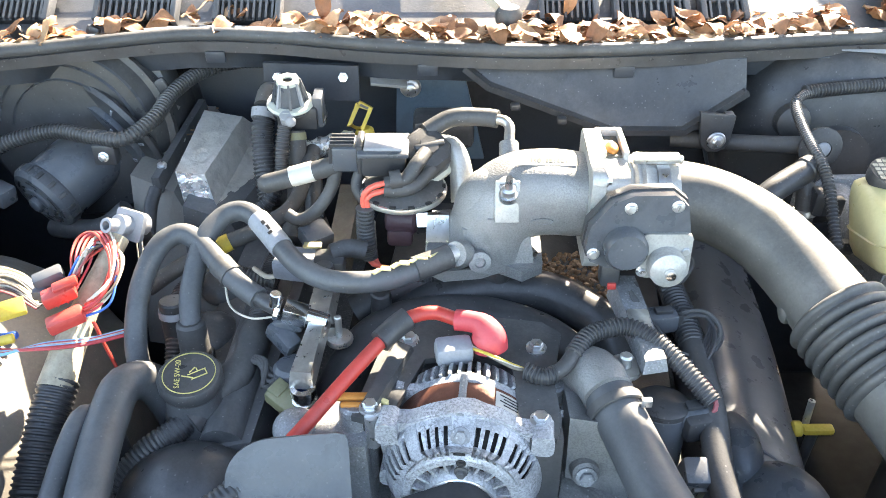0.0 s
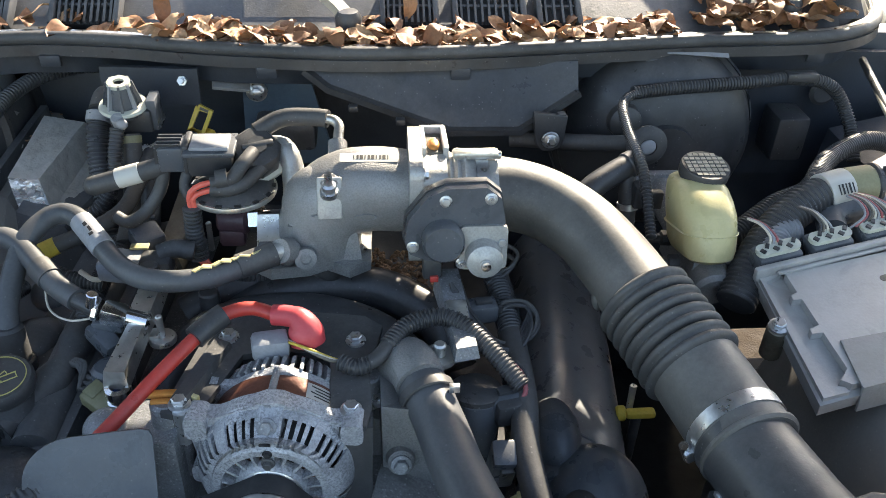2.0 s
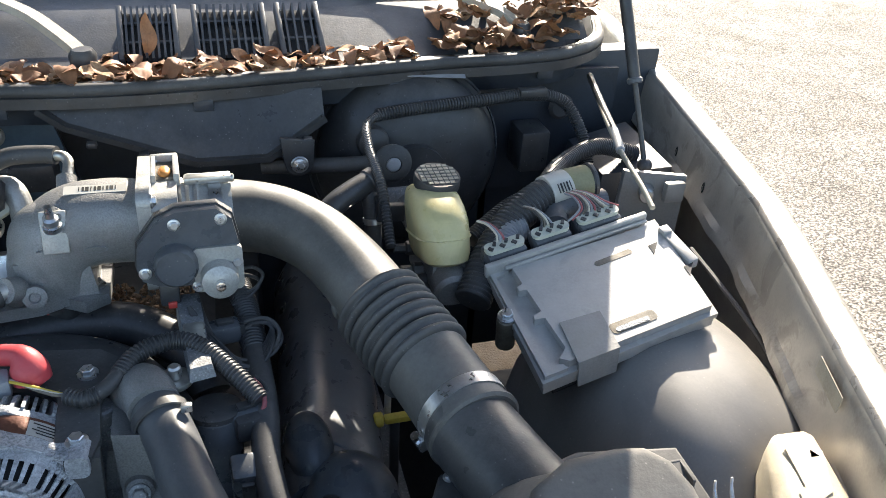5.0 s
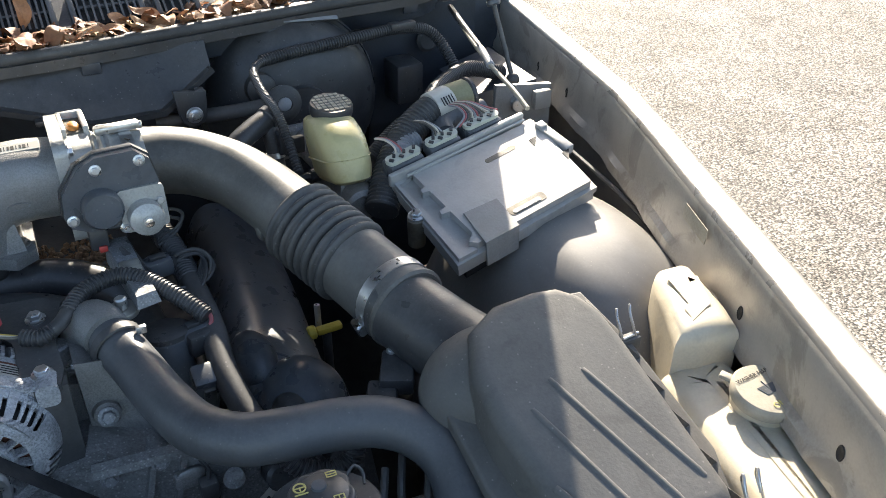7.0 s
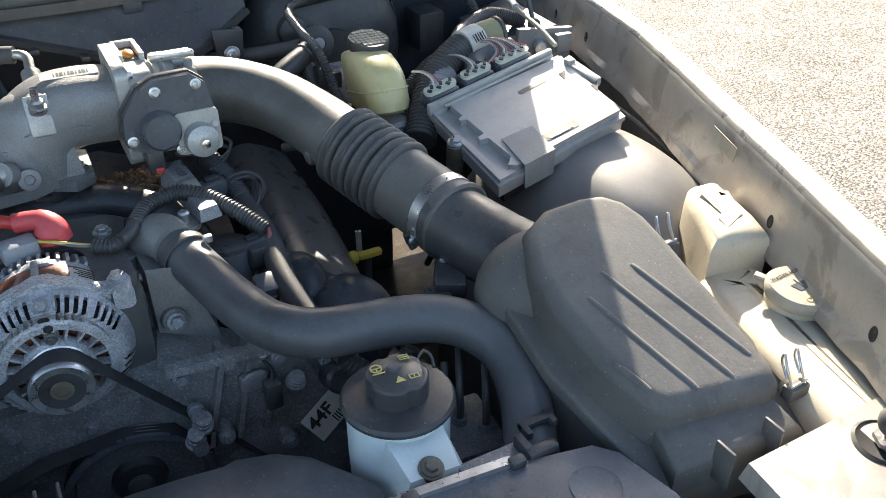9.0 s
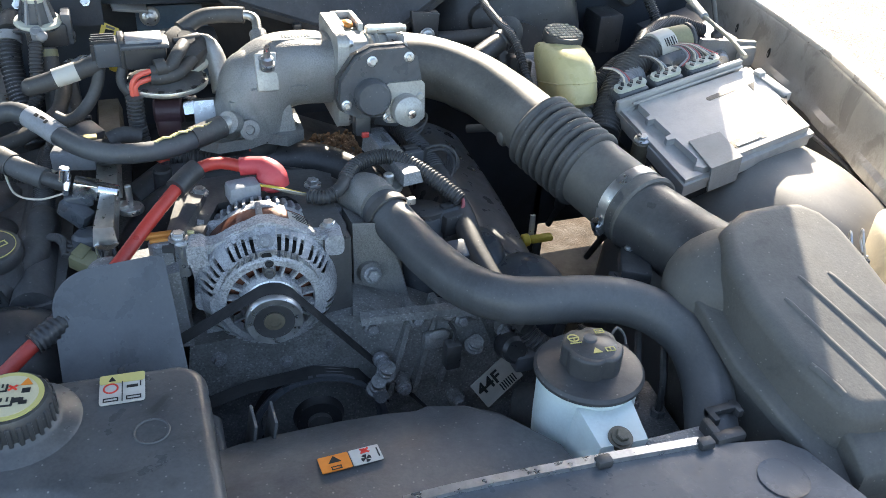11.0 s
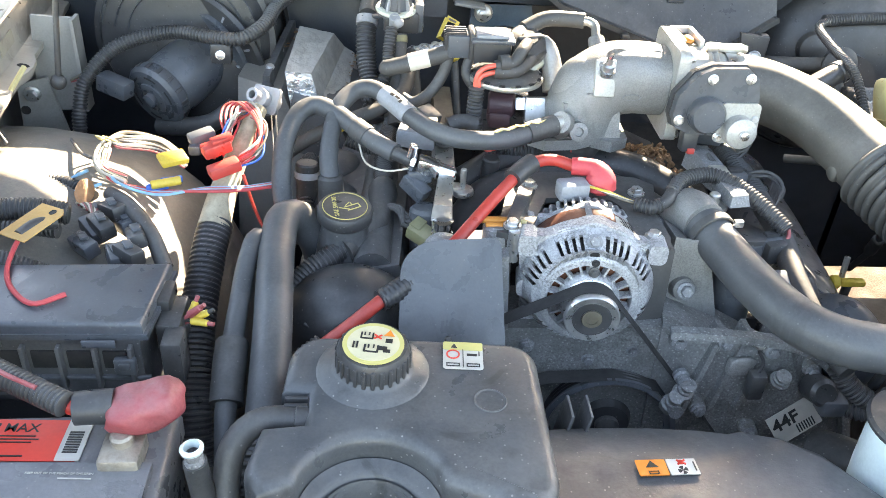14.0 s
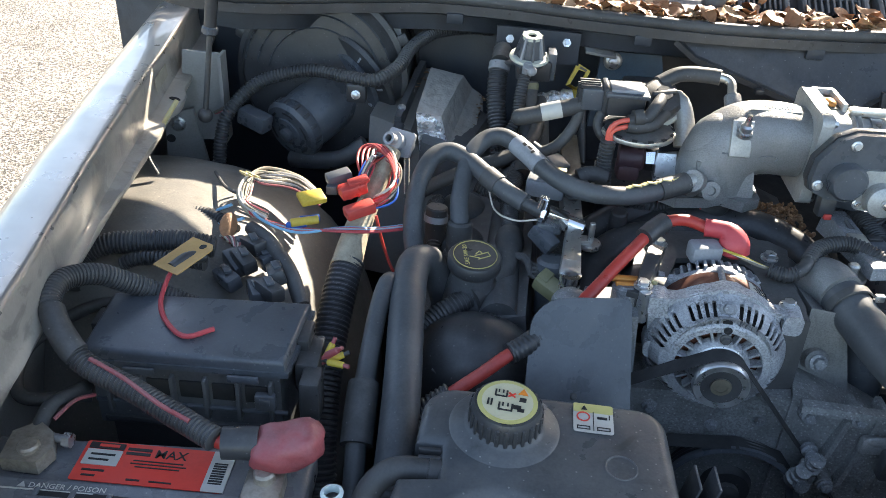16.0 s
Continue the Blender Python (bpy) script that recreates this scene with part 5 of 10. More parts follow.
tbm = face_frame((0.156, 0.802, 1.038), (0, 1, 0), (1, -0.02, 0))
tb = thing("throttle_body", (0.18, 0.8, 1.03), "cast aluminium throttle body with a yellowed square flange", "throttle body")
part("flange", B_prism(rounded(0.108, 0.118, 0.012), -0.006, 0.008, 0.002, m=tbm), SMOOTHALU, tb)
part("housing", B_prism(rounded(0.098, 0.1, 0.02), 0.008, 0.034, 0.003, m=tbm), SMOOTHALU, tb)
part("pocket", B_box((0.178, 0.822, 1.078), (0.02, 0.045, 0.024), 0.002), BROWNTRIM, tb, "rusty brown pocket in the top")
part("pocket_wall", join(B_box((0.166, 0.822, 1.082), (0.006, 0.052, 0.03), 0.001), B_box((0.19, 0.822, 1.082), (0.006, 0.052, 0.03), 0.001), B_box((0.178, 0.848, 1.082), (0.028, 0.006, 0.03), 0.001)), SMOOTHALU, tb)
part("pocket_lump", B_sphere((0.178, 0.815, 1.091), (0.007, 0.012, 0.005), 12, 8), ORANGE, tb)
part("bore", B_lathe([(0.044, 0.034), (0.047, 0.038), (0.044, 0.042), (0.047, 0.046), (0.044, 0.05), (0.047, 0.054), (0.044, 0.058), (0.043, 0.09)], 40, tbm), SMOOTHALU, tb)
bolts(tb, [tbm @ Vector((a, b, 0.008)) for a in (-0.046, 0.046) for b in (-0.05, 0.05)], (1, 0, 0), 0.005, 0.006)
am = face_frame((0.196, 0.735, 1.04), (1, 0, 0), (0, -1, 0.12))
ACT = [(-0.053, -0.012), (-0.05, 0.012), (-0.03, 0.038), (-0.01, 0.047), (0.03, 0.048), (0.045, 0.036), (0.05, 0.01), (0.052, -0.012), (0.044, -0.034), (0.012, -0.036), (-0.03, -0.034), (-0.048, -0.026)]
part("actuator_cover", B_prism(ACT, 0.0, 0.016, 0.004, 3, m=am), PLASTIC_GREY, tb, "grey-black plastic actuator cover")
part("cover_rim", B_prism([(x * 1.04, y * 1.04) for x, y in ACT], -0.008, 0.003, 0.001, m=am), PLASTIC, tb)
part("gear_hump", B_lathe([(0.022, 0.014), (0.022, 0.028), (0.019, 0.032), (0.0, 0.033)], 32, am @ Matrix.Translation((-0.014, -0.008, 0))), PLASTIC_GREY, tb)
part("motor", B_lathe([(0.0195, 0.008), (0.0195, 0.03), (0.0185, 0.036), (0.012, 0.04), (0.006, 0.041), (0.006, 0.043), (0, 0.043)], 32, am @ Matrix.Translation((0.028, -0.026, 0))), SMOOTHALU, tb, "olive-silver motor can")
part("motor_plate", B_prism([(x + 0.028, y - 0.018) for x, y in rounded(0.05, 0.05, 0.006)], 0.012, 0.02, 0.001, m=am), SMOOTHALU, tb)
part("motor_boss", B_lathe([(0.005, 0.04), (0.005, 0.047), (0, 0.048)], 16, am @ Matrix.Translation((0.028, -0.026, 0))), CHROME, tb)
bolts(tb, [am @ Vector(p) for p in ((-0.012, 0.034, 0.016), (0.034, 0.036, 0.016), (-0.045, -0.017, 0.016), (0.047, -0.012, 0.018), (0.006, -0.036, 0.018))], (0, -1, 0.12), 0.0045, 0.005)
part("cover_plug", B_box(None, (0.02, 0.026, 0.018), 0.003, am @ Matrix.Translation((-0.024, -0.046, 0.004))), PLASTIC, tb)
part("plug_lock", B_box(None, (0.009, 0.007, 0.008), 0.001, am @ Matrix.Translation((-0.022, -0.057, 0.012))), REDFUSE, tb, "small red lock tab")

DUCTP = [(0.226, 0.801, 1.037), (0.262, 0.8, 1.036), (0.3, 0.788, 1.03), (0.336, 0.755, 1.021), (0.363, 0.708, 1.008), (0.381, 0.66, 0.996), (0.396, 0.62, 0.986), (0.413, 0.572, 0.976), (0.424, 0.53, 0.97), (0.432, 0.492, 0.967)]
duct = thing("intake_duct", (0.33, 0.72, 0.98), "ribbed dusty black rubber intake duct with a sunlit top", "air duct")
cut = DUCTP[:6]
part("elbow_tube", B_tube(cut, lambda u: 0.0415 + 0.004 * max(0, 1 - u * 8) - 0.002 * math.sin(u * 3.1), 36, 0.01), DUCT, duct, angle=70)
def bellow(s, t):
    k = (s / t * 8) % 1.0
    r = 0.0405 + 0.0105 * math.sin(math.pi * k) ** 0.5
    return [(r * a, r * b) for a, b in CIRCLE[40]]
part("bellows", B_sweep(DUCTP[5:8], bellow, 0.0016), RUBBER, duct, "deep rubber bellows", angle=70)
part("straight_tube", B_tube([DUCTP[7], DUCTP[8], DUCTP[9], (0.4345, 0.48, 0.966)], 0.0445, 36, 0.01), DUCT, duct, angle=70)
d0 = (Vector(DUCTP[9]) - Vector(DUCTP[8])).normalized()
part("end_bead", B_lathe([(0.0445, 0), (0.0475, 0.002), (0.0475, 0.005), (0.0445, 0.007)], 40, axis_matrix((0.433, 0.487, 0.9665), d0)), DUCT, duct)
part("moulded_pad", B_sphere((0.352, 0.69, 0.985), (0.012, 0.03, 0.02), 18, 10, Matrix.Rotation(-0.5, 4, "Z")), DUCT, duct)
cl = thing("hose_clamp", (0.43, 0.5, 0.966), "bright steel worm-drive clamp round the duct", "hose clamp", "hose clamps")
cmx = axis_matrix((0.4285, 0.512, 0.9685), d0)
part("band", B_lathe([(0.0446, 0), (0.0456, 0), (0.0456, 0.014), (0.0446, 0.014)], 44, cmx), STEEL, cl)
sm = cmx @ Matrix.Rotation(radians(205), 4, "Z")
for k in range(12):
    part("notch", B_box((0.0459 * math.cos(0.09 * k), 0.0459 * math.sin(0.09 * k), 0.007), (0.001, 0.0018, 0.009), 0, Matrix.Rotation(0.09 * k, 4, "Z")), PLASTIC_GREY, cl, m=cmx @ Matrix.Rotation(radians(214), 4, "Z"))
part("screw_housing", B_box((0.049, 0.0, 0.007), (0.009, 0.016, 0.014), 0.002), STEEL, cl, m=sm)
part("screw", B_rod((0.05, -0.014, 0.007), (0.05, 0.01, 0.007), 0.0045, seg=12), CHROME, cl, m=sm)
cl2 = thing("hose_clamp", (0.228, 0.8, 1.04), "dull steel clamp at the throttle end of the duct", "hose clamp", "hose clamps")
part("band", B_lathe([(0.0452, 0), (0.0468, 0), (0.0468, 0.013), (0.0452, 0.013)], 44, axis_matrix((0.222, 0.801, 1.037), (1, 0, 0))), STEEL, cl2)
part("screw_housing", B_box((0.222, 0.8, 1.0875), (0.05, 0.014, 0.009), 0.003), NICKEL, cl2)
part("screw", B_rod((0.2, 0.803, 1.0885), (0.25, 0.798, 1.0865), 0.0045, seg=12, bevel=0.001), NICKEL, cl2)

# exhaust gas valve cluster
egr = thing("egr_module", (-0.05, 0.85, 1.0), "black vacuum regulator on a round metal diaphragm with red wires", "vacuum valve")
dmt = Matrix.Translation((-0.045, 0.84, 1.024))
part("diaphragm", B_lathe([(0.0, -0.012), (0.03, -0.012), (0.04, -0.004), (0.046, 0.0), (0.046, 0.004), (0.034, 0.008), (0.0, 0.012)], 44, dmt), STEELBLACK, egr)
part("diaphragm_rim", B_lathe([(0.044, -0.004), (0.0485, -0.003), (0.0495, 0.0), (0.0485, 0.003), (0.042, 0.004)], 44, dmt), NICKEL, egr, "crimped metal rim")
for k in range(14):
    a = 2 * math.pi * k / 14
    part("crimp", B_box((-0.045 + 0.0455 * math.cos(a), 0.84 + 0.0455 * math.sin(a), 1.0282), (0.004, 0.007, 0.002), 0.0, Matrix.Rotation(a, 4, "Z")), SHADOWY, egr)
part("solenoid_body", B_box((-0.066, 0.856, 1.058), (0.05, 0.044, 0.032), 0.005), PLASTIC, egr)
part("solenoid_lip", B_box((-0.066, 0.854, 1.072), (0.056, 0.05, 0.006), 0.002), PLASTIC_GREY, egr)
part("solenoid_plate", B_box((-0.066, 0.852, 1.077), (0.042, 0.034, 0.004), 0.001), GREYPLUG, egr, "dull metal plate on top")
part("plug", B_box((-0.108, 0.858, 1.06), (0.03, 0.034, 0.03), 0.003), PLASTIC_GREY, egr)
part("plug_collar", B_box((-0.092, 0.858, 1.061), (0.008, 0.04, 0.036), 0.003), PLASTIC, egr)
for k in range(4):
    part("plug_rib", B_box((-0.112, 0.846 + 0.008 * k, 1.076), (0.026, 0.0025, 0.004)), PLASTIC, egr)
    part("plug_fin", B_box((-0.124, 0.846 + 0.008 * k, 1.06), (0.006, 0.0025, 0.026)), PLASTIC, egr)
vmx = axis_matrix((-0.021, 0.868, 1.05), (0.25, -0.55, 1))
part("valve_cap", B_lathe([(0.022, -0.02), (0.029, -0.004), (0.029, 0.015), (0.025, 0.02), (0.011, 0.022), (0.011, 0.027), (0, 0.027)], 8, vmx), PLASTIC, egr)
part("valve_ring", B_lathe([(0.026, -0.012), (0.034, -0.01), (0.034, -0.004), (0.028, -0.002)], 8, vmx), LOCK, egr, "pale octagonal ring")
part("cap_ridge", B_box((0, 0, 0.024), (0.036, 0.007, 0.007), 0.002), PLASTIC, egr, m=vmx)
part("bent_hose", B_tube([(-0.02, 0.85, 1.066), (-0.03, 0.828, 1.062), (-0.042, 0.818, 1.05), (-0.064, 0.814, 1.047)], 0.008, 14, 0.004), RUBBER, egr)
part("hose_cuff", B_tube([(-0.046, 0.817, 1.0515), (-0.058, 0.815, 1.0505)], 0.011, 14, 0.004), RUBBER, egr)
part("second_hose", B_tube([(-0.01, 0.848, 1.05), (-0.03, 0.82, 1.042), (-0.05, 0.812, 1.04), (-0.064, 0.812, 1.041)], 0.008, 12, 0.005), RUBBER, egr)
part("side_loop", B_tube([(-0.09, 0.85, 1.05), (-0.098, 0.84, 1.03), (-0.09, 0.832, 1.015), (-0.075, 0.83, 1.01)], 0.0065, 12, 0.004), RUBBER, egr)
for dz in (0.0, 0.009):
    wire("red_wire", [(-0.06, 0.812, 1.05 - dz), (-0.078, 0.809, 1.046 - dz), (-0.087 + 0.3 * dz, 0.807, 1.036 - 0.5 * dz), (-0.087 + 0.5 * dz, 0.807, 1.018)], 0.0034, REDWIRE, egr, "glossy red wire")
part("wire_sleeve", B_ribbed([(-0.086, 0.806, 1.022), (-0.087, 0.804, 0.99), (-0.084, 0.8, 0.958)], 0.0105, 0.0048, 0.0016), PLASTIC, egr)
for dx in (0.0, 0.006, 0.012):
    wire("red_wire", [(-0.086 + dx * 0.6, 0.8, 0.96), (-0.08 + dx * 0.6, 0.795, 0.952 - dx * 0.3), (-0.066, 0.79, 0.951 - dx), (-0.05, 0.786, 0.949 - dx * 0.6)], 0.0029, REDWIRE, egr, "glossy red wire")
part("sleeve_to_plug", B_ribbed([(-0.056, 0.786, 0.947), (-0.01, 0.785, 0.942), (0.04, 0.785, 0.945)], 0.0095, 0.0045, 0.0014), PLASTIC, egr)
part("red_band", B_rod((0.04, 0.785, 0.945), (0.044, 0.785, 0.945), 0.0105, seg=14), REDFUSE, egr)
part("rubber_elbow", B_tube([(0.044, 0.785, 0.945), (0.058, 0.78, 0.947), (0.066, 0.775, 0.955), (0.066, 0.772, 0.972)], 0.0105, 14, 0.004), RUBBER, egr)
sen = thing("pressure_sensor", (-0.02, 0.82, 0.98), "maroon plastic sensor with a bright hexagon fitting", "sensor")
part("body", B_rod((-0.065, 0.84, 0.985), (-0.03, 0.835, 0.986), 0.017, seg=20, bevel=0.003), MAROON, sen)
part("foot", B_box((-0.05, 0.835, 0.968), (0.03, 0.03, 0.022), 0.005), MAROON, sen)
part("hex", B_lathe([(0.0, 0), (0.015, 0.0), (0.016, 0.004), (0.016, 0.018), (0.0, 0.02)], 6, axis_matrix((-0.03, 0.835, 0.986), (1, 0, 0.05))), CHROME, sen)
part("pipe", B_tube([(-0.012, 0.834, 0.986), (0.01, 0.83, 0.99), (0.02, 0.82, 0.995)], 0.011, 16, 0.005), SMOOTHALU, sen)
part("bracket", B_hull8([(-0.022, 0.79, 0.94), (0.01, 0.79, 0.94), (0.01, 0.8, 0.94), (-0.022, 0.8, 0.94)], [(-0.018, 0.815, 1.005), (0.006, 0.815, 1.005), (0.006, 0.822, 1.005), (-0.018, 0.822, 1.005)], 0.002), STEEL, sen)
cool = thing("egr_pipe", (0.015, 0.87, 1.03), "dusty grey cast pipe behind the intake elbow", "pipe")
part("pipe", B_tube([(0.022, 0.85, 1.0), (0.02, 0.87, 1.03), (0.01, 0.885, 1.05), (-0.01, 0.9, 1.045)], 0.0135, 18, 0.006), SMOOTHALU, cool)
vh = thing("vacuum_pipe", (0.03, 0.9, 1.08), "black rubber vacuum hose joined to a bent metal pipe", "hose")
part("hose", B_tube([(-0.02, 0.885, 1.072), (0.01, 0.9, 1.082), (0.045, 0.9, 1.083), (0.062, 0.895, 1.083)], 0.0105, 14, 0.006), RUBBER, vh)
part("metal_pipe", B_tube([(0.058, 0.895, 1.083), (0.068, 0.892, 1.083), (0.0745, 0.884, 1.08), (0.074, 0.872, 1.073), (0.073, 0.862, 1.066)], 0.006, 12, 0.004), NICKEL, vh)

# intake runners
manifold = thing("intake_manifold", (0.05, 0.75, 0.88), "black moulded intake manifold with curved runners", "intake manifold")
part("front_runner", B_tube([(-0.12, 0.62, 0.86), (-0.103, 0.67, 0.895), (-0.072, 0.715, 0.912), (-0.022, 0.738, 0.918), (0.047, 0.738, 0.918), (0.115, 0.708, 0.912), (0.16, 0.655, 0.89), (0.175, 0.6, 0.86)], 0.026, 24, 0.012), PLASTIC, manifold, angle=70)
part("second_runner", B_tube([(-0.06, 0.76, 0.89), (0.0, 0.775, 0.92), (0.061, 0.785, 0.925), (0.13, 0.773, 0.922), (0.185, 0.74, 0.9), (0.2, 0.7, 0.87)], 0.025, 24, 0.012), PLASTIC, manifold, angle=70)
part("third_runner", B_tube([(-0.1, 0.77, 0.9), (-0.05, 0.79, 0.922), (0.0, 0.8, 0.93), (0.06, 0.82, 0.925)], 0.022, 20, 0.012), PLASTIC, manifold, angle=70)
part("plenum", B_hull8([(-0.09, 0.76, 0.85), (0.21, 0.74, 0.85), (0.24, 1.0, 0.85), (-0.06, 1.02, 0.85)], [(-0.07, 0.79, 0.905), (0.12, 0.84, 0.9), (0.14, 0.98, 0.9), (-0.05, 1.0, 0.905)], 0.015, 3), PLASTIC, manifold)
part("inner_web", B_box((0.02, 0.69, 0.87), (0.2, 0.1, 0.05), 0.01), PLASTIC, manifold)
part("pillar", B_rod((-0.068, 0.745, 0.9), (-0.068, 0.742, 0.955), 0.0125, 0.011, 16, 0.002), PLASTIC, manifold)
part("rear_box", B_box((0.0, 1.03, 1.0), (0.08, 0.05, 0.04), 0.008), PLASTIC, manifold)
deb = bmesh.new()
for k in range(420):
    x, y = random.uniform(0.075, 0.195), random.uniform(0.775, 0.86)
    s = random.uniform(0.002, 0.007)
    bmesh.ops.create_icosphere(deb, subdivisions=1, radius=s, matrix=Matrix.Translation((x, y, 0.912 + random.uniform(0, 0.012))) @ Euler((random.random() * 6, random.random() * 6, 0)).to_matrix().to_4x4() @ Matrix.Diagonal((1, 0.7, 0.45, 1)))
part("debris_heap", deb, DEBRIS, label="dry brown acorn and leaf debris in the engine valley", category="debris", kind="stuff", angle=10)

# ---- alternator ----
alt = thing("alternator", (0.013, 0.56, 0.91), "weathered cast aluminium alternator with a brown steel stator", "alternator")
A0 = Vector((0.0125, 0.478, 0.91))
altm = Matrix.Translation(A0) @ Matrix((EX, Vector((0, 0, 1)), FRONT)).transposed().to_4x4()  # z to the front, y up
def ap(x, y, z):
    return altm @ Vector((x, y, z))
Z0 = -0.03      # front face of the housing, behind the pulley centre
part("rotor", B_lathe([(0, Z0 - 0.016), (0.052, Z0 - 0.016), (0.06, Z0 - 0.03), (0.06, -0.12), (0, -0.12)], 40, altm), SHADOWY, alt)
part("rotor_winding", B_lathe([(0.03, Z0 - 0.013), (0.036, Z0 - 0.0115), (0.044, Z0 - 0.013)], 40, altm), RUST, alt, "copper-brown winding behind the windows")
part("hub_ring", B_lathe([(0.018, Z0 - 0.006), (0.018, Z0 + 0.004), (0.03, Z0 + 0.004), (0.033, Z0), (0.033, Z0 - 0.008)], 40, altm), ALTCAST, alt)
part("front_ring", B_lathe([(0.0445, Z0 - 0.012), (0.0445, Z0), (0.0455, Z0 + 0.0018), (0.052, Z0 + 0.0018), (0.0548, Z0 - 0.0005), (0.0555, Z0 - 0.012)], 60, altm), ALTCAST, alt)
for k in range(18):
    a, w = 2 * math.pi * (k + 0.5) / 18, 0.0018 if k % 9 != 4 else 0.007
    part("spoke", B_hull8([(0.03, -w, Z0 - 0.009), (0.0465, -w, Z0 - 0.009), (0.0465, w, Z0 - 0.009), (0.03, w, Z0 - 0.009)], [(0.03, -w * 0.7, Z0 + 0.001), (0.0465, -w * 0.7, Z0), (0.0465, w * 0.7, Z0), (0.03, w * 0.7, Z0 + 0.001)]), ALTCAST, alt, m=altm @ Matrix.Rotation(a, 4, "Z"))
SLOTS = [26, 33, 40, 47, 58, 65, 72, 79, 103, 110, 117, 124, 139, 146.5, 154, 161.5, 169] + list(range(196, 350, 8))
SHOULDER = [(0.0538, Z0 - 0.008), (0.0545, Z0 + 0.0002), (0.0575, Z0 - 0.003), (0.0632, Z0 - 0.012), (0.068, Z0 - 0.023), (0.0708, Z0 - 0.034), (0.0708, Z0 - 0.04)]
for k, a in enumerate(SLOTS):
    b = SLOTS[(k + 1) % len(SLOTS)] + (360 if k == len(SLOTS) - 1 else 0)
    part("shell_segment" if b - a > 9 else "vane", B_thick(B_lathe(SHOULDER, max(2, int((b - a) / 3)), altm, a + 1.9, b - 1.9), 0.0045), ALTCAST, alt)
for k, a in enumerate(SLOTS):
    part("slot_foot", B_thick(B_lathe(SHOULDER[4:], 2, altm, a - 2.2, a + 2.2), 0.004), ALTCAST, alt)
GABLE = [(-0.074, 0.012), (0.076, 0.012), (0.081, 0.046), (0.077, 0.056), (0.062, 0.055), (0.05, 0.0555), (0.008, 0.0765), (-0.006, 0.077), (-0.05, 0.0565), (-0.06, 0.056), (-0.074, 0.059), (-0.079, 0.05)]
part("gable", B_prism(GABLE, Z0 - 0.048, Z0 - 0.031, 0.003, m=altm), ALTCAST, alt)
part("back_band", B_lathe([(0.066, Z0 - 0.03), (0.0735, Z0 - 0.033), (0.0735, Z0 - 0.048), (0.068, Z0 - 0.05)], 56, altm), ALTCAST, alt)
part("ridge", B_hull8([(-0.012, 0.055, Z0 - 0.036), (0.012, 0.055, Z0 - 0.036), (0.012, 0.0745, Z0 - 0.036), (-0.012, 0.0745, Z0 - 0.036)], [(-0.01, 0.056, Z0 - 0.012), (0.01, 0.056, Z0 - 0.012), (0.008, 0.066, Z0 - 0.016), (-0.008, 0.066, Z0 - 0.016)], 0.003), ALTCAST, alt, m=altm)
for x, y, w, h, z in ((0.07, 0.046, 0.02, 0.024, -0.024), (-0.069, 0.047, 0.02, 0.026, -0.024), (0.069, -0.002, 0.014, 0.03, -0.024), (-0.067, -0.004, 0.018, 0.022, -0.018), (0.058, -0.044, 0.024, 0.026, -0.02), (-0.056, -0.046, 0.024, 0.026, -0.02)):
    part("ear", B_prism([(x + a, y + b) for a, b in rounded(w, h, 0.007)], Z0 - 0.048, Z0 + z, 0.004, 3, m=altm), ALTCAST, alt)
part("stator", B_lathe([(0.062, Z0 - 0.046), (0.0695, Z0 - 0.047), (0.0695, Z0 - 0.074), (0.062, Z0 - 0.076)], 64, altm), RUST, alt, "glossy brown laminated steel ring")
part("label", B_thick(B_lathe([(0.0699, Z0 - 0.052), (0.0699, Z0 - 0.07)], 8, altm, 46, 68), 0.0004), PRINT_WHITE, alt, "small grey and white sticker")
bars([(0.002 * (k % 2), 0.005 - 0.0035 * k, 0.02 - 0.004 * (k % 2), 0.001) for k in range(4)], PRINT_BLACK, alt, altm @ Matrix.Rotation(radians(-33), 4, "Z") @ Matrix.Translation((0, 0.0706, Z0 - 0.061)) @ Matrix.Rotation(radians(-90), 4, "X"), "print")
part("rear_gable", B_prism([(x * 0.9, y * 0.94) for x, y in GABLE], Z0 - 0.084, Z0 - 0.075, 0.002, m=altm), ALTCAST, alt)
part("rear_ring", B_lathe([(0.06, Z0 - 0.074), (0.069, Z0 - 0.075), (0.069, Z0 - 0.083), (0.064, Z0 - 0.088), (0.05, Z0 - 0.09)], 56, altm), ALTCAST, alt)
for k in range(19):
    deg = 24 + 132 * k / 18
    prof = [(0.046, Z0 - 0.116), (0.06, Z0 - 0.112), (0.069, Z0 - 0.1), (0.0715, Z0 - 0.084), (0.046, Z0 - 0.084)]
    part("cooling_fin", B_hull8([(r, -0.0016, z) for r, z in prof], [(r, 0.0016, z) for r, z in prof]), ALTCAST, alt, m=altm @ Matrix.Rotation(radians(deg), 4, "Z"))
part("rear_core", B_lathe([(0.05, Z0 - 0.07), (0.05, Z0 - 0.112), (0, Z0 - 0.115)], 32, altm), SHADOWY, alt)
for deg in (93, 24, 156):
    c, s = math.cos(radians(deg)), math.sin(radians(deg))
    part("through_bolt", B_rod(ap(0.0715 * c, 0.0715 * s, Z0 - 0.03), ap(0.0705 * c, 0.0705 * s, Z0 - 0.08), 0.0036, seg=10), CAST_DULL, alt)
part("face_bolt", B_bolt(ap(-0.002, 0.064, Z0 - 0.014), altm.to_3x3() @ Vector((0, 0.75, 1)), 0.006, 0.008), CAST_DULL, alt)
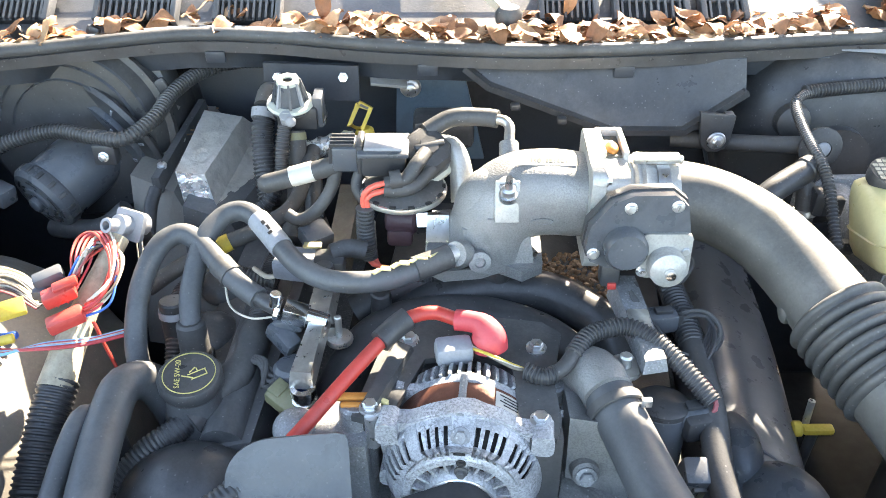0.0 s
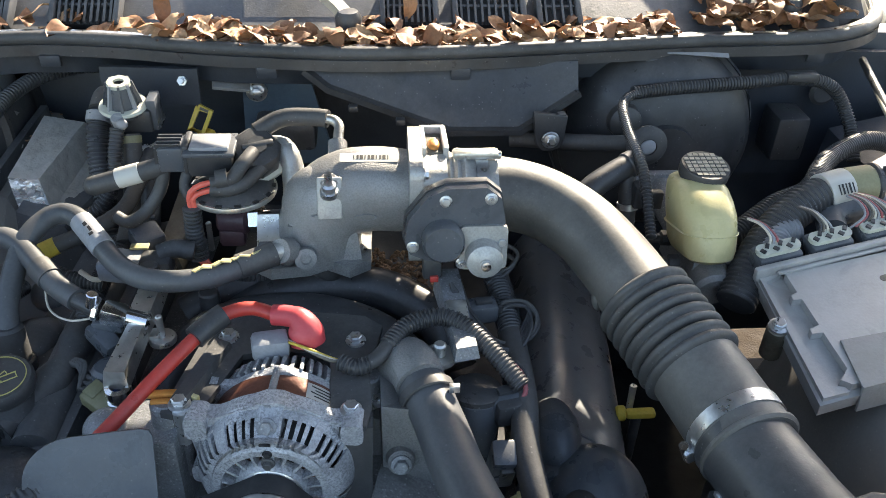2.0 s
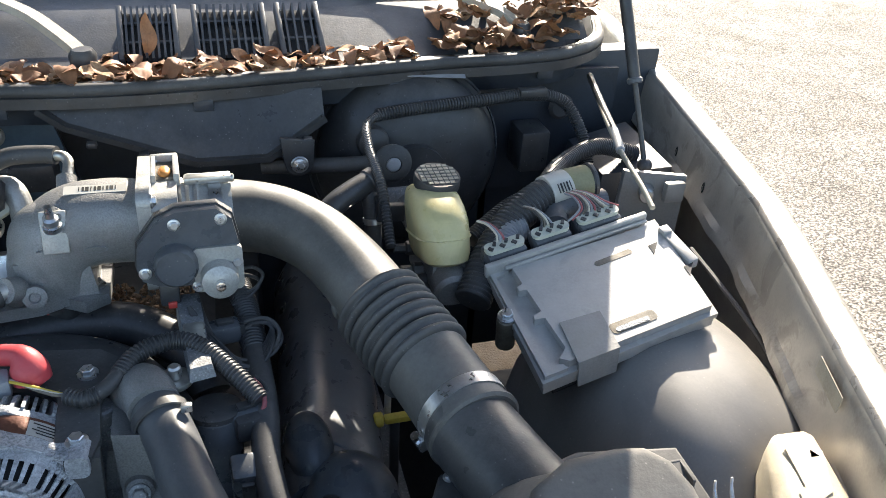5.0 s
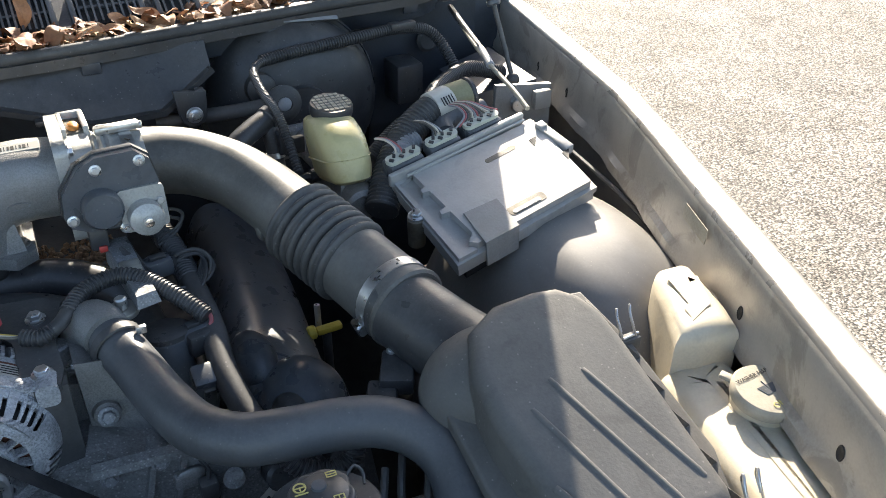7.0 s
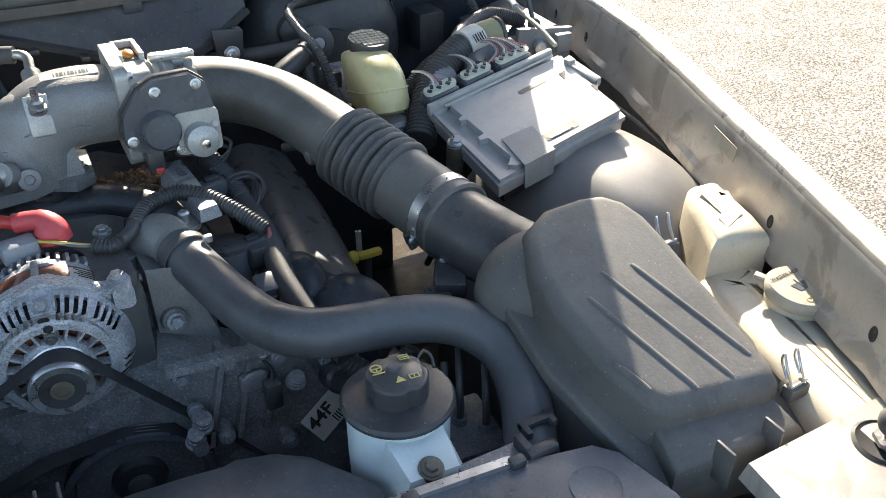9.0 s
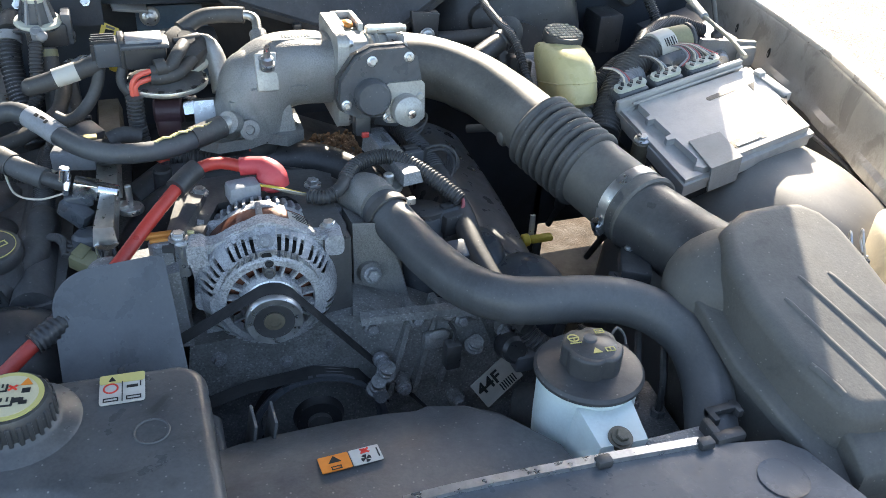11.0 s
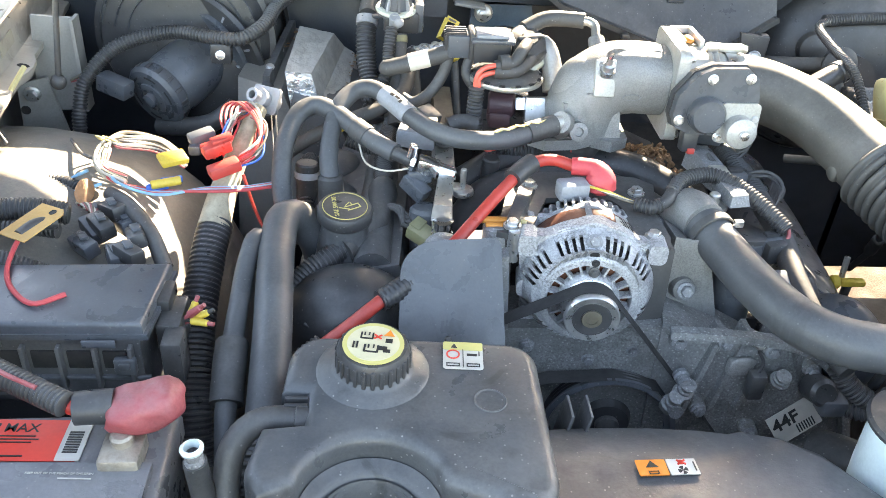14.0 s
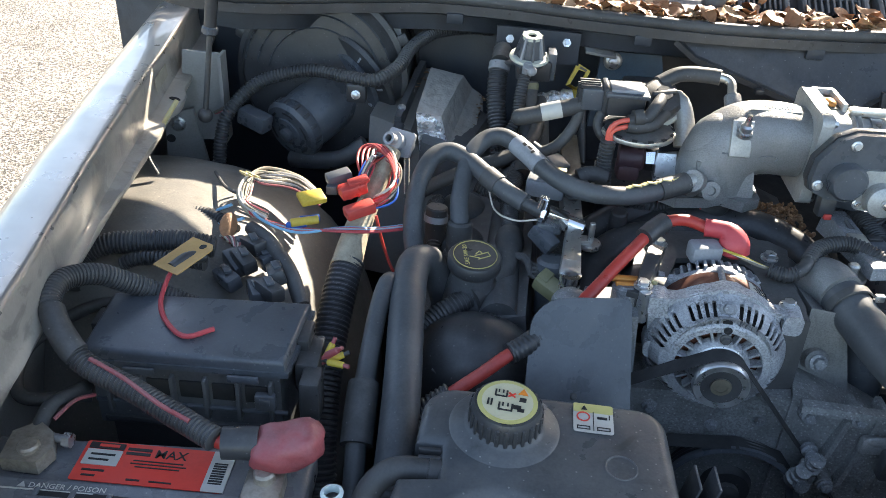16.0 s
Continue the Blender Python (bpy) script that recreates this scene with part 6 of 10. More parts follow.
part("face_pocket", B_rod(ap(-0.002, 0.0585, Z0 - 0.003), ap(-0.002, 0.0565, Z0 + 0.0005), 0.005, seg=14), SHADOWY, alt)
part("lower_screw", B_bolt(ap(0.0, 0.0375, Z0 + 0.0018), FRONT, 0.0042, 0.006), STEELBLACK, alt)
part("upper_screw", B_bolt(ap(0.0, 0.0485, Z0 + 0.0018), FRONT, 0.003, 0.003), SHADOWY, alt)
pul = part("pulley", B_lathe([(0.0, -0.004), (0.012, -0.004), (0.013, 0.0), (0.019, 0.0), (0.02, 0.004), (0.0275, 0.005), (0.029, 0.003), (0.029, -0.002), (0.026, -0.004), (0.026, -0.024), (0.029, -0.026), (0.029, -0.03)], 44, altm), STEEL, alt, "bright steel belt pulley")
part("pulley_bore", B_lathe([(0.0, 0.003), (0.0105, 0.003), (0.0105, 0.0046), (0.0065, 0.0048), (0.0065, 0.0036), (0, 0.0036)], 28, altm), BROWNTRIM, pul, "rusty hub nut")
part("pulley_seal", B_lathe([(0.0105, 0.0012), (0.0105, 0.0022), (0.0205, 0.0045), (0.021, 0.0012)], 36, altm), PLASTIC, pul)
part("lower_bracket", B_hull8([(-0.06, -0.13, -0.1), (0.09, -0.12, -0.1), (0.085, -0.05, -0.1), (-0.062, -0.05, -0.1)], [(-0.055, -0.12, -0.06), (0.085, -0.11, -0.06), (0.07, -0.055, -0.06), (-0.055, -0.055, -0.06)], 0.008), CAST_DULL, alt, m=altm)
part("cast_arm", B_tube([ap(-0.055, -0.1, -0.05), ap(-0.03, -0.078, -0.048), ap(0.01, -0.07, -0.046), ap(0.05, -0.075, -0.046), ap(0.085, -0.096, -0.05)], lambda u: 0.0075 + 0.003 * abs(u - 0.5), 12, 0.006), CAST_DULL, alt, "curved cast arm")
part("inner_arm", B_tube([ap(-0.03, -0.115, -0.05), ap(0.0, -0.095, -0.046), ap(0.04, -0.093, -0.046), ap(0.07, -0.12, -0.05)], 0.006, 12, 0.006), CAST_DULL, alt)
for x, y in ((-0.058, -0.07), (0.012, -0.083), (0.06, -0.066), (0.078, -0.11), (-0.02, -0.108)):
    part("boss", B_lathe([(0.0, -0.032), (0.009, -0.032), (0.0105, -0.036), (0.012, -0.06)], 18, altm @ Matrix.Translation((x, y, 0))), CAST_DULL, alt)
    part("boss_bolt", B_bolt(ap(x, y, -0.032), FRONT, 0.0055, 0.007), CAST_DULL, alt)
part("loose_spigot", B_rod((0.108, 0.618, 0.838), (0.132, 0.572, 0.829), 0.0085, seg=18, bevel=0.0015), NICKEL, alt, "short bright pipe end")
part("spigot_bore", B_rod((0.1317, 0.5726, 0.8291), (0.1322, 0.5716, 0.8289), 0.0055, seg=14), SHADOWY, alt)

brk = thing("alternator_bracket", (0.03, 0.62, 0.965), "black painted steel bracket arching over the alternator", "bracket")
OUT = [(-0.083, 0.555), (-0.052, 0.545), (-0.018, 0.628), (0.005, 0.632), (0.058, 0.626), (0.066, 0.612), (0.068, 0.54), (0.1, 0.528), (0.106, 0.55), (0.104, 0.6), (0.118, 0.665), (0.1, 0.682), (0.03, 0.693), (-0.03, 0.688), (-0.055, 0.668)]
part("plate", B_prism(OUT, 0.957, 0.964, 0.002), STEELBLACK, brk)
part("left_web", B_hull8([(-0.08, 0.555, 0.94), (-0.055, 0.55, 0.94), (-0.02, 0.64, 0.94), (-0.05, 0.66, 0.94)], [(-0.073, 0.56, 0.976), (-0.061, 0.557, 0.976), (-0.031, 0.64, 0.97), (-0.046, 0.648, 0.97)], 0.004), STEELBLACK, brk)
part("right_leg", B_hull8([(0.078, 0.515, 0.86), (0.104, 0.515, 0.86), (0.104, 0.53, 0.86), (0.078, 0.53, 0.86)], [(0.076, 0.53, 0.96), (0.106, 0.53, 0.96), (0.106, 0.545, 0.96), (0.076, 0.545, 0.96)], 0.004), STEELBLACK, brk)
bolts(brk, [(-0.034, 0.654, 0.964), (0.091, 0.643, 0.964), (0.087, 0.549, 0.964), (-0.066, 0.56, 0.968)], r=0.007, h=0.008)
part("left_stud", B_rod((-0.064, 0.552, 0.93), (-0.064, 0.552, 0.968), 0.007, seg=14), STEEL, brk)
clip = thing("wire_clip", (-0.075, 0.575, 0.965), "orange and cream plastic wire clip on the bracket", "clip")
part("body", join(B_box((-0.082, 0.577, 0.965), (0.034, 0.008, 0.006), 0.002), B_box((-0.08, 0.568, 0.964), (0.028, 0.006, 0.005), 0.002)), ORANGE, clip)
part("prongs", join(B_box((-0.06, 0.581, 0.968), (0.018, 0.005, 0.006), 0.001, Matrix.Rotation(0.5, 4, "Z")), B_box((-0.058, 0.57, 0.968), (0.018, 0.005, 0.006), 0.001, Matrix.Rotation(-0.5, 4, "Z"))), RESERVOIR, clip)

plugr = thing("regulator_plug", (0.03, 0.63, 0.965), "grey regulator plug with yellow and white wires", "connector")
part("body", B_box((0.01, 0.625, 0.978), (0.036, 0.024, 0.022), 0.005, Matrix.Rotation(0.15, 4, "Z")), GREYPLUG, plugr)
for k, c in enumerate((YELLOW, WHITEWIRE, BROWNTRIM)):
    wire("lead", [(0.024, 0.622 + 0.003 * k, 0.985), (0.045, 0.612, 0.984 - 0.001 * k), (0.066, 0.603 - 0.002 * k, 0.98), (0.078, 0.6, 0.977)], 0.0015, c, plugr)
altloom = thing("alternator_loom", (0.18, 0.63, 0.98), "thin black corrugated loom arching from alternator to coil pack", "wiring loom")
part("conduit", B_ribbed([(0.076, 0.6, 0.976), (0.092, 0.592, 0.976), (0.105, 0.594, 0.978)], 0.0085, 0.004, 0.0013), PLASTIC, altloom)
part("taped_run", B_tube([(0.1, 0.594, 0.977), (0.112, 0.6, 0.98), (0.126, 0.62, 0.983)], 0.0075, 12, 0.006), RUBBER, altloom)
part("conduit_over", B_ribbed([(0.122, 0.614, 0.982), (0.138, 0.635, 0.986), (0.158, 0.645, 0.988), (0.18, 0.647, 0.988), (0.202, 0.632, 0.985), (0.225, 0.605, 0.975), (0.248, 0.575, 0.96)], 0.0095, 0.0042, 0.0014), PLASTIC, altloom)
part("trunk", B_tube([(0.245, 0.8, 0.95), (0.25, 0.72, 0.95), (0.252, 0.65, 0.948), (0.252, 0.58, 0.94), (0.247, 0.52, 0.925), (0.255, 0.465, 0.905), (0.272, 0.42, 0.89)], 0.0135, 16, 0.008), RUBBER, altloom, "thick taped trunk")
part("trunk_ribbed", B_ribbed([(0.245, 0.8, 0.95), (0.25, 0.73, 0.951), (0.252, 0.66, 0.949)], 0.0145, 0.005, 0.0016), PLASTIC, altloom)
for k in range(5):
    a = k * 0.9
    wire("stray_wire", [(0.19, 0.7, 0.99), (0.2 + 0.004 * k, 0.66, 0.97), (0.225 + 0.004 * k, 0.635, 0.955 + 0.004 * math.sin(a)), (0.252, 0.63 + 0.004 * k, 0.955), (0.27, 0.655 + 0.005 * k, 0.965), (0.268, 0.685, 0.968), (0.245, 0.695, 0.965)], 0.002, PLASTIC, altloom)
wire("red_stray", [(0.213, 0.688, 0.965), (0.228, 0.692, 0.968), (0.24, 0.695, 0.966)], 0.0022, RED, altloom)

redc = thing("red_power_cable", (0.02, 0.64, 0.99), "thick red battery cable with a soft red terminal boot", "cable")
part("terminal_boot", B_tube([(0.012, 0.651, 0.994), (0.024, 0.648, 0.995), (0.036, 0.643, 0.995), (0.043, 0.636, 0.988), (0.045, 0.632, 0.975)], lambda u: 0.0105 + 0.007 * min(1, max(0, (u - 0.4) / 0.4)), 20, 0.004), REDCAP, redc, angle=70)
part("boot_dome", B_sphere((0.044, 0.634, 0.984), (0.0175, 0.0175, 0.0165), 24, 14), REDCAP, redc)
part("upper_run", B_tube([(0.016, 0.65, 0.994), (-0.008, 0.657, 0.998), (-0.03, 0.65, 0.999), (-0.046, 0.639, 0.995), (-0.085, 0.595, 0.978), (-0.125, 0.548, 0.957), (-0.158, 0.512, 0.94), (-0.185, 0.49, 0.925)], 0.007, 16, 0.008), RED, redc)
part("sleeve", B_tube([(-0.034, 0.648, 0.999), (-0.046, 0.639, 0.995), (-0.06, 0.624, 0.99)], 0.0115, 16, 0.004), PLASTIC, redc, "black tape sleeve")
part("lower_run", B_tube([(-0.18, 0.497, 0.932), (-0.205, 0.478, 0.928), (-0.235, 0.462, 0.91), (-0.262, 0.45, 0.893), (-0.3, 0.435, 0.865)], 0.007, 16, 0.008), RED, redc)
part("lower_sleeve", B_ribbed([(-0.178, 0.5, 0.935), (-0.192, 0.487, 0.932), (-0.206, 0.478, 0.928)], 0.0115, 0.005, 0.001), PLASTIC, redc)
part("lower_conduit", B_ribbed([(-0.262, 0.452, 0.893), (-0.285, 0.442, 0.878), (-0.32, 0.43, 0.84)], 0.012, 0.005, 0.0015), PLASTIC, redc)

# ---- engine front ----
tim = thing("timing_cover", (0.12, 0.52, 0.75), "grimy grey cast timing cover on the engine front", "timing cover")
part("centre", B_hull8([(-0.12, 0.5, 0.5), (0.22, 0.47, 0.5), (0.24, 0.58, 0.5), (-0.1, 0.6, 0.5)], [(-0.07, 0.52, 0.86), (0.12, 0.5, 0.88), (0.13, 0.58, 0.88), (-0.06, 0.6, 0.86)], 0.01), CAST_DARK, tim)
part("right_lobe", B_hull8([(0.1, 0.475, 0.6), (0.34, 0.445, 0.62), (0.36, 0.56, 0.62), (0.12, 0.58, 0.6)], [(0.1, 0.5, 0.885), (0.235, 0.478, 0.878), (0.31, 0.5, 0.82), (0.12, 0.58, 0.885)], 0.014, 3), CAST_DARK, tim)
for k in range(3):
    part("stiffening_rib", B_hull8([(0.13 + 0.03 * k, 0.468, 0.78), (0.136 + 0.03 * k, 0.468, 0.78), (0.136 + 0.03 * k, 0.5, 0.78), (0.13 + 0.03 * k, 0.5, 0.78)], [(0.16 + 0.03 * k, 0.485, 0.885), (0.166 + 0.03 * k, 0.485, 0.885), (0.166 + 0.03 * k, 0.51, 0.885), (0.16 + 0.03 * k, 0.51, 0.885)], 0.001), CAST_DARK, tim)
for p in ((0.125, 0.48, 0.83), (0.12, 0.475, 0.795)):
    part("stud", B_lathe([(0.009, 0), (0.009, 0.006), (0.006, 0.007), (0.006, 0.014), (0.008, 0.015), (0.008, 0.022), (0, 0.022)], 14, axis_matrix(p, (0, -1, 0.1))), CAST_DULL, tim)
lm = face_frame((0.262, 0.4605, 0.779), (0.8, -0.05, 0.58), (0.02, -1, 0.35))
part("paper_label", B_sticker(0.056, 0.038, 0.001, 0.0012, lm), PRINT_WHITE, tim, "white paper label with a barcode")
lettering("44F", 0.022, PRINT_BLACK, tim, lm @ Matrix.Translation((-0.025, -0.002, 0.0014)), bold=0.025)
bars([(0.0 + 0.0032 * k, -0.011, 0.0016, 0.011) for k in range(7)], PRINT_BLACK, tim, lm @ Matrix.Translation((0, 0, 0.0013)), "barcode")
for p in ((0.118, 0.488, 0.868), (0.165, 0.478, 0.877), (0.215, 0.47, 0.872), (0.27, 0.474, 0.842), (0.305, 0.475, 0.81), (0.15, 0.466, 0.79), (0.215, 0.458, 0.76), (0.3, 0.452, 0.745)):
    part("cover_boss", B_rod(Vector(p) + Vector((0, 0.02, 0)), p, 0.011, 0.0095, 16, 0.002), CAST_DARK, tim)
    part("cover_bolt", B_bolt(p, (0, -1, 0.15), 0.006, 0.007), CAST_DULL, tim)
for p, h in (((0.118, 0.472, 0.79), 0.03), ((0.128, 0.47, 0.812), 0.024), ((0.228, 0.462, 0.836), 0.016)):
    part("stacked_stud", B_lathe([(0.011, 0), (0.011, h * 0.3), (0.008, h * 0.34), (0.009, h * 0.6), (0.007, h * 0.65), (0.0085, h), (0, h)], 16, axis_matrix(p, (0, -0.5, 1))), CAST_DARK, tim)
part("cover_flange", B_sweep([(0.105, 0.487, 0.884), (0.17, 0.476, 0.888), (0.235, 0.47, 0.882), (0.285, 0.474, 0.85), (0.32, 0.478, 0.8), (0.335, 0.46, 0.74)], lambda s, t: [(-0.007, -0.005), (0.007, -0.005), (0.006, 0.004), (-0.006, 0.004)], 0.012), CAST_DARK, tim, "raised cover flange")
part("pale_sealant", B_sphere((0.19, 0.474, 0.852), (0.014, 0.004, 0.008), 16, 8), CAST, tim)
csen = thing("cam_sensor", (0.205, 0.47, 0.85), "small black sensor plug with pale fitting", "sensor")
part("fitting", B_rod((0.2, 0.49, 0.875), (0.2, 0.47, 0.883), 0.008, seg=12, bevel=0.002), NICKEL, csen)
part("bracket", B_box((0.188, 0.477, 0.845), (0.03, 0.012, 0.022), 0.005), CAST, csen)
part("plug", B_box((0.203, 0.462, 0.832), (0.018, 0.016, 0.034), 0.003), PLASTIC, csen)
wire("lead", [(0.203, 0.463, 0.847), (0.206, 0.465, 0.86), (0.2, 0.47, 0.872)], 0.002, PLASTIC, csen)
sen2 = thing("crank_sensor", (0.27, 0.455, 0.815), "black sensor plug with corrugated lead above the label", "sensor")
part("body", B_rod((0.272, 0.47, 0.825), (0.272, 0.44, 0.838), 0.016, seg=18, bevel=0.004), PLASTIC, sen2)
part("plug", B_box((0.285, 0.445, 0.82), (0.03, 0.025, 0.022), 0.005), PLASTIC_GREY, sen2)
part("lead", B_ribbed([(0.295, 0.445, 0.815), (0.315, 0.43, 0.82), (0.33, 0.42, 0.838), (0.325, 0.42, 0.86)], 0.009, 0.0045, 0.0014), PLASTIC, sen2)
loop = single("sensor_loom", B_ribbed([(0.27, 0.44, 0.88), (0.285, 0.425, 0.862), (0.31, 0.415, 0.85), (0.335, 0.415, 0.855), (0.345, 0.42, 0.87)], 0.0115, 0.0045, 0.0015), PLASTIC, "black corrugated loom under the coolant hose", "wiring conduit")
single("lower_radiator_hose", B_tube([(0.3, 0.46, 0.73), (0.33, 0.42, 0.745), (0.37, 0.36, 0.74), (0.4, 0.3, 0.7)], 0.028, 20, 0.012), RUBBER, "fat black lower radiator hose deep in the bay", "hose")

crank = thing("fan_pulley", (0.056, 0.493, 0.75), "black dished belt pulley below the alternator", "pulley")
km = Matrix.Translation((0.058, 0.486, 0.745)) @ Matrix((EX, Vector((0, 0, 1)), FRONT)).transposed().to_4x4()
part("rim", B_lathe([(0.066, -0.03), (0.076, -0.03), (0.076, -0.024), (0.073, -0.022), (0.073, 0.002), (0.077, 0.004), (0.077, 0.008), (0.071, 0.009), (0.068, 0.004), (0.064, -0.014)], 56, km), PLASTIC_GREY, crank)
for z in (-0.018, -0.013, -0.008, -0.003):
    part("belt_groove", B_lathe([(0.0731, z - 0.0015), (0.075, z), (0.0731, z + 0.0015)], 56, km), PLASTIC, crank)
part("dish", B_lathe([(0.066, -0.01), (0.058, -0.018), (0.04, -0.02), (0.03, -0.014), (0.026, -0.004), (0.012, -0.002), (0, -0.002)], 48, km), PLASTIC, crank)
part("hub", B_lathe([(0.014, -0.01), (0.014, 0.004), (0.009, 0.006), (0, 0.006)], 24, km), STEELBLACK, crank)
belt = thing("drive_belt", (0.01, 0.49, 0.9), "black ribbed drive belt over the alternator pulley", "belt")
def beltrun(pts):
    rows = []
    for p in pts:
        p = Vector(p)
        rows.append([altm @ (p + Vector((0, 0, -0.0035))), altm @ (p + Vector((0, 0, -0.0235)))])
    return B_thick(B_skin(rows), 0.0035)
arc = [(0.0285 * math.cos(radians(a)), 0.0285 * math.sin(radians(a)), 0) for a in range(118, 24, -8)]
part("loop", beltrun([(-0.2, -0.075, 0), (-0.1, -0.028, 0)] + arc + [(0.09, -0.065, 0), (0.2, -0.2, 0), (0.25, -0.26, 0)]), BELT, belt, angle=70)
part("lower_run", beltrun([(-0.12, -0.13, 0), (-0.03, -0.098, 0), (0.04, -0.088, 0), (0.09, -0.1, 0), (0.122, -0.14, 0)]), BELT, belt, angle=70)

ten = thing("tensioner_casting", (-0.09, 0.56, 0.93), "rough grey cast bracket with a round boss", "casting")
part("arm", B_hull8([(-0.135, 0.53, 0.86), (-0.065, 0.52, 0.86), (-0.06, 0.6, 0.86), (-0.125, 0.61, 0.86)], [(-0.13, 0.545, 0.935), (-0.07, 0.535, 0.945), (-0.068, 0.59, 0.945), (-0.12, 0.6, 0.935)], 0.012, 3), CAST_DULL, ten)
part("boss", B_rod((-0.078, 0.56, 0.88), (-0.08, 0.572, 0.963), 0.018, 0.016, 24, 0.003), CAST_DULL, ten)
part("ear", B_sphere((-0.138, 0.57, 0.93), (0.022, 0.022, 0.018), 20, 12), CAST_DULL, ten)
part("foot", B_box((-0.145, 0.555, 0.9), (0.05, 0.05, 0.03), 0.01), CAST_DULL, ten)
sh = thing("splash_shield", (-0.137, 0.49, 0.93), "smooth black sheet splash shield with a rounded corner", "shield")
P_TL, P_TR, P_BR, P_BL = Vector((-0.188, 0.51, 0.978)), Vector((-0.083, 0.528, 0.974)), Vector((-0.088, 0.462, 0.872)), Vector((-0.192, 0.452, 0.88))
shm = face_frame(P_TR, P_TR - P_TL, (P_BL - P_BR).cross(P_TR - P_BR) * -1)
shm = shm if (shm.to_3x3() @ Vector((0, 0, 1))).y < 0 else face_frame(P_TR, P_TR - P_TL, (P_BL - P_BR).cross(P_TR - P_BR))
W, H = (P_TR - P_TL).length, (P_TR - P_BR).length
poly = [(0, -H), (0, -0.008), (-0.003, -0.002), (-0.01, 0)] + [(-W + 0.04 - 0.04 * math.sin(radians(a)), -0.035 + 0.035 * math.cos(radians(a))) for a in range(0, 91, 10)] + [(-W - 0.006, -H)]
part("plate", B_prism(poly, -0.002, 0.002, 0.0012, m=shm), PLASTIC_GREY, sh)
part("rivet", B_lathe([(0.004, 0.002), (0.003, 0.004), (0, 0.0045)], 12, shm @ Matrix.Translation((-0.06, -H + 0.02, 0))), STEELBLACK, sh)
part("back_rib", B_box(None, (0.006, H * 0.9, 0.02), 0.001, shm @ Matrix.Translation((-0.03, -H / 2, -0.012))), PLASTIC, sh)

therm = thing("thermostat_housing", (0.14, 0.59, 0.93), "corroded pale cast water outlet with a hose collar", "water outlet")
part("neck", B_tube([(0.132, 0.625, 0.9), (0.134, 0.625, 0.935), (0.139, 0.615, 0.958), (0.146, 0.6, 0.966), (0.152, 0.58, 0.965)], lambda u: 0.0285 - 0.004 * u, 26, 0.006), CAST, therm, angle=60)
# lumpy water outlet casting under the hose end
outlet = B_hull8([(0.118, 0.548, 0.868), (0.176, 0.54, 0.862), (0.182, 0.6, 0.862), (0.112, 0.61, 0.868)], [(0.114, 0.556, 0.962), (0.15, 0.55, 0.958), (0.172, 0.6, 0.93), (0.112, 0.61, 0.955)], 0.018, 4)
for v in outlet.verts:
    v.co += Vector((noise.noise(v.co * 40), noise.noise(v.co * 40 + Vector((5, 0, 0))), noise.noise(v.co * 40 + Vector((0, 5, 0))))) * 0.004
part("outlet_casting", outlet, CAST, therm, "pale lumpy outlet casting")
part("outlet_ear", B_rod((0.132, 0.56, 0.895), (0.132, 0.536, 0.903), 0.015, 0.013, 18, 0.003), CAST, therm)
part("outlet_bolt", B_bolt((0.132, 0.536, 0.903), (0, -1, 0.35), 0.007, 0.008), CAST_DULL, therm)
part("pipe_stub", B_rod((0.14, 0.53, 0.868), (0.162, 0.498, 0.858), 0.0065, seg=14, bevel=0.001), NICKEL, therm, "short bright pipe stub")
part("base", B_hull8([(0.095, 0.57, 0.86), (0.178, 0.555, 0.86), (0.185, 0.64, 0.86), (0.1, 0.65, 0.86)], [(0.105, 0.58, 0.92), (0.168, 0.57, 0.915), (0.172, 0.63, 0.92), (0.108, 0.64, 0.925)], 0.012, 3), CAST, therm)
part("side_boss", B_rod((0.103, 0.6, 0.86), (0.103, 0.605, 0.955), 0.0145, 0.013, 20, 0.002), CAST_DULL, therm)
part("front_pad", B_sphere((0.128, 0.57, 0.885), (0.014, 0.01, 0.014), 16, 10), CAST, therm)
bolts(therm, [(0.114, 0.59, 0.932), (0.165, 0.62, 0.92)], r=0.006, h=0.007)
part("lower_neck", B_rod((0.135, 0.575, 0.8), (0.135, 0.58, 0.865), 0.022, seg=20), CAST_DARK, therm)

HOSEP = [(0.146, 0.603, 0.963), (0.155, 0.578, 0.96), (0.168, 0.535, 0.952), (0.182, 0.475, 0.95), (0.2, 0.425, 0.95), (0.23, 0.397, 0.949), (0.268, 0.386, 0.948), (0.31, 0.378, 0.947), (0.348, 0.367, 0.943), (0.376, 0.345, 0.936), (0.39, 0.31, 0.926), (0.381, 0.265, 0.914), (0.362, 0.226, 0.902), (0.35, 0.2, 0.893)]
ch = thing("coolant_hose", (0.25, 0.4, 0.94), "fat grey-black S-shaped upper coolant hose", "hose")
part("hose", B_tube(HOSEP, 0.0238, 28, 0.01), HOSE, ch, angle=70)
hd = Vector(HOSEP[2]) - Vector(HOSEP[1])
part("clamp_collar", B_lathe([(0.0256, 0), (0.0275, 0.001), (0.0275, 0.01), (0.0256, 0.011)], 32, axis_matrix(Vector(HOSEP[1]) + hd * 0.1, hd)), RUBBER, ch)
part("clamp_tab", B_box((0.181, 0.558, 0.978), (0.01, 0.006, 0.008), 0.001), STEEL, ch)
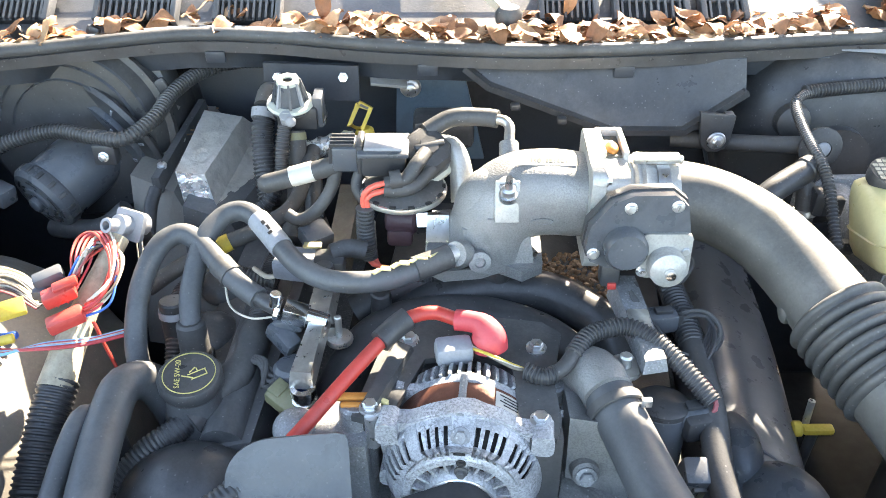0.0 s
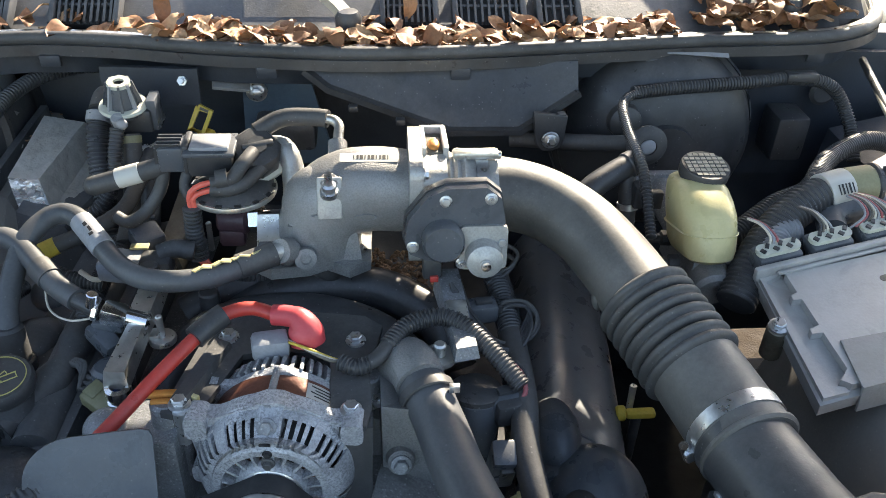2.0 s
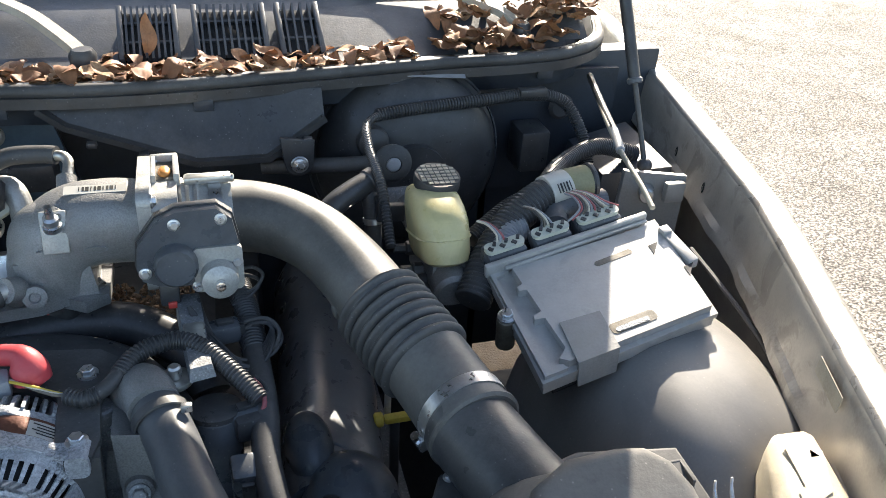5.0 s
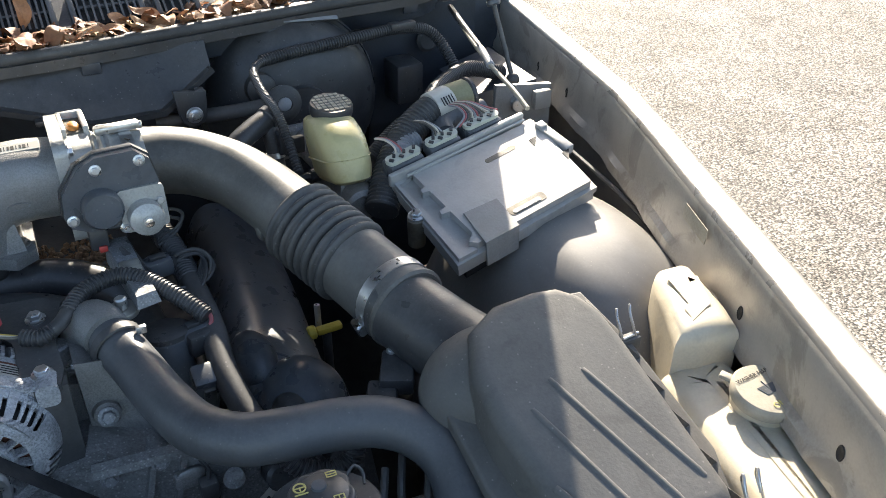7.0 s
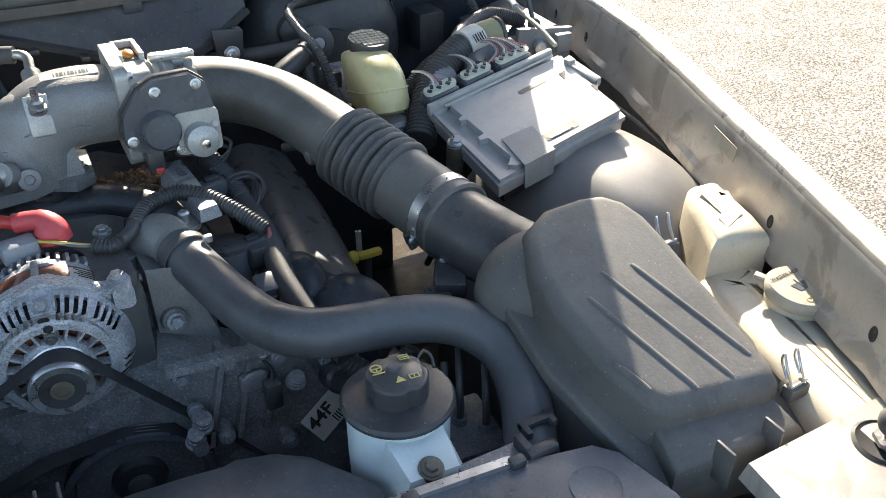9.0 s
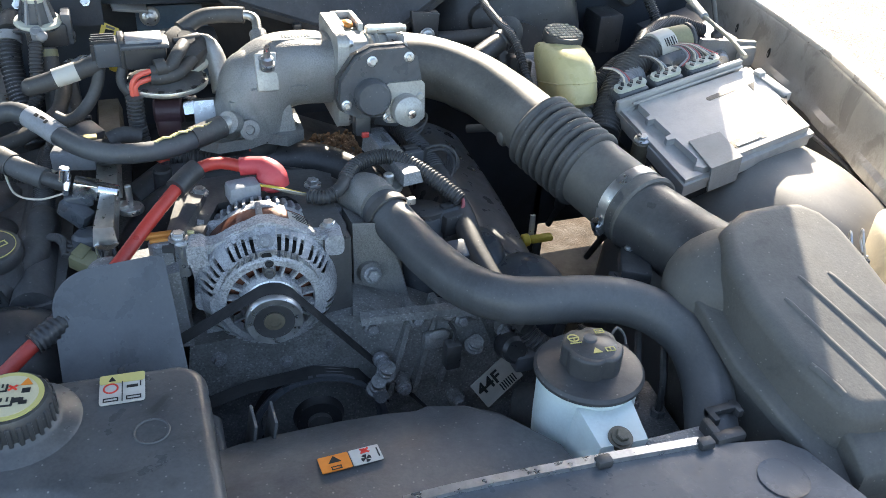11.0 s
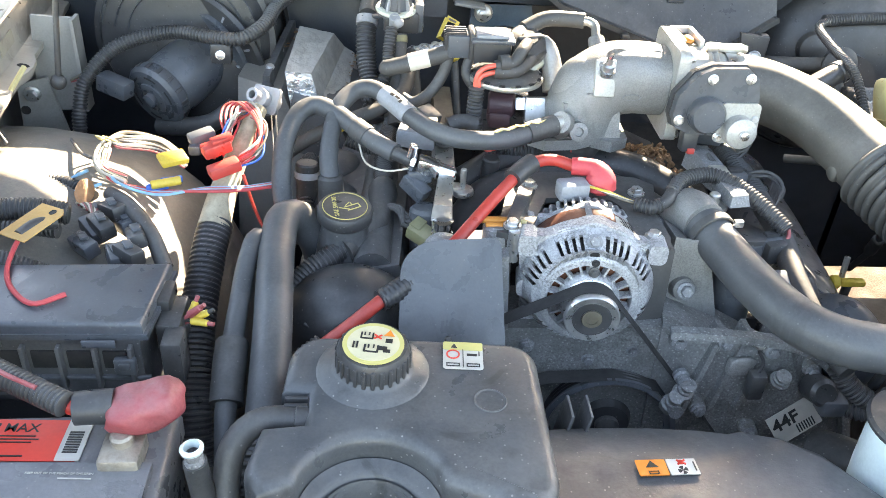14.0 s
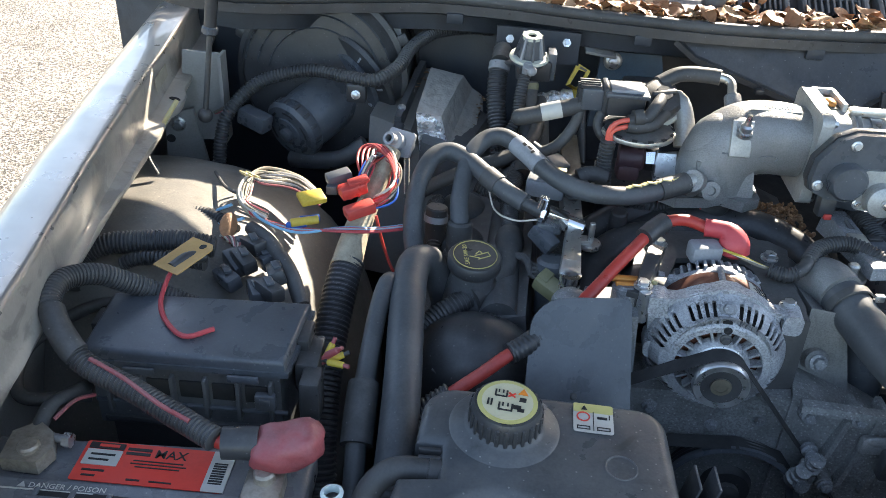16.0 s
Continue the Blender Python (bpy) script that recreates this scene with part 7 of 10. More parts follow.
part("end_buckle", join(B_box((0.361, 0.219, 0.929), (0.034, 0.008, 0.006), 0.001), B_box((0.347, 0.214, 0.928), (0.006, 0.016, 0.008), 0.001), B_box((0.374, 0.217, 0.928), (0.006, 0.016, 0.008), 0.001)), PLASTIC, ch)

# right bank
vcr = thing("valve_cover_right", (0.33, 0.7, 0.85), "long blue-black plastic valve cover under the intake duct", "valve cover")
def cover_section(s, t):
    out = []
    for a, b in CIRCLE[40]:
        k = (abs(a) ** 3.2 + abs(b) ** 3.2) ** (-1 / 3.2)
        u, v = a * k * 0.055, b * k * 0.052
        c, d = math.cos(radians(-26)), math.sin(radians(-26))
        out.append((u * c - v * d, u * d + v * c))
    return out
part("ridge", B_sweep([(0.312, 0.55, 0.804), (0.321, 0.62, 0.806), (0.336, 0.72, 0.803), (0.35, 0.83, 0.8), (0.364, 1.0, 0.795)], cover_section, 0.02), PLASTIC_GREY, vcr, "long smooth cover body", angle=70)
part("front_dome", B_sphere((0.33, 0.54, 0.828), (0.052, 0.062, 0.055), 40, 24), PLASTIC_GREY, vcr, "bulging front end")
part("knuckle", B_sphere((0.297, 0.606, 0.858), (0.026, 0.046, 0.03), 28, 16), PLASTIC_GREY, vcr)
# a bulge in darker plastic, its tone standing for a hollow's shade
part("dome_recess", B_sphere((0.306, 0.505, 0.85), (0.022, 0.03, 0.028), 24, 14), PLASTIC, vcr)
part("seam", B_tube([(0.275, 0.618, 0.857), (0.305, 0.608, 0.867), (0.34, 0.596, 0.851), (0.366, 0.584, 0.82)], 0.0022, 8), PLASTIC_GREY, vcr)
for y, z in ((0.66, 0.85), (0.74, 0.848), (0.83, 0.846)):
    part("rib_mark", B_box((0.355 + 0.1 * (y - 0.66), y, z - 0.018), (0.018, 0.006, 0.006), 0.002, pose(0, 0, 0, 0, 35, -30)), PLASTIC_GREY, vcr)
    part("clip", B_box((0.38 + 0.11 * (y - 0.66), y, z - 0.05), (0.014, 0.012, 0.014), 0.003, Matrix.Rotation(0.6, 4, "Y")), PLASTIC, vcr)
dz = thing("yellow_dipstick", (0.41, 0.67, 0.81), "yellow-handled dipstick beside the long valve cover", "dipstick")
part("handle", join(B_box((0.408, 0.658, 0.83), (0.034, 0.012, 0.009), 0.003), B_rod((0.38, 0.66, 0.829), (0.391, 0.659, 0.83), 0.009, seg=14, bevel=0.002)), YELLOW, dz)
part("tube", B_rod((0.41, 0.672, 0.7), (0.405, 0.66, 0.826), 0.006, seg=12), STEELBLACK, dz)
part("stem", B_rod((0.398, 0.668, 0.83), (0.399, 0.672, 0.86), 0.004, seg=10), NICKEL, dz)
rr = thing("fuel_rail_bracket", (0.194, 0.65, 0.98), "brushed nickel fuel rail bar with a round boss", "fuel rail")
part("bar", B_hull8([(0.175, 0.735, 0.955), (0.203, 0.735, 0.955), (0.21, 0.6, 0.975), (0.185, 0.595, 0.975)], [(0.177, 0.732, 0.985), (0.201, 0.732, 0.985), (0.207, 0.604, 0.988), (0.187, 0.6, 0.988)], 0.004), CAST_DULL, rr)
part("neck", B_box((0.193, 0.66, 0.983), (0.022, 0.03, 0.012), 0.003), NICKEL, rr)
part("ear", B_lathe([(0, 0), (0.016, 0), (0.017, 0.003), (0.016, 0.006), (0, 0.006)], 22, Matrix.Translation((0.172, 0.612, 0.965))), NICKEL, rr)
part("ear_bolt", B_rod((0.172, 0.612, 0.97), (0.172, 0.612, 0.985), 0.0065, seg=12, bevel=0.002), NICKEL, rr)
coil = thing("ignition_coil", (0.206, 0.62, 0.9), "round black canister beside the coolant hose", "canister")
part("can", B_rod((0.204, 0.57, 0.84), (0.206, 0.585, 0.945), 0.024, 0.0245, 28, 0.003), PLASTIC_GREY, coil)
part("lid", B_lathe([(0.0235, 0), (0.0255, 0.001), (0.0255, 0.006), (0.022, 0.008), (0.0, 0.0075)], 28, axis_matrix((0.206, 0.585, 0.943), (0.02, 0.14, 1))), PLASTIC, coil)
cps = thing("coil_plug", (0.235, 0.56, 0.92), "black ignition plug with hanging grey connectors", "connector")
part("upper_plug", B_box((0.236, 0.572, 0.937), (0.03, 0.028, 0.026), 0.004, Matrix.Rotation(0.2, 4, "Z")), PLASTIC, cps)
part("lower_plug", B_box((0.226, 0.53, 0.905), (0.024, 0.026, 0.06), 0.004, Matrix.Rotation(0.35, 4, "X")), PLASTIC_GREY, cps)
part("latch", B_box((0.228, 0.516, 0.903), (0.012, 0.006, 0.034), 0.001, Matrix.Rotation(0.35, 4, "X")), PLASTIC, cps)
part("pale_clip", join(B_box((0.238, 0.512, 0.875), (0.022, 0.006, 0.006), 0.001, Matrix.Rotation(0.5, 4, "Z")), B_box((0.243, 0.51, 0.878), (0.006, 0.014, 0.006), 0.001)), RESERVOIR, cps, "cream lock clip")
wire("lead", [(0.246, 0.57, 0.945), (0.252, 0.575, 0.955), (0.25, 0.59, 0.962), (0.244, 0.6, 0.965)], 0.0024, REDDUST, cps)
def plug_with_leads(p, turn, leads, label):
    q = thing("injector_plug", p, label, "connector", "injector plugs")
    m = pose(*p, 0, 0, turn)
    part("body", B_box((0, 0, 0), (0.034, 0.022, 0.022), 0.004), PLASTIC_GREY, q, m=m)
    part("nose", B_rod((-0.03, 0, 0), (-0.012, 0, 0), 0.012, 0.0105, 16, 0.002), PLASTIC, q, m=m)
    part("latch", B_box((0.002, 0, 0.0125), (0.018, 0.009, 0.005), 0.001), PLASTIC, q, m=m)
    for k in range(4):
        part("rib", B_box((0.017, -0.0075 + 0.005 * k, 0.0), (0.008, 0.0015, 0.019), 0.0), PLASTIC, q, m=m)
    for k, path in enumerate(leads):
        wire("lead", path, 0.0022, (RUBBER, PLASTIC, RUBBER)[k % 3], q)
    return q


plug_with_leads((0.222, 0.688, 0.962), 8, [[(0.238, 0.69, 0.964), (0.25, 0.692, 0.97), (0.268, 0.688, 0.972), (0.278, 0.672, 0.968), (0.272, 0.655, 0.96), (0.255, 0.648, 0.955)],
                                          [(0.238, 0.688, 0.96), (0.255, 0.69, 0.966), (0.272, 0.682, 0.968), (0.28, 0.665, 0.962), (0.268, 0.648, 0.956), (0.25, 0.645, 0.952)],
                                          [(0.2, 0.72, 0.985), (0.205, 0.69, 0.978), (0.215, 0.66, 0.965), (0.235, 0.645, 0.956), (0.255, 0.643, 0.953)]], "small black injector plug with looping leads")
plug_with_leads((0.232, 0.578, 0.94), 12, [[(0.248, 0.582, 0.944), (0.256, 0.588, 0.95), (0.254, 0.6, 0.958), (0.246, 0.608, 0.962)]], "black injector plug hanging beside the canister")
plug_with_leads((0.225, 0.79, 0.972), -20, [[(0.242, 0.785, 0.974), (0.262, 0.78, 0.98), (0.272, 0.765, 0.978), (0.262, 0.752, 0.97), (0.245, 0.752, 0.962)], [(0.242, 0.783, 0.97), (0.258, 0.775, 0.972), (0.268, 0.76, 0.972), (0.255, 0.745, 0.965), (0.235, 0.74, 0.958)]], "dusty injector plug below the throttle motor")
for p, q_ in (((0.452, 0.7, 0.9), (0.512, 0.82, 0.74)), ((0.5, 0.64, 0.88), (0.535, 0.73, 0.73))):
    single("oxygen_sensor_lead", join(B_tube([Vector(p), Vector(p).lerp(Vector(q_), 0.5) + Vector((0.012, 0, 0)), Vector(q_)], 0.005, 10), B_rod(Vector(p).lerp(Vector(q_), 0.35) + Vector((0.01, 0, 0)), Vector(p).lerp(Vector(q_), 0.6) + Vector((0.01, 0, 0)), 0.0085, seg=12, bevel=0.002)), PLASTIC, "dark cable dropping between cover and wheelhouse", "cable")
abs_ = thing("abs_block", (0.33, 0.31, 0.83), "grimy metal brake hydraulic block under the hose", "hydraulic block")
part("body", B_box((0.345, 0.32, 0.81), (0.08, 0.08, 0.06), 0.004, Matrix.Rotation(-0.1, 4, "Z")), CAST_DULL, abs_)
for p in ((0.325, 0.31), (0.35, 0.325), (0.368, 0.305)):
    part("line", B_tube([(p[0], p[1], 0.84), (p[0], p[1], 0.86), (p[0] + 0.004, p[1] + 0.01, 0.885), (p[0] + 0.02, p[1] + 0.04, 0.9)], 0.004, 8), STEELBLACK, abs_)
    part("nut", B_lathe([(0.008, 0), (0.008, 0.01), (0, 0.01)], 6, Matrix.Translation((p[0], p[1], 0.838))), CAST_DULL, abs_)

# ---- front of the bay ----
deg = thing("coolant_tank", (-0.18, 0.31, 0.88), "scuffed black moulded coolant expansion tank with a screw cap", "coolant tank")
def curve(cx, cy, r, a0, a1, n=7):
    return [(cx + r * math.cos(radians(a0 + (a1 - a0) * i / n)), cy + r * math.sin(radians(a0 + (a1 - a0) * i / n))) for i in range(n + 1)]
NOTCH = curve(-0.213, 0.222, 0.058, 168, 12, 16)
UPPER = [(-0.298, 0.222)] + NOTCH + curve(-0.1, 0.24, 0.034, -70, 0) + curve(-0.092, 0.372, 0.028, 0, 85) + [(-0.13, 0.402), (-0.16, 0.405)] + curve(-0.255, 0.376, 0.032, 88, 175) + [(-0.29, 0.335), (-0.268, 0.333), (-0.268, 0.298), (-0.302, 0.294)] + curve(-0.282, 0.25, 0.028, 170, 215)
part("upper_shell", B_dome(UPPER, 0.88, 0.9435, 0.012, 6), TANK, deg, angle=60)
part("seam_flange", B_dome([(-0.31, 0.225), (-0.3, 0.212), (-0.12, 0.198), (-0.07, 0.205), (-0.058, 0.24), (-0.055, 0.385), (-0.075, 0.408), (-0.16, 0.415), (-0.27, 0.415), (-0.295, 0.39), (-0.312, 0.29)], 0.866, 0.884, 0.006, 4), TANK, deg, angle=60)
part("lower_shell", B_prism([(-0.304, 0.228), (-0.29, 0.216), (-0.12, 0.204), (-0.076, 0.21), (-0.064, 0.24), (-0.062, 0.38), (-0.08, 0.4), (-0.26, 0.408), (-0.29, 0.385), (-0.305, 0.29)], 0.74, 0.874, 0.012, 3), TANK, deg)
part("recess_band", B_lathe([(0.0565, -0.022), (0.05, -0.026), (0.045, -0.027), (0.0425, -0.032), (0.041, -0.055)], 36, Matrix.Translation((-0.213, 0.222, 0.942)), 4, 176), TANK, deg, "sunk band round the recess", angle=60)
part("recess_wall", B_lathe([(0.0405, -0.03), (0.039, -0.034), (0.036, -0.06)], 30, Matrix.Translation((-0.213, 0.222, 0.942)), 8, 172), TANK, deg)
part("recess_ring", B_lathe([(0.03, -0.03), (0.032, -0.026), (0.034, -0.026), (0.036, -0.03)], 30, Matrix.Translation((-0.213, 0.232, 0.935)), 0, 180), TANK, deg)
part("recess_bolt", B_bolt((-0.211, 0.242, 0.882), (0, 0, 1), 0.009, 0.01), BROWNTRIM, deg)
dm = face_frame((-0.2125, 0.358, 0.942), (1, 0.12, 0), (0.0, -0.02, 1))
part("neck_flange", B_lathe([(0.05, -0.004), (0.05, 0.001), (0.047, 0.004), (0.037, 0.006), (0.033, 0.009), (0.0305, 0.014)], 44, dm), TANK, deg)
bm = B_lathe([(0.0, 0.006), (0.0305, 0.006), (0.0315, 0.009), (0.0315, 0.026), (0.029, 0.031), (0.0, 0.032)], 54, dm)
capd = part("cap", bm, PLASTIC, deg, "black ridged pressure cap with a yellow and white disc")
for k in range(26):
    a = 2 * math.pi * k / 26
    part("grip", B_box((0.0313 * math.cos(a), 0.0313 * math.sin(a), 0.017), (0.0035, 0.0042, 0.02), 0.0013, Matrix.Rotation(a, 4, "Z")), PLASTIC, capd, m=dm)
part("disc_rim", B_lathe([(0.0, 0.0318), (0.0265, 0.0318), (0.0265, 0.0326), (0, 0.0326)], 44, dm), PRINT_YELLOW, capd, "yellow printed rim")
part("disc", B_lathe([(0.0, 0.0324), (0.0225, 0.0324), (0.0225, 0.033), (0, 0.033)], 44, dm), CREAM, capd)
pm_ = dm @ Matrix.Rotation(-0.25, 4, "Z") @ Matrix.Translation((0, 0, 0.0331))
def tank_icon(x, y, s):
    return [(x, y - 0.35 * s, s, 0.14 * s), (x - 0.45 * s, y, 0.14 * s, 0.7 * s), (x + 0.45 * s, y, 0.14 * s, 0.7 * s), (x - 0.2 * s, y + 0.2 * s, 0.12 * s, 0.35 * s), (x + 0.15 * s, y + 0.2 * s, 0.12 * s, 0.35 * s)]
bars(tank_icon(-0.0065, 0.009, 0.011) + tank_icon(-0.001, -0.007, 0.0125) + [(0.009, -0.006, 0.007, 0.005), (0.0125, -0.009, 0.006, 0.004), (-0.0165, -0.004, 0.0016, 0.008), (-0.0135, -0.004, 0.0016, 0.008), (0.013, 0.004, 0.006, 0.005)], PRINT_BLACK, capd, pm_, "symbol")
part("red_mark", join(B_box((0.003, 0.008, 0.0004), (0.008, 0.0016, 0.0004), 0, Matrix.Rotation(0.7, 4, "Z")), B_box((0.003, 0.008, 0.0004), (0.008, 0.0016, 0.0004), 0, Matrix.Rotation(-0.7, 4, "Z"))), PRINT_RED, capd, m=pm_)
part("warning_triangle", B_prism([(0.008, 0.01), (0.017, 0.01), (0.0125, 0.018)], 0.0002, 0.0006), PRINT_ORANGE, capd, m=pm_)
sm_ = face_frame((-0.132, 0.376, 0.9446), (1, -0.06, 0), (0, 0.0, 1))
part("warning_label", B_sticker(0.036, 0.036, 0.003, 0.0007, sm_), PRINT_WHITE, deg, "white warning label with a yellow head")
part("label_head", B_prism([(x, y + 0.0125) for x, y in rounded(0.036, 0.011, 0.002)], 0.0006, 0.0011), PRINT_YELLOW, deg, m=sm_)
bars([(0.0, -0.004, 0.0008, 0.024), (-0.009, -0.011, 0.012, 0.001), (-0.009, -0.0145, 0.012, 0.001), (-0.0145, -0.0128, 0.001, 0.004), (-0.0035, -0.0128, 0.001, 0.004), (0.009, -0.011, 0.012, 0.001), (0.009, -0.0145, 0.012, 0.001), (0.0145, -0.0128, 0.001, 0.004), (0.0035, -0.0128, 0.001, 0.004), (0.008, 0.001, 0.009, 0.003), (0.0145, 0.003, 0.001, 0.006)], PRINT_BLACK, deg, sm_ @ Matrix.Translation((0, 0, 0.0008)), "print")
part("stop_ring", B_lathe([(0.0048, 0.0008), (0.0062, 0.0008), (0.0062, 0.0012), (0.0048, 0.0012)], 20, sm_ @ Matrix.Translation((-0.009, 0.001, 0))), PRINT_RED, deg)
part("label_triangle", B_prism([(-0.011, 0.0095), (-0.005, 0.0095), (-0.008, 0.0155)], 0.001, 0.0014), PRINT_BLACK, deg, m=sm_)
part("moulded_ring", B_lathe([(0.012, 0), (0.0135, 0.0008), (0.0145, 0)], 28, Matrix.Translation((-0.113, 0.32, 0.944))), TANK, deg)
part("outlet_clip", join(B_box((-0.276, 0.318, 0.935), (0.02, 0.004, 0.012), 0.001), B_box((-0.276, 0.327, 0.935), (0.02, 0.004, 0.012), 0.001)), PLASTIC, deg)
th = thing("tank_hose", (-0.31, 0.3, 0.92), "black rubber hose with white print leaving the tank", "hose")
part("hose", B_tube([(-0.258, 0.312, 0.925), (-0.285, 0.312, 0.93), (-0.31, 0.308, 0.928), (-0.327, 0.295, 0.912), (-0.332, 0.275, 0.88), (-0.334, 0.25, 0.83), (-0.335, 0.235, 0.76)], 0.0115, 18, 0.006), RUBBER, th, angle=70)
part("end_collar", B_rod((-0.258, 0.312, 0.925), (-0.278, 0.312, 0.929), 0.0132, seg=20, bevel=0.001), RUBBER, th)
bars([(0, -0.02 + 0.006 * k, 0.0028, 0.004) for k in range(8)], PRINT_WHITE, th, face_frame((-0.3335, 0.2475, 0.855), (1, 0, 0), (0, -0.96, 0.35)) @ Matrix.Translation((0, 0, 0.001)), "hose_print")

# fan shroud
shroud = thing("fan_shroud", (0.07, 0.28, 0.88), "dusty black plastic fan shroud with an orange warning label", "fan shroud")
def sz(y):
    return 0.9025 - 0.03 * max(0.0, y - 0.2) - 4.6 * max(0.0, y - 0.29) ** 2 - 0.15 * max(0.0, y - 0.33)
edge = [(-0.075, 0.345), (-0.045, 0.362), (-0.009, 0.369), (0.047, 0.368), (0.09, 0.357), (0.118, 0.344), (0.131, 0.352), (0.16, 0.33), (0.185, 0.304), (0.2, 0.28), (0.22, 0.25)]
rows = []
for x, y in edge:
    yf = 0.19
    rows.append([(x, y + 0.004, sz(y) - 0.06), (x, y + 0.003, sz(y) - 0.012), (x, y - 0.002, sz(y) - 0.002), (x, y - 0.012, sz(y - 0.012)), (x, (y + yf) / 2, sz((y + yf) / 2) + 0.002), (x, yf, sz(yf) - 0.006), (x, yf - 0.02, 0.915)])
part("panel", B_thick(B_skin(rows), 0.003), PLASTIC_DUSTY, shroud, angle=50)
for x in (-0.032, -0.014):
    part("rib", B_box((x, 0.364, 0.873), (0.003, 0.03, 0.045), 0.001, Matrix.Rotation(0.15, 4, "Y")), PLASTIC_DUSTY, shroud)
fm = face_frame((0.0385, 0.2815, 0.9035), (1, 0.03, 0), (0, 0.04, 1))
part("orange_label", B_sticker(0.026, 0.018, 0.001, 0.0008, fm @ Matrix.Translation((-0.0135, 0, 0))), PRINT_ORANGE, shroud, "orange warning sticker")
part("white_label", B_sticker(0.026, 0.018, 0.001, 0.0008, fm @ Matrix.Translation((0.0135, 0, 0))), PRINT_WHITE, shroud, "white fan warning sticker")
part("triangle", B_prism([(-0.019, 0.0), (-0.008, 0.0), (-0.0135, 0.0075)], 0.0009, 0.0013), PRINT_BLACK, shroud, m=fm)
bars([(-0.0135, -0.0045, 0.009, 0.0008), (-0.0135, -0.0075, 0.009, 0.0008), (-0.0175, -0.006, 0.0008, 0.003), (-0.0095, -0.006, 0.0008, 0.003), (0.024, 0.0, 0.0012, 0.01)], PRINT_BLACK, shroud, fm @ Matrix.Translation((0, 0, 0.0009)), "print")
part("fan_symbol", join(*[B_prism([(0.0125 + 0.0045 * math.cos(a + b), -0.004 + 0.0045 * math.sin(a + b)) if b is not None else (0.0125, -0.004) for b in (None, -0.5, 0.0, 0.5)], 0.0009, 0.0013) for a in (0.3, 1.87, 3.44, 5.0)]), PRINT_BLACK, shroud, m=fm)
part("hand_cross", join(B_box((0.0135, 0.005, 0.0011), (0.009, 0.0018, 0.0005), 0, Matrix.Rotation(0.6, 4, "Z")), B_box((0.0135, 0.005, 0.0011), (0.009, 0.0018, 0.0005), 0, Matrix.Rotation(-0.6, 4, "Z")), B_box((0.0125, 0.005, 0.0011), (0.004, 0.005, 0.0005))), PRINT_RED, shroud, m=fm)

# radiator cover and core support
rad = thing("radiator_cover", (0.2, 0.1, 0.92), "blue-black plastic radiator cover panel with a round dent", "cover panel")
CV = [(-0.1, -0.05), (0.41, -0.05), (0.412, 0.1), (0.4, 0.155), (0.385, 0.172), (0.33, 0.184), (0.22, 0.193), (0.11, 0.2), (-0.06, 0.195)]
part("panel", B_prism(CV, 0.905, 0.93, 0.006, 3), PLASTIC_GREY, rad)
part("dent", B_lathe([(0.021, 0.0008), (0.018, 0.0002), (0.0, 0.0004)], 28, Matrix.Translation((0.36, 0.135, 0.9305))), PLASTIC_GREY, rad)
part("edge_strip", B_sweep([(0.06, 0.204, 0.93), (0.11, 0.203, 0.931), (0.22, 0.196, 0.932), (0.315, 0.188, 0.932)], lambda s, t: [(-0.004, -0.006), (0.004, -0.006), (0.004, 0.003), (-0.004, 0.003)], 0.02), STEEL, rad, "dusty metal edge strip")
for x, y in ((0.225, 0.192), (0.318, 0.184)):
    part("clip", B_box((x, y, 0.934), (0.014, 0.01, 0.008), 0.002), PLASTIC, rad)
part("hose_saddle", join(B_box((0.345, 0.188, 0.925), (0.03, 0.012, 0.02), 0.003), B_box((0.335, 0.2, 0.925), (0.008, 0.02, 0.02), 0.002)), PLASTIC, rad)
single("shroud_bracket", B_box((0.308, 0.205, 0.917), (0.06, 0.018, 0.012), 0.004), CAST_DULL, "dull grey bracket beside the reservoir", "bracket")
part("trim_core_support", B_box((0.05, -0.02, 0.86), (1.25, 0.14, 0.07), 0.01), PAINT_IN, label="painted radiator core support across the front", category="core support", kind="structure")

# power steering reservoir
ps = thing("power_steering_reservoir", (0.264, 0.291, 0.87), "milky blue-white reservoir under a black disc lid", "fluid reservoir")
psm = Matrix.Translation((0.265, 0.292, 0.936)) @ pose(0, 0, 0, -2, 0, 0)
part("body", B_lathe([(0.0, -0.12), (0.04, -0.12), (0.044, -0.11), (0.046, -0.05), (0.046, -0.004), (0.04, 0.0)], 40, psm), PSBODY, ps)
part("bracket_ear", B_hull8([(0.225, 0.21, 0.895), (0.293, 0.205, 0.895), (0.296, 0.26, 0.87), (0.23, 0.262, 0.87)], [(0.236, 0.213, 0.925), (0.28, 0.21, 0.925), (0.287, 0.254, 0.932), (0.235, 0.256, 0.932)], 0.006, 3), PSBODY, ps, "cream moulded ear")
part("washer", B_rod((0.257, 0.2185, 0.922), (0.257, 0.217, 0.927), 0.011, seg=20), BROWNTRIM, ps)
part("bolt", B_bolt((0.257, 0.217, 0.927), (0, -0.3, 1), 0.006, 0.007), BROWNTRIM, ps)
part("lid_disc", B_lathe([(0.0, -0.001), (0.048, -0.001), (0.0505, 0.001), (0.0505, 0.004), (0.048, 0.007), (0.03, 0.0095), (0.0, 0.01)], 56, psm), PLASTIC, ps, "glossy black disc")
KNOB = []
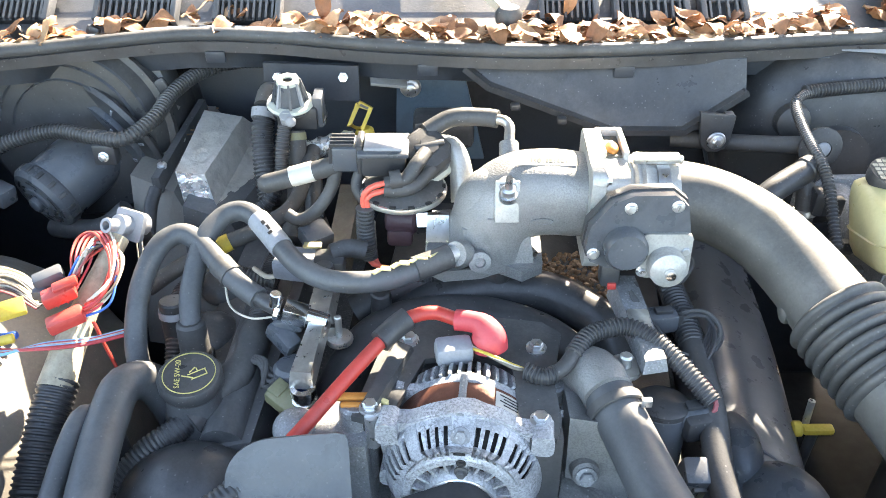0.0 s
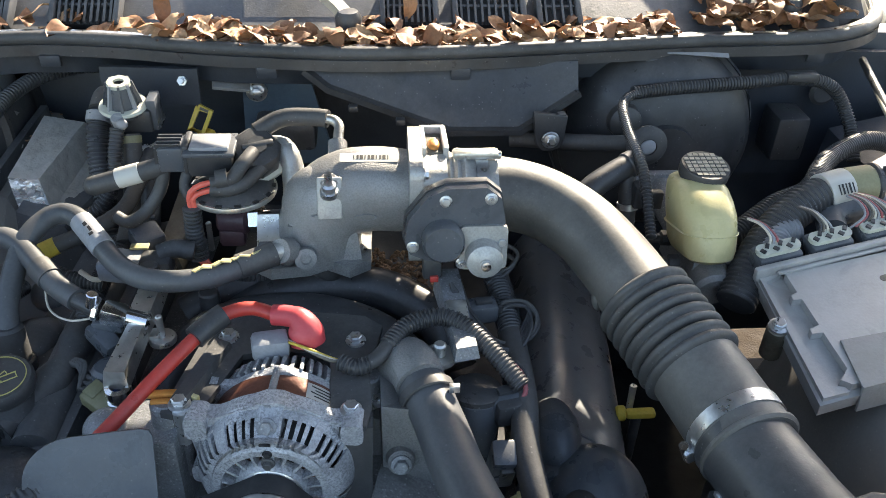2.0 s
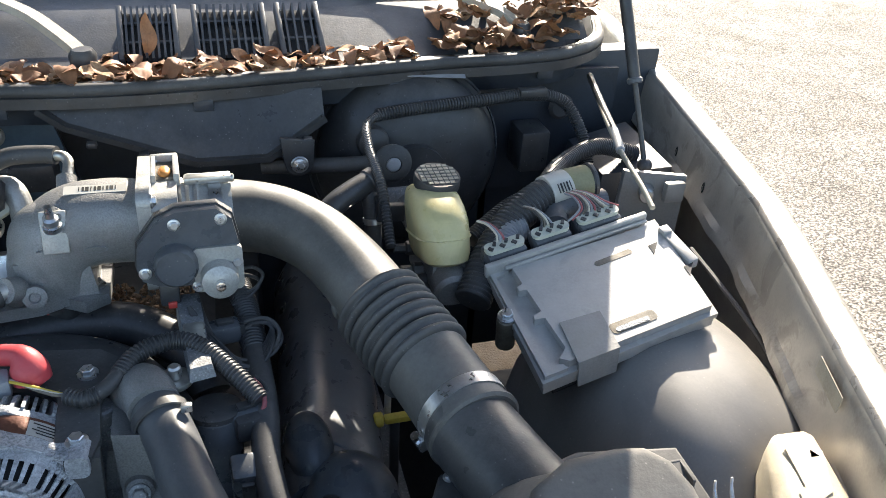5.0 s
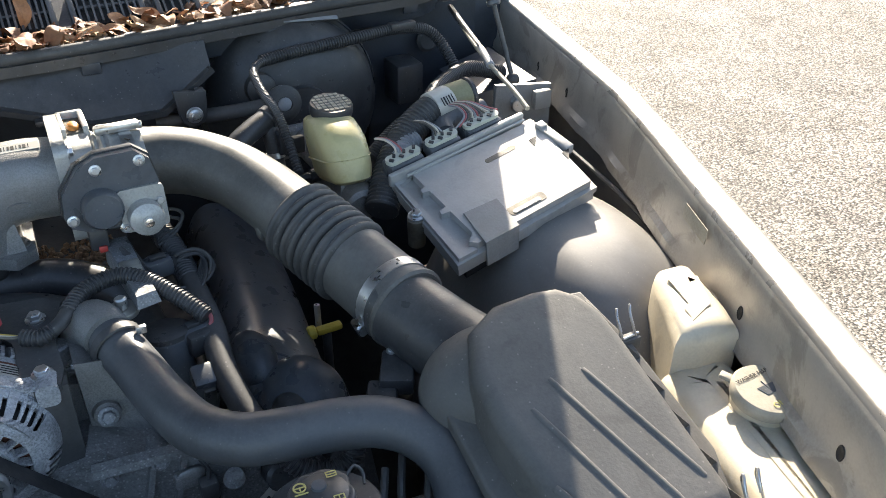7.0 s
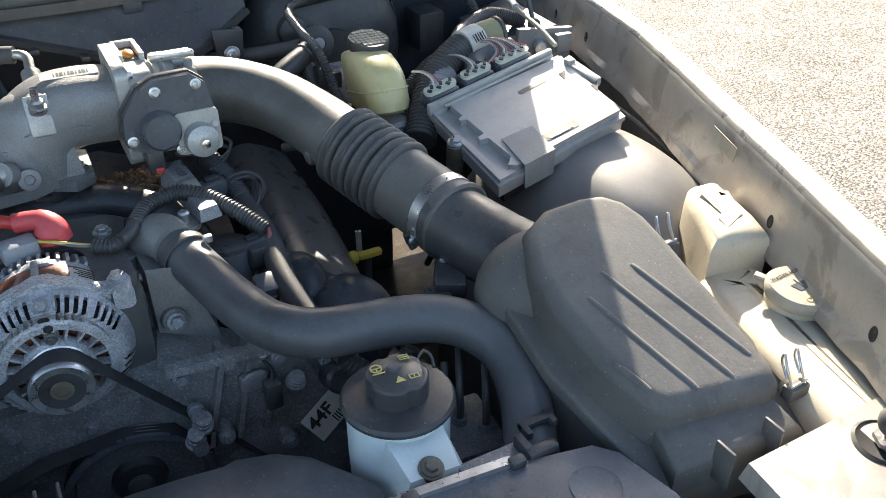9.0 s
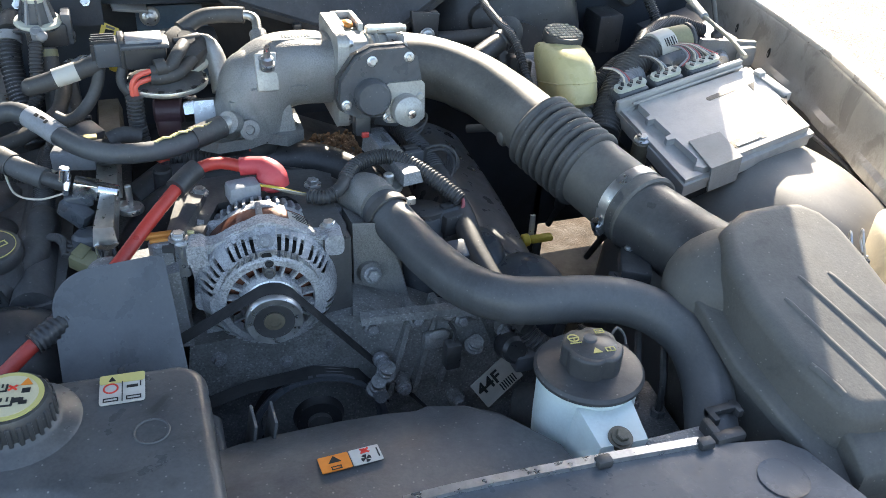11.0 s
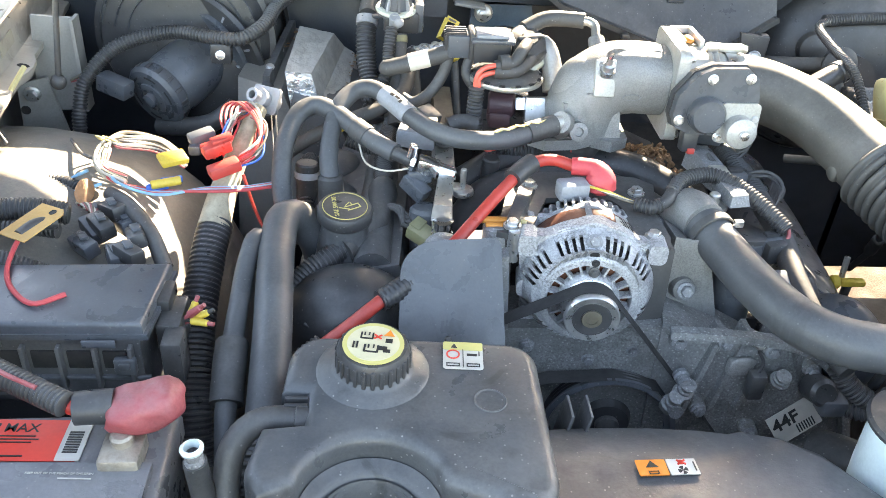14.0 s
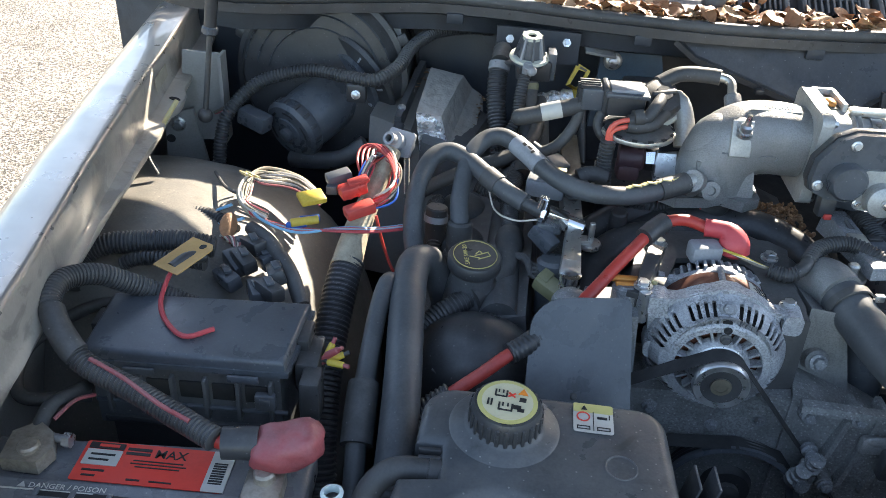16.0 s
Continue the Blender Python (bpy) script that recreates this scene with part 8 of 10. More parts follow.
for k in range(48):
    a = 2 * math.pi * k / 48
    r = 0.0275 - 0.0035 * max(0.0, math.cos(4 * a)) ** 3
    KNOB.append((r * math.cos(a), r * math.sin(a)))
kb = part("knob", B_dome(KNOB, 0.008, 0.0305, 0.003, 4, m=psm), PLASTIC, ps, "black grip cap with yellow symbols")
part("knob_top", B_lathe([(0.024, 0.0285), (0.021, 0.031), (0.0, 0.032)], 32, psm), PLASTIC, kb)
part("knob_dot", B_lathe([(0.0065, 0.031), (0.006, 0.034), (0, 0.0345)], 20, psm @ Matrix.Translation((0.0, 0.006, 0))), PLASTIC_GREY, kb)
km_ = psm @ Matrix.Translation((0, 0, 0.0322)) @ Matrix.Rotation(-0.1, 4, "Z")
part("wheel_symbol", join(B_lathe([(0.0042, 0), (0.0055, 0), (0.0055, 0.0006), (0.0042, 0.0006)], 22, Matrix.Translation((-0.0155, 0.0095, 0))), B_box((-0.0155, 0.0095, 0.0003), (0.0095, 0.0012, 0.0006)), B_box((-0.0155, 0.0072, 0.0003), (0.0012, 0.005, 0.0006)), B_box((-0.0155, 0.0025, 0.0003), (0.011, 0.0012, 0.0006))), PRINT_YELLOW, kb, m=km_)
bars([(0.012, 0.018, 0.009, 0.001), (0.012, 0.015, 0.009, 0.001), (0.012, 0.0125, 0.009, 0.001), (0.008, 0.0155, 0.001, 0.006), (0.016, 0.0155, 0.001, 0.006), (0.0115, -0.009, 0.0085, 0.001), (0.0115, -0.014, 0.0085, 0.001), (0.0075, -0.0115, 0.001, 0.005), (0.0155, -0.0115, 0.001, 0.005), (0.0115, -0.0115, 0.001, 0.005)], PRINT_YELLOW, kb, km_, "book_symbol")
part("triangle_symbol", B_prism([(-0.006, -0.0145), (0.003, -0.0145), (-0.0015, -0.007)], 0, 0.0006), PRINT_YELLOW, kb, m=km_)
part("tether", B_tube([psm @ Vector((0.024, 0.01, 0.026)), psm @ Vector((0.034, 0.016, 0.03)), psm @ Vector((0.04, 0.012, 0.024)), psm @ Vector((0.037, 0.002, 0.02))], 0.0014, 8), PLASTIC, ps)

# ---- battery corner ----
bat = thing("battery", (-0.52, 0.26, 0.72), "black car battery with a red and white label and warning print", "battery")
part("case", B_prism([(-0.665, 0.155), (-0.385, 0.165), (-0.385, 0.345), (-0.665, 0.335)], 0.7, 0.872, 0.008, 3), BATTERY, bat)
part("lid", B_dome([(-0.67, 0.15), (-0.38, 0.16), (-0.38, 0.352), (-0.67, 0.342)], 0.872, 0.9, 0.008, 4), BATTERY, bat, angle=60)
part("front_step", B_prism([(-0.66, 0.155), (-0.39, 0.163), (-0.39, 0.2865), (-0.66, 0.2865)], 0.9, 0.907, 0.003), BATTERY, bat)
part("vent_recess", B_prism(rounded(0.094, 0.028, 0.006), 0.0, 0.0008, m=Matrix.Translation((-0.556, 0.262, 0.9068)) @ Matrix.Rotation(-0.02, 4, "Z")), SHADOWY, bat)
for k in range(4):
    part("vent_rib", B_box((-0.6025 + 0.031 * k, 0.263 - 0.0006 * k, 0.9075), (0.005, 0.03, 0.004), 0.0015), BATTERY, bat)
for dy in (-0.015, 0.0, 0.015):
    part("vent_bar", B_box((-0.556, 0.262 + dy, 0.9076), (0.098, 0.0045, 0.004), 0.0015, Matrix.Translation((-0.556, 0.262, 0)) @ Matrix.Rotation(-0.02, 4, "Z") @ Matrix.Translation((0.556, -0.262, 0))), BATTERY, bat)
part("rear_bevel", B_hull8([(-0.655, 0.286, 0.899), (-0.392, 0.286, 0.899), (-0.392, 0.2925, 0.899), (-0.655, 0.2925, 0.899)], [(-0.655, 0.284, 0.9065), (-0.392, 0.284, 0.9065), (-0.392, 0.2867, 0.9065), (-0.655, 0.2867, 0.9065)], 0.001), BATTERY, bat)
# slot drawn as a black bar in place of a shaded hollow
part("handle_slot", B_box((-0.53, 0.225, 0.9075), (0.2, 0.016, 0.003), 0.001), SHADOWY, bat)
wpm = face_frame((-0.486, 0.2745, 0.9078), (1, -0.03, 0), (0, 0, 1))
lettering("KEEP OUT OF THE REACH OF CHILDREN", 0.0029, PRINT_WHITE, bat, wpm)
bars([(0.04, -0.0042, 0.026, 0.0013)], PRINT_WHITE, bat, wpm)
bl = face_frame((-0.519, 0.317, 0.9005), (1, -0.015, 0), (0, 0, 1))
part("red_label", B_sticker(0.135, 0.046, 0.002, 0.0008, bl), PRINT_RED, bat, "red printed battery label")
part("barcode_label", B_sticker(0.02, 0.046, 0.001, 0.0012, bl @ Matrix.Translation((0.0585, 0, 0.0002))), PRINT_WHITE, bat, "white barcode strip")
part("white_panel", B_sticker(0.032, 0.018, 0.001, 0.0012, bl @ Matrix.Translation((-0.048, 0.004, 0.0002))), PRINT_WHITE, bat)
part("maker_plate", B_sticker(0.032, 0.007, 0.001, 0.0014, bl @ Matrix.Translation((-0.048, 0.0175, 0.0002))), PRINT_BLACK, bat, "small dark plate")
bars([(0, 0.0, 0.018, 0.003)], PRINT_RED, bat, bl @ Matrix.Translation((-0.046, 0.0175, 0.0016)), "plate_mark")
lettering("MAX", 0.0135, PRINT_BLACK, bat, bl @ Matrix.Translation((-0.003, 0.009, 0.001)), bold=0.006)
bars([(-0.018, 0.0165, 0.022, 0.0032), (-0.018, 0.0115, 0.022, 0.0032), (0.003, 0.004, 0.045, 0.0012), (0.004, 0.0005, 0.05, 0.0012), (0.004, -0.003, 0.04, 0.0012), (-0.05, -0.011, 0.02, 0.0022), (-0.052, -0.017, 0.012, 0.002), (-0.012, -0.018, 0.012, 0.002), (0.012, -0.018, 0.02, 0.0016)], PRINT_BLACK, bat, bl @ Matrix.Translation((0, 0, 0.0009)), "print")
bars([(-0.048, 0.007, 0.022, 0.002), (-0.05, 0.001, 0.018, 0.002)] + [(0.0585, -0.014 + 0.0028 * k, 0.012, 0.0013 + 0.0006 * (k % 2)) for k in range(9)], PRINT_BLACK, bat, bl @ Matrix.Translation((0, 0, 0.0015)), "fine_print")
lettering("DANGER / POISON", 0.0078, PRINT_WHITE, bat, face_frame((-0.612, 0.2775, 0.9076), (1, 0.0, 0), (0, 0, 1)))
part("warning_triangle", B_prism([(-0.621, 0.2775), (-0.614, 0.2775), (-0.6175, 0.2835)], 0.9072, 0.9079), PRINT_WHITE, bat)
part("white_line", B_box((-0.605, 0.2755, 0.9075), (0.1, 0.001, 0.001)), PRINT_WHITE, bat)

neg = thing("negative_terminal", (-0.63, 0.32, 0.9), "tarnished battery clamp with a cable on the negative post", "battery terminal")
part("post", B_rod((-0.625, 0.312, 0.9), (-0.625, 0.312, 0.922), 0.0095, seg=20, bevel=0.002), LEAD, neg)
part("clamp", B_prism([(-0.645, 0.298), (-0.612, 0.296), (-0.605, 0.315), (-0.612, 0.332), (-0.63, 0.345), (-0.648, 0.33)], 0.902, 0.917, 0.004, 2), LEAD, neg)
part("bolt", B_rod((-0.62, 0.332, 0.912), (-0.595, 0.328, 0.912), 0.004, seg=12), STEEL, neg)
part("nut", B_lathe([(0.007, 0), (0.007, 0.007), (0, 0.007)], 6, axis_matrix((-0.602, 0.329, 0.912), (1, -0.1, 0))), STEEL, neg)
part("cable", B_tube([(-0.632, 0.34, 0.91), (-0.63, 0.365, 0.915), (-0.622, 0.395, 0.905), (-0.63, 0.43, 0.88)], 0.0075, 12), RUBBER, neg)
wire("red_lead", [(-0.622, 0.352, 0.912), (-0.612, 0.375, 0.915), (-0.606, 0.4, 0.9)], 0.002, REDDUST, neg)
pos = thing("positive_terminal", (-0.41, 0.31, 0.9), "battery clamp under a dusty pink rubber boot", "battery terminal")
part("clamp", B_box((-0.415, 0.295, 0.908), (0.034, 0.036, 0.018), 0.004), LEAD, pos)
part("post", B_rod((-0.415, 0.3, 0.9), (-0.415, 0.3, 0.926), 0.0095, seg=18, bevel=0.002), LEAD, pos)
bm = bmesh.new()
bmesh.ops.create_uvsphere(bm, u_segments=28, v_segments=18, radius=1.0)
for v in bm.verts:
    k = (abs(v.co.x) ** 3 + abs(v.co.y) ** 3 + abs(v.co.z) ** 3) ** (-1 / 3)
    v.co = v.co * k * (1 + 0.14 * noise.noise(v.co * 2.1))
    v.co = Vector((v.co.x * 0.032, v.co.y * 0.022, v.co.z * 0.017))
part("boot", bm, REDDUST, pos, "crumpled dusty pink boot", m=Matrix.Translation((-0.4, 0.322, 0.935)) @ pose(0, 0, 0, 0, -8, 12), angle=60)
part("boot_tail", B_tube([(-0.425, 0.322, 0.935), (-0.44, 0.32, 0.936), (-0.455, 0.318, 0.936)], lambda u: 0.015 - 0.001 * u, 18, 0.004), PLASTIC, pos)
part("red_cable_end", B_rod((-0.452, 0.318, 0.937), (-0.472, 0.322, 0.94), 0.0075, seg=14), RED, pos)

fuse = thing("fuse_box", (-0.51, 0.45, 0.88), "dark grey plastic fuse box with a flat dusty lid", "fuse box")
FB = [(-0.615, 0.408), (-0.421, 0.41), (-0.414, 0.508), (-0.618, 0.5)]
part("lid", B_dome(FB, 0.938, 0.951, 0.005, 4), PLASTIC_GREY, fuse)
for x in (-0.46, -0.56):
    part("lid_lip", B_box((x, 0.4035, 0.932), (0.03, 0.003, 0.008), 0.001), PLASTIC_GREY, fuse)
part("lid_rim", B_prism(inset(FB, -0.004), 0.933, 0.939, 0.002), PLASTIC_GREY, fuse)
part("body", B_prism(inset(FB, 0.006), 0.855, 0.934, 0.004), PLASTIC_DUSTY, fuse)
part("lower_body", B_prism([(-0.6, 0.415), (-0.43, 0.415), (-0.43, 0.5), (-0.6, 0.5)], 0.82, 0.86, 0.004), PLASTIC, fuse)
for k in range(6):
    part("front_rib", B_box((-0.595 + 0.032 * k, 0.41, 0.9), (0.004, 0.012, 0.05), 0.001), PLASTIC_DUSTY, fuse)
for x in (-0.57, -0.44):
    part("latch", join(B_box((x, 0.405, 0.905), (0.02, 0.008, 0.018), 0.002), B_box((x, 0.4005, 0.907), (0.01, 0.003, 0.008), 0.001)), PLASTIC_GREY, fuse)
part("seam_strip", B_box((-0.515, 0.4105, 0.886), (0.19, 0.004, 0.004), 0.001), PLASTIC_GREY, fuse)
part("lower_strip", B_box((-0.515, 0.4115, 0.862), (0.18, 0.008, 0.008), 0.002), PLASTIC, fuse)
# black plates painted on for the shade in the pockets
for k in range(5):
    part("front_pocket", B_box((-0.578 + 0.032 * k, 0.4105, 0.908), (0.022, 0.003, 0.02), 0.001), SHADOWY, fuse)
for k in range(3):
    part("side_plug", B_box((-0.627, 0.43 + 0.026 * k, 0.915 - 0.006 * k), (0.022, 0.018, 0.016), 0.003, pose(0, 0, 0, 0, 0, 12 * k - 10)), PLASTIC_GREY if k else LOCK, fuse, "harness plug on the side")
part("lid_edge_latch", B_box((-0.62, 0.47, 0.937), (0.012, 0.03, 0.012), 0.002), PLASTIC, fuse)
part("lid_edge_latch", B_box((-0.413, 0.47, 0.936), (0.014, 0.036, 0.016), 0.003), PLASTIC, fuse)
part("side_lug", join(B_box((-0.405, 0.455, 0.915), (0.024, 0.05, 0.035), 0.004), B_box((-0.398, 0.42, 0.905), (0.02, 0.03, 0.05), 0.004)), PLASTIC, fuse)
caps = thing("capped_wires", (-0.388, 0.45, 0.92), "cluster of yellow crimp caps on cut wires", "wire ends")
for k, d in enumerate(((0.35, 0.5, 0.8), (0.9, 0.1, 0.45), (0.95, -0.35, 0.1), (0.6, -0.2, 0.6))):
    p, d = Vector((-0.392, 0.45, 0.918 + 0.003 * k)), Vector(d).normalized()
    part("crimp_cap", B_rod(p + d * 0.006, p + d * 0.024, 0.0042, 0.0034, 12, 0.001), YELLOW if k < 3 else REDDUST, caps)
    wire("cut_wire", [p - Vector((0.012, 0, 0.004)), p, p + d * 0.01], 0.0022, (RUBBER, REDDUST)[k % 2], caps)
    part("tip", B_rod(p + d * 0.023, p + d * 0.03, 0.0022, seg=10), REDDUST if k != 1 else RUBBER, caps)
tag = thing("manila_tag", (-0.555, 0.55, 0.955), "tan cardboard tag tied to a black plug", "tag")
part("card", B_prism([(-0.02, -0.028), (0.02, -0.028), (0.02, 0.021), (0.013, 0.028), (-0.02, 0.028)], 0, 0.0012, m=pose(-0.557, 0.549, 0.968, 8, -6, -33)), CARD, tag)
part("card_hole", B_lathe([(0.0, 0.0013), (0.003, 0.0013), (0.0036, 0.0018), (0.0042, 0.0013)], 14, pose(-0.557, 0.549, 0.968, 8, -6, -33) @ Matrix.Translation((0.006, 0.02, 0))), SHADOWY, tag)
part("plug", B_tube([(-0.54, 0.56, 0.962), (-0.555, 0.548, 0.966), (-0.566, 0.532, 0.963)], 0.007, 12, 0.004), PLASTIC, tag)
wire("red_wire", [(-0.566, 0.532, 0.962), (-0.567, 0.51, 0.957), (-0.562, 0.48, 0.9545), (-0.546, 0.452, 0.9545), (-0.522, 0.433, 0.9545), (-0.498, 0.448, 0.9545)], 0.0026, REDCAP, tag, "stripped red wire lying on the lid")

main = thing("battery_loom", (-0.6, 0.43, 0.94), "thick black corrugated loom with a red cable in its slit", "wiring loom")
LOOM = [(-0.459, 0.313, 0.945), (-0.497, 0.331, 0.95), (-0.538, 0.351, 0.955), (-0.588, 0.369, 0.965), (-0.607, 0.38, 0.975), (-0.623, 0.394, 0.987), (-0.641, 0.421, 0.996), (-0.641, 0.454, 0.996), (-0.623, 0.481, 0.985), (-0.601, 0.498, 0.965), (-0.573, 0.51, 0.945), (-0.53, 0.52, 0.92), (-0.47, 0.525, 0.9)]
part("conduit", B_ribbed(LOOM, 0.0112, 0.0042, 0.0014, 16), PLASTIC, main)
part("tape", B_tube([(-0.6, 0.376, 0.971), (-0.607, 0.38, 0.975), (-0.623, 0.394, 0.987), (-0.634, 0.409, 0.993)], 0.0122, 16, 0.006), RUBBER, main, "shiny tape wrap")
part("red_core", B_tube([(-0.482, 0.3195, 0.9572), (-0.512, 0.333, 0.961), (-0.55, 0.354, 0.968), (-0.584, 0.367, 0.9755)], 0.0022, 8), REDDUST, main, "red cable showing in the slit")
conduit("wiring_conduit", [(-0.69, 0.54, 0.92), (-0.686, 0.57, 0.94), (-0.662, 0.585, 0.95), (-0.625, 0.594, 0.952), (-0.583, 0.602, 0.952), (-0.543, 0.605, 0.945)], 0.013, "black corrugated conduit crossing the wheelhouse")
conduit("wiring_conduit", [(-0.64, 0.57, 0.935), (-0.62, 0.575, 0.942), (-0.58, 0.577, 0.944), (-0.545, 0.572, 0.944)], 0.0085, "thin black corrugated conduit behind the fuse box")
conduit("wiring_conduit", [(-0.63, 0.655, 0.92), (-0.624, 0.69, 0.928), (-0.597, 0.702, 0.93), (-0.57, 0.695, 0.93), (-0.54, 0.675, 0.925)], 0.008, "small looped corrugated conduit on the wheelhouse")
single("ground_cable", B_tube([(-0.62, 0.42, 0.88), (-0.68, 0.4, 0.89), (-0.7, 0.46, 0.9), (-0.66, 0.52, 0.91), (-0.6, 0.535, 0.915)], 0.007, 12), RUBBER, "plain black cable curling beside the fender", "cable")
plugs = thing("connector_bundle", (-0.49, 0.6, 0.92), "bundle of unplugged black connectors catching the sun", "connectors")
for k in range(9):
    x, y = -0.525 + 0.018 * (k % 4) + random.uniform(-0.004, 0.004), 0.645 - 0.032 * (k // 3) - 0.012 * (k % 4) * 0.9
    q_ = part("connector", B_box((x, y, 0.92 + 0.012 * (k % 2)), (0.018, 0.036, 0.018), 0.003, pose(0, 0, 0, random.uniform(-15, 15), random.uniform(-15, 15), 30 + random.uniform(-18, 18))), PLASTIC if k % 2 else PLASTIC_GREY, plugs)
    part("lock", B_box((x, y, 0.932 + 0.012 * (k % 2)), (0.009, 0.014, 0.004), 0.001, pose(0, 0, 0, 0, 0, 30)), PLASTIC_GREY, q_)
for k in range(8):
    wire("pin_wire", [(-0.555 + 0.004 * k, 0.66 - 0.004 * k, 0.925), (-0.548 + 0.003 * k, 0.65, 0.932), (-0.535 + 0.002 * k, 0.64 - 0.003 * k, 0.93)], 0.0014, (WHITEWIRE, REDDUST, BROWNTRIM)[k % 3], plugs)
part("taped_tail", B_tube([(-0.52, 0.675, 0.93), (-0.49, 0.64, 0.935), (-0.455, 0.59, 0.93), (-0.435, 0.555, 0.91)], 0.009, 12), RUBBER, plugs)
part("leaf", B_sphere((-0.545, 0.665, 0.938), (0.011, 0.02, 0.002), 12, 6, pose(0, 0, 0, 20, 30, 10)), LEAFMATS[0], plugs, "dry leaf caught in the wires")

# loose repair wiring
loose = thing("spliced_wires", (-0.42, 0.7, 0.95), "tangle of spliced red, yellow, blue and white wires with fuse holders", "wiring")
rw = random.Random(21)
cols = (TAPE, WHITEWIRE, BROWNTRIM, TAPE, GREYPLUG, BROWNTRIM, WHITEWIRE, RUBBER, TAPE, BROWNTRIM, WHITEWIRE, RUBBER, REDDUST)
for k, c in enumerate(cols):
    o, j = 0.0026 * k, lambda s_=0.004: rw.uniform(-s_, s_)
    wire("grey_wire", [(-0.45 + j(), 0.775 - o, 0.925 + j()), (-0.485, 0.79 - o + j(), 0.943 + j()), (-0.525 + j(), 0.79 - o * 1.4, 0.95 + j()), (-0.545 + 0.3 * o, 0.76 + j(), 0.952 + j()), (-0.547 + 0.5 * o, 0.72, 0.952 + j()), (-0.53, 0.69 + 0.3 * o, 0.948 + j()), (-0.5, 0.672 + 0.3 * o, 0.947 + j(0.003))], 0.0022 if k < 3 else 0.0014, c, loose)
for k in range(7):
    j = lambda s_=0.006: rw.uniform(-s_, s_)
    wire("thin_strand", [(-0.4 + j(), 0.715 + j(), 0.965 + j()), (-0.388 + j(), 0.76 + j(), 0.985 + j()), (-0.372 + j(0.01), 0.785 + j(), 0.988 + j()), (-0.352 + j(), 0.76 + j(0.01), 0.982 + j()), (-0.358 + j(0.01), 0.715 + j(), 0.965 + j()), (-0.385 + j(), 0.692 + j(), 0.955)], 0.0014, (RED, REDDUST, WHITEWIRE, REDCAP, BLUE, BROWNTRIM, RED)[k], loose)
for k, c in enumerate((REDCAP, RED, LTBLUE, WHITEWIRE, REDCAP, LTBLUE)):
    o = 0.0035 * k
    wire("run_wire", [(-0.53, 0.69 + o, 0.946), (-0.505, 0.672 - 0.4 * o, 0.945 + 0.001 * k), (-0.46, 0.665 - o * 0.6, 0.942), (-0.41, 0.667 + 0.5 * o, 0.94), (-0.37, 0.68 + 0.5 * o, 0.935), (-0.334, 0.7 + 0.6 * o, 0.93)], 0.0017, c, loose)
for p, r_ in (((-0.448, 0.671, 0.949), 20), ((-0.462, 0.66, 0.946), 15)):
    part("blue_splice", B_rod(Vector(p) - Vector((0.012, -0.002, 0)), Vector(p) + Vector((0.012, 0.006, 0.002)), 0.0042, seg=12, bevel=0.001), BLUE, loose)
part("yellow_splice", B_rod((-0.468, 0.66, 0.951), (-0.436, 0.67, 0.953), 0.0052, seg=12, bevel=0.001), YELLOW, loose)
part("yellow_tag", B_box((-0.45, 0.7, 0.965), (0.032, 0.024, 0.007), 0.002, pose(0, 0, 0, 8, 0, 30)), YELLOW, loose, "yellow moulded cap")
part("fuse_holder", join(B_box((-0.402, 0.716, 0.972), (0.034, 0.02, 0.015), 0.003, pose(0, 0, 0, 0, -10, 28)), B_box((-0.396, 0.722, 0.981), (0.026, 0.015, 0.006), 0.002, pose(0, 0, 0, 0, -10, 28))), REDFUSE, loose, "bright red fuse holder")
part("fuse_holder_lower", B_box((-0.39, 0.692, 0.958), (0.038, 0.019, 0.014), 0.003, pose(0, 0, 0, 0, -10, 28)), REDFUSE, loose)
part("grey_cap", join(B_box((-0.424, 0.745, 0.972), (0.032, 0.018, 0.014), 0.003, pose(0, 0, 0, 0, -10, 28)), B_box((-0.43, 0.73, 0.962), (0.014, 0.012, 0.012), 0.002)), PLASTIC_GREY, loose, "grey fuse cover")
for k in range(4):
    o = 0.006 * k
    wire("red_loop", [(-0.39, 0.73 + o, 0.975), (-0.403 + o, 0.765, 0.985 + o * 0.4), (-0.402 + o, 0.79, 0.992), (-0.386 + o, 0.795, 0.995), (-0.362 + o * 0.4, 0.765, 0.99), (-0.352, 0.73, 0.98), (-0.36, 0.705, 0.97 + o * 0.5), (-0.375, 0.7 + o, 0.962)], 0.0018, (RED, REDCAP, RED, WHITEWIRE)[k], loose)
wire("red_drop", [(-0.372, 0.71, 0.94), (-0.36, 0.7, 0.9), (-0.345, 0.69, 0.87), (-0.33, 0.7, 0.86)], 0.002, RED, loose)
wire("blue_loop", [(-0.55, 0.7, 0.946), (-0.57, 0.7, 0.935), (-0.575, 0.69, 0.925), (-0.555, 0.68, 0.93), (-0.53, 0.68, 0.94)], 0.002, LTBLUE, loose)
wire("dark_spike", [(-0.545, 0.72, 0.95), (-0.57, 0.745, 0.945), (-0.6, 0.8, 0.935)], 0.0022, RUBBER, loose)
for dx in (-0.004, 0.004):
    part("cable_tie", B_tube([(-0.545 + dx, 0.775, 0.945), (-0.552 + dx, 0.765, 0.958), (-0.54 + dx, 0.752, 0.962), (-0.534 + dx, 0.765, 0.95)], 0.0015, 6), RESERVOIR, loose)

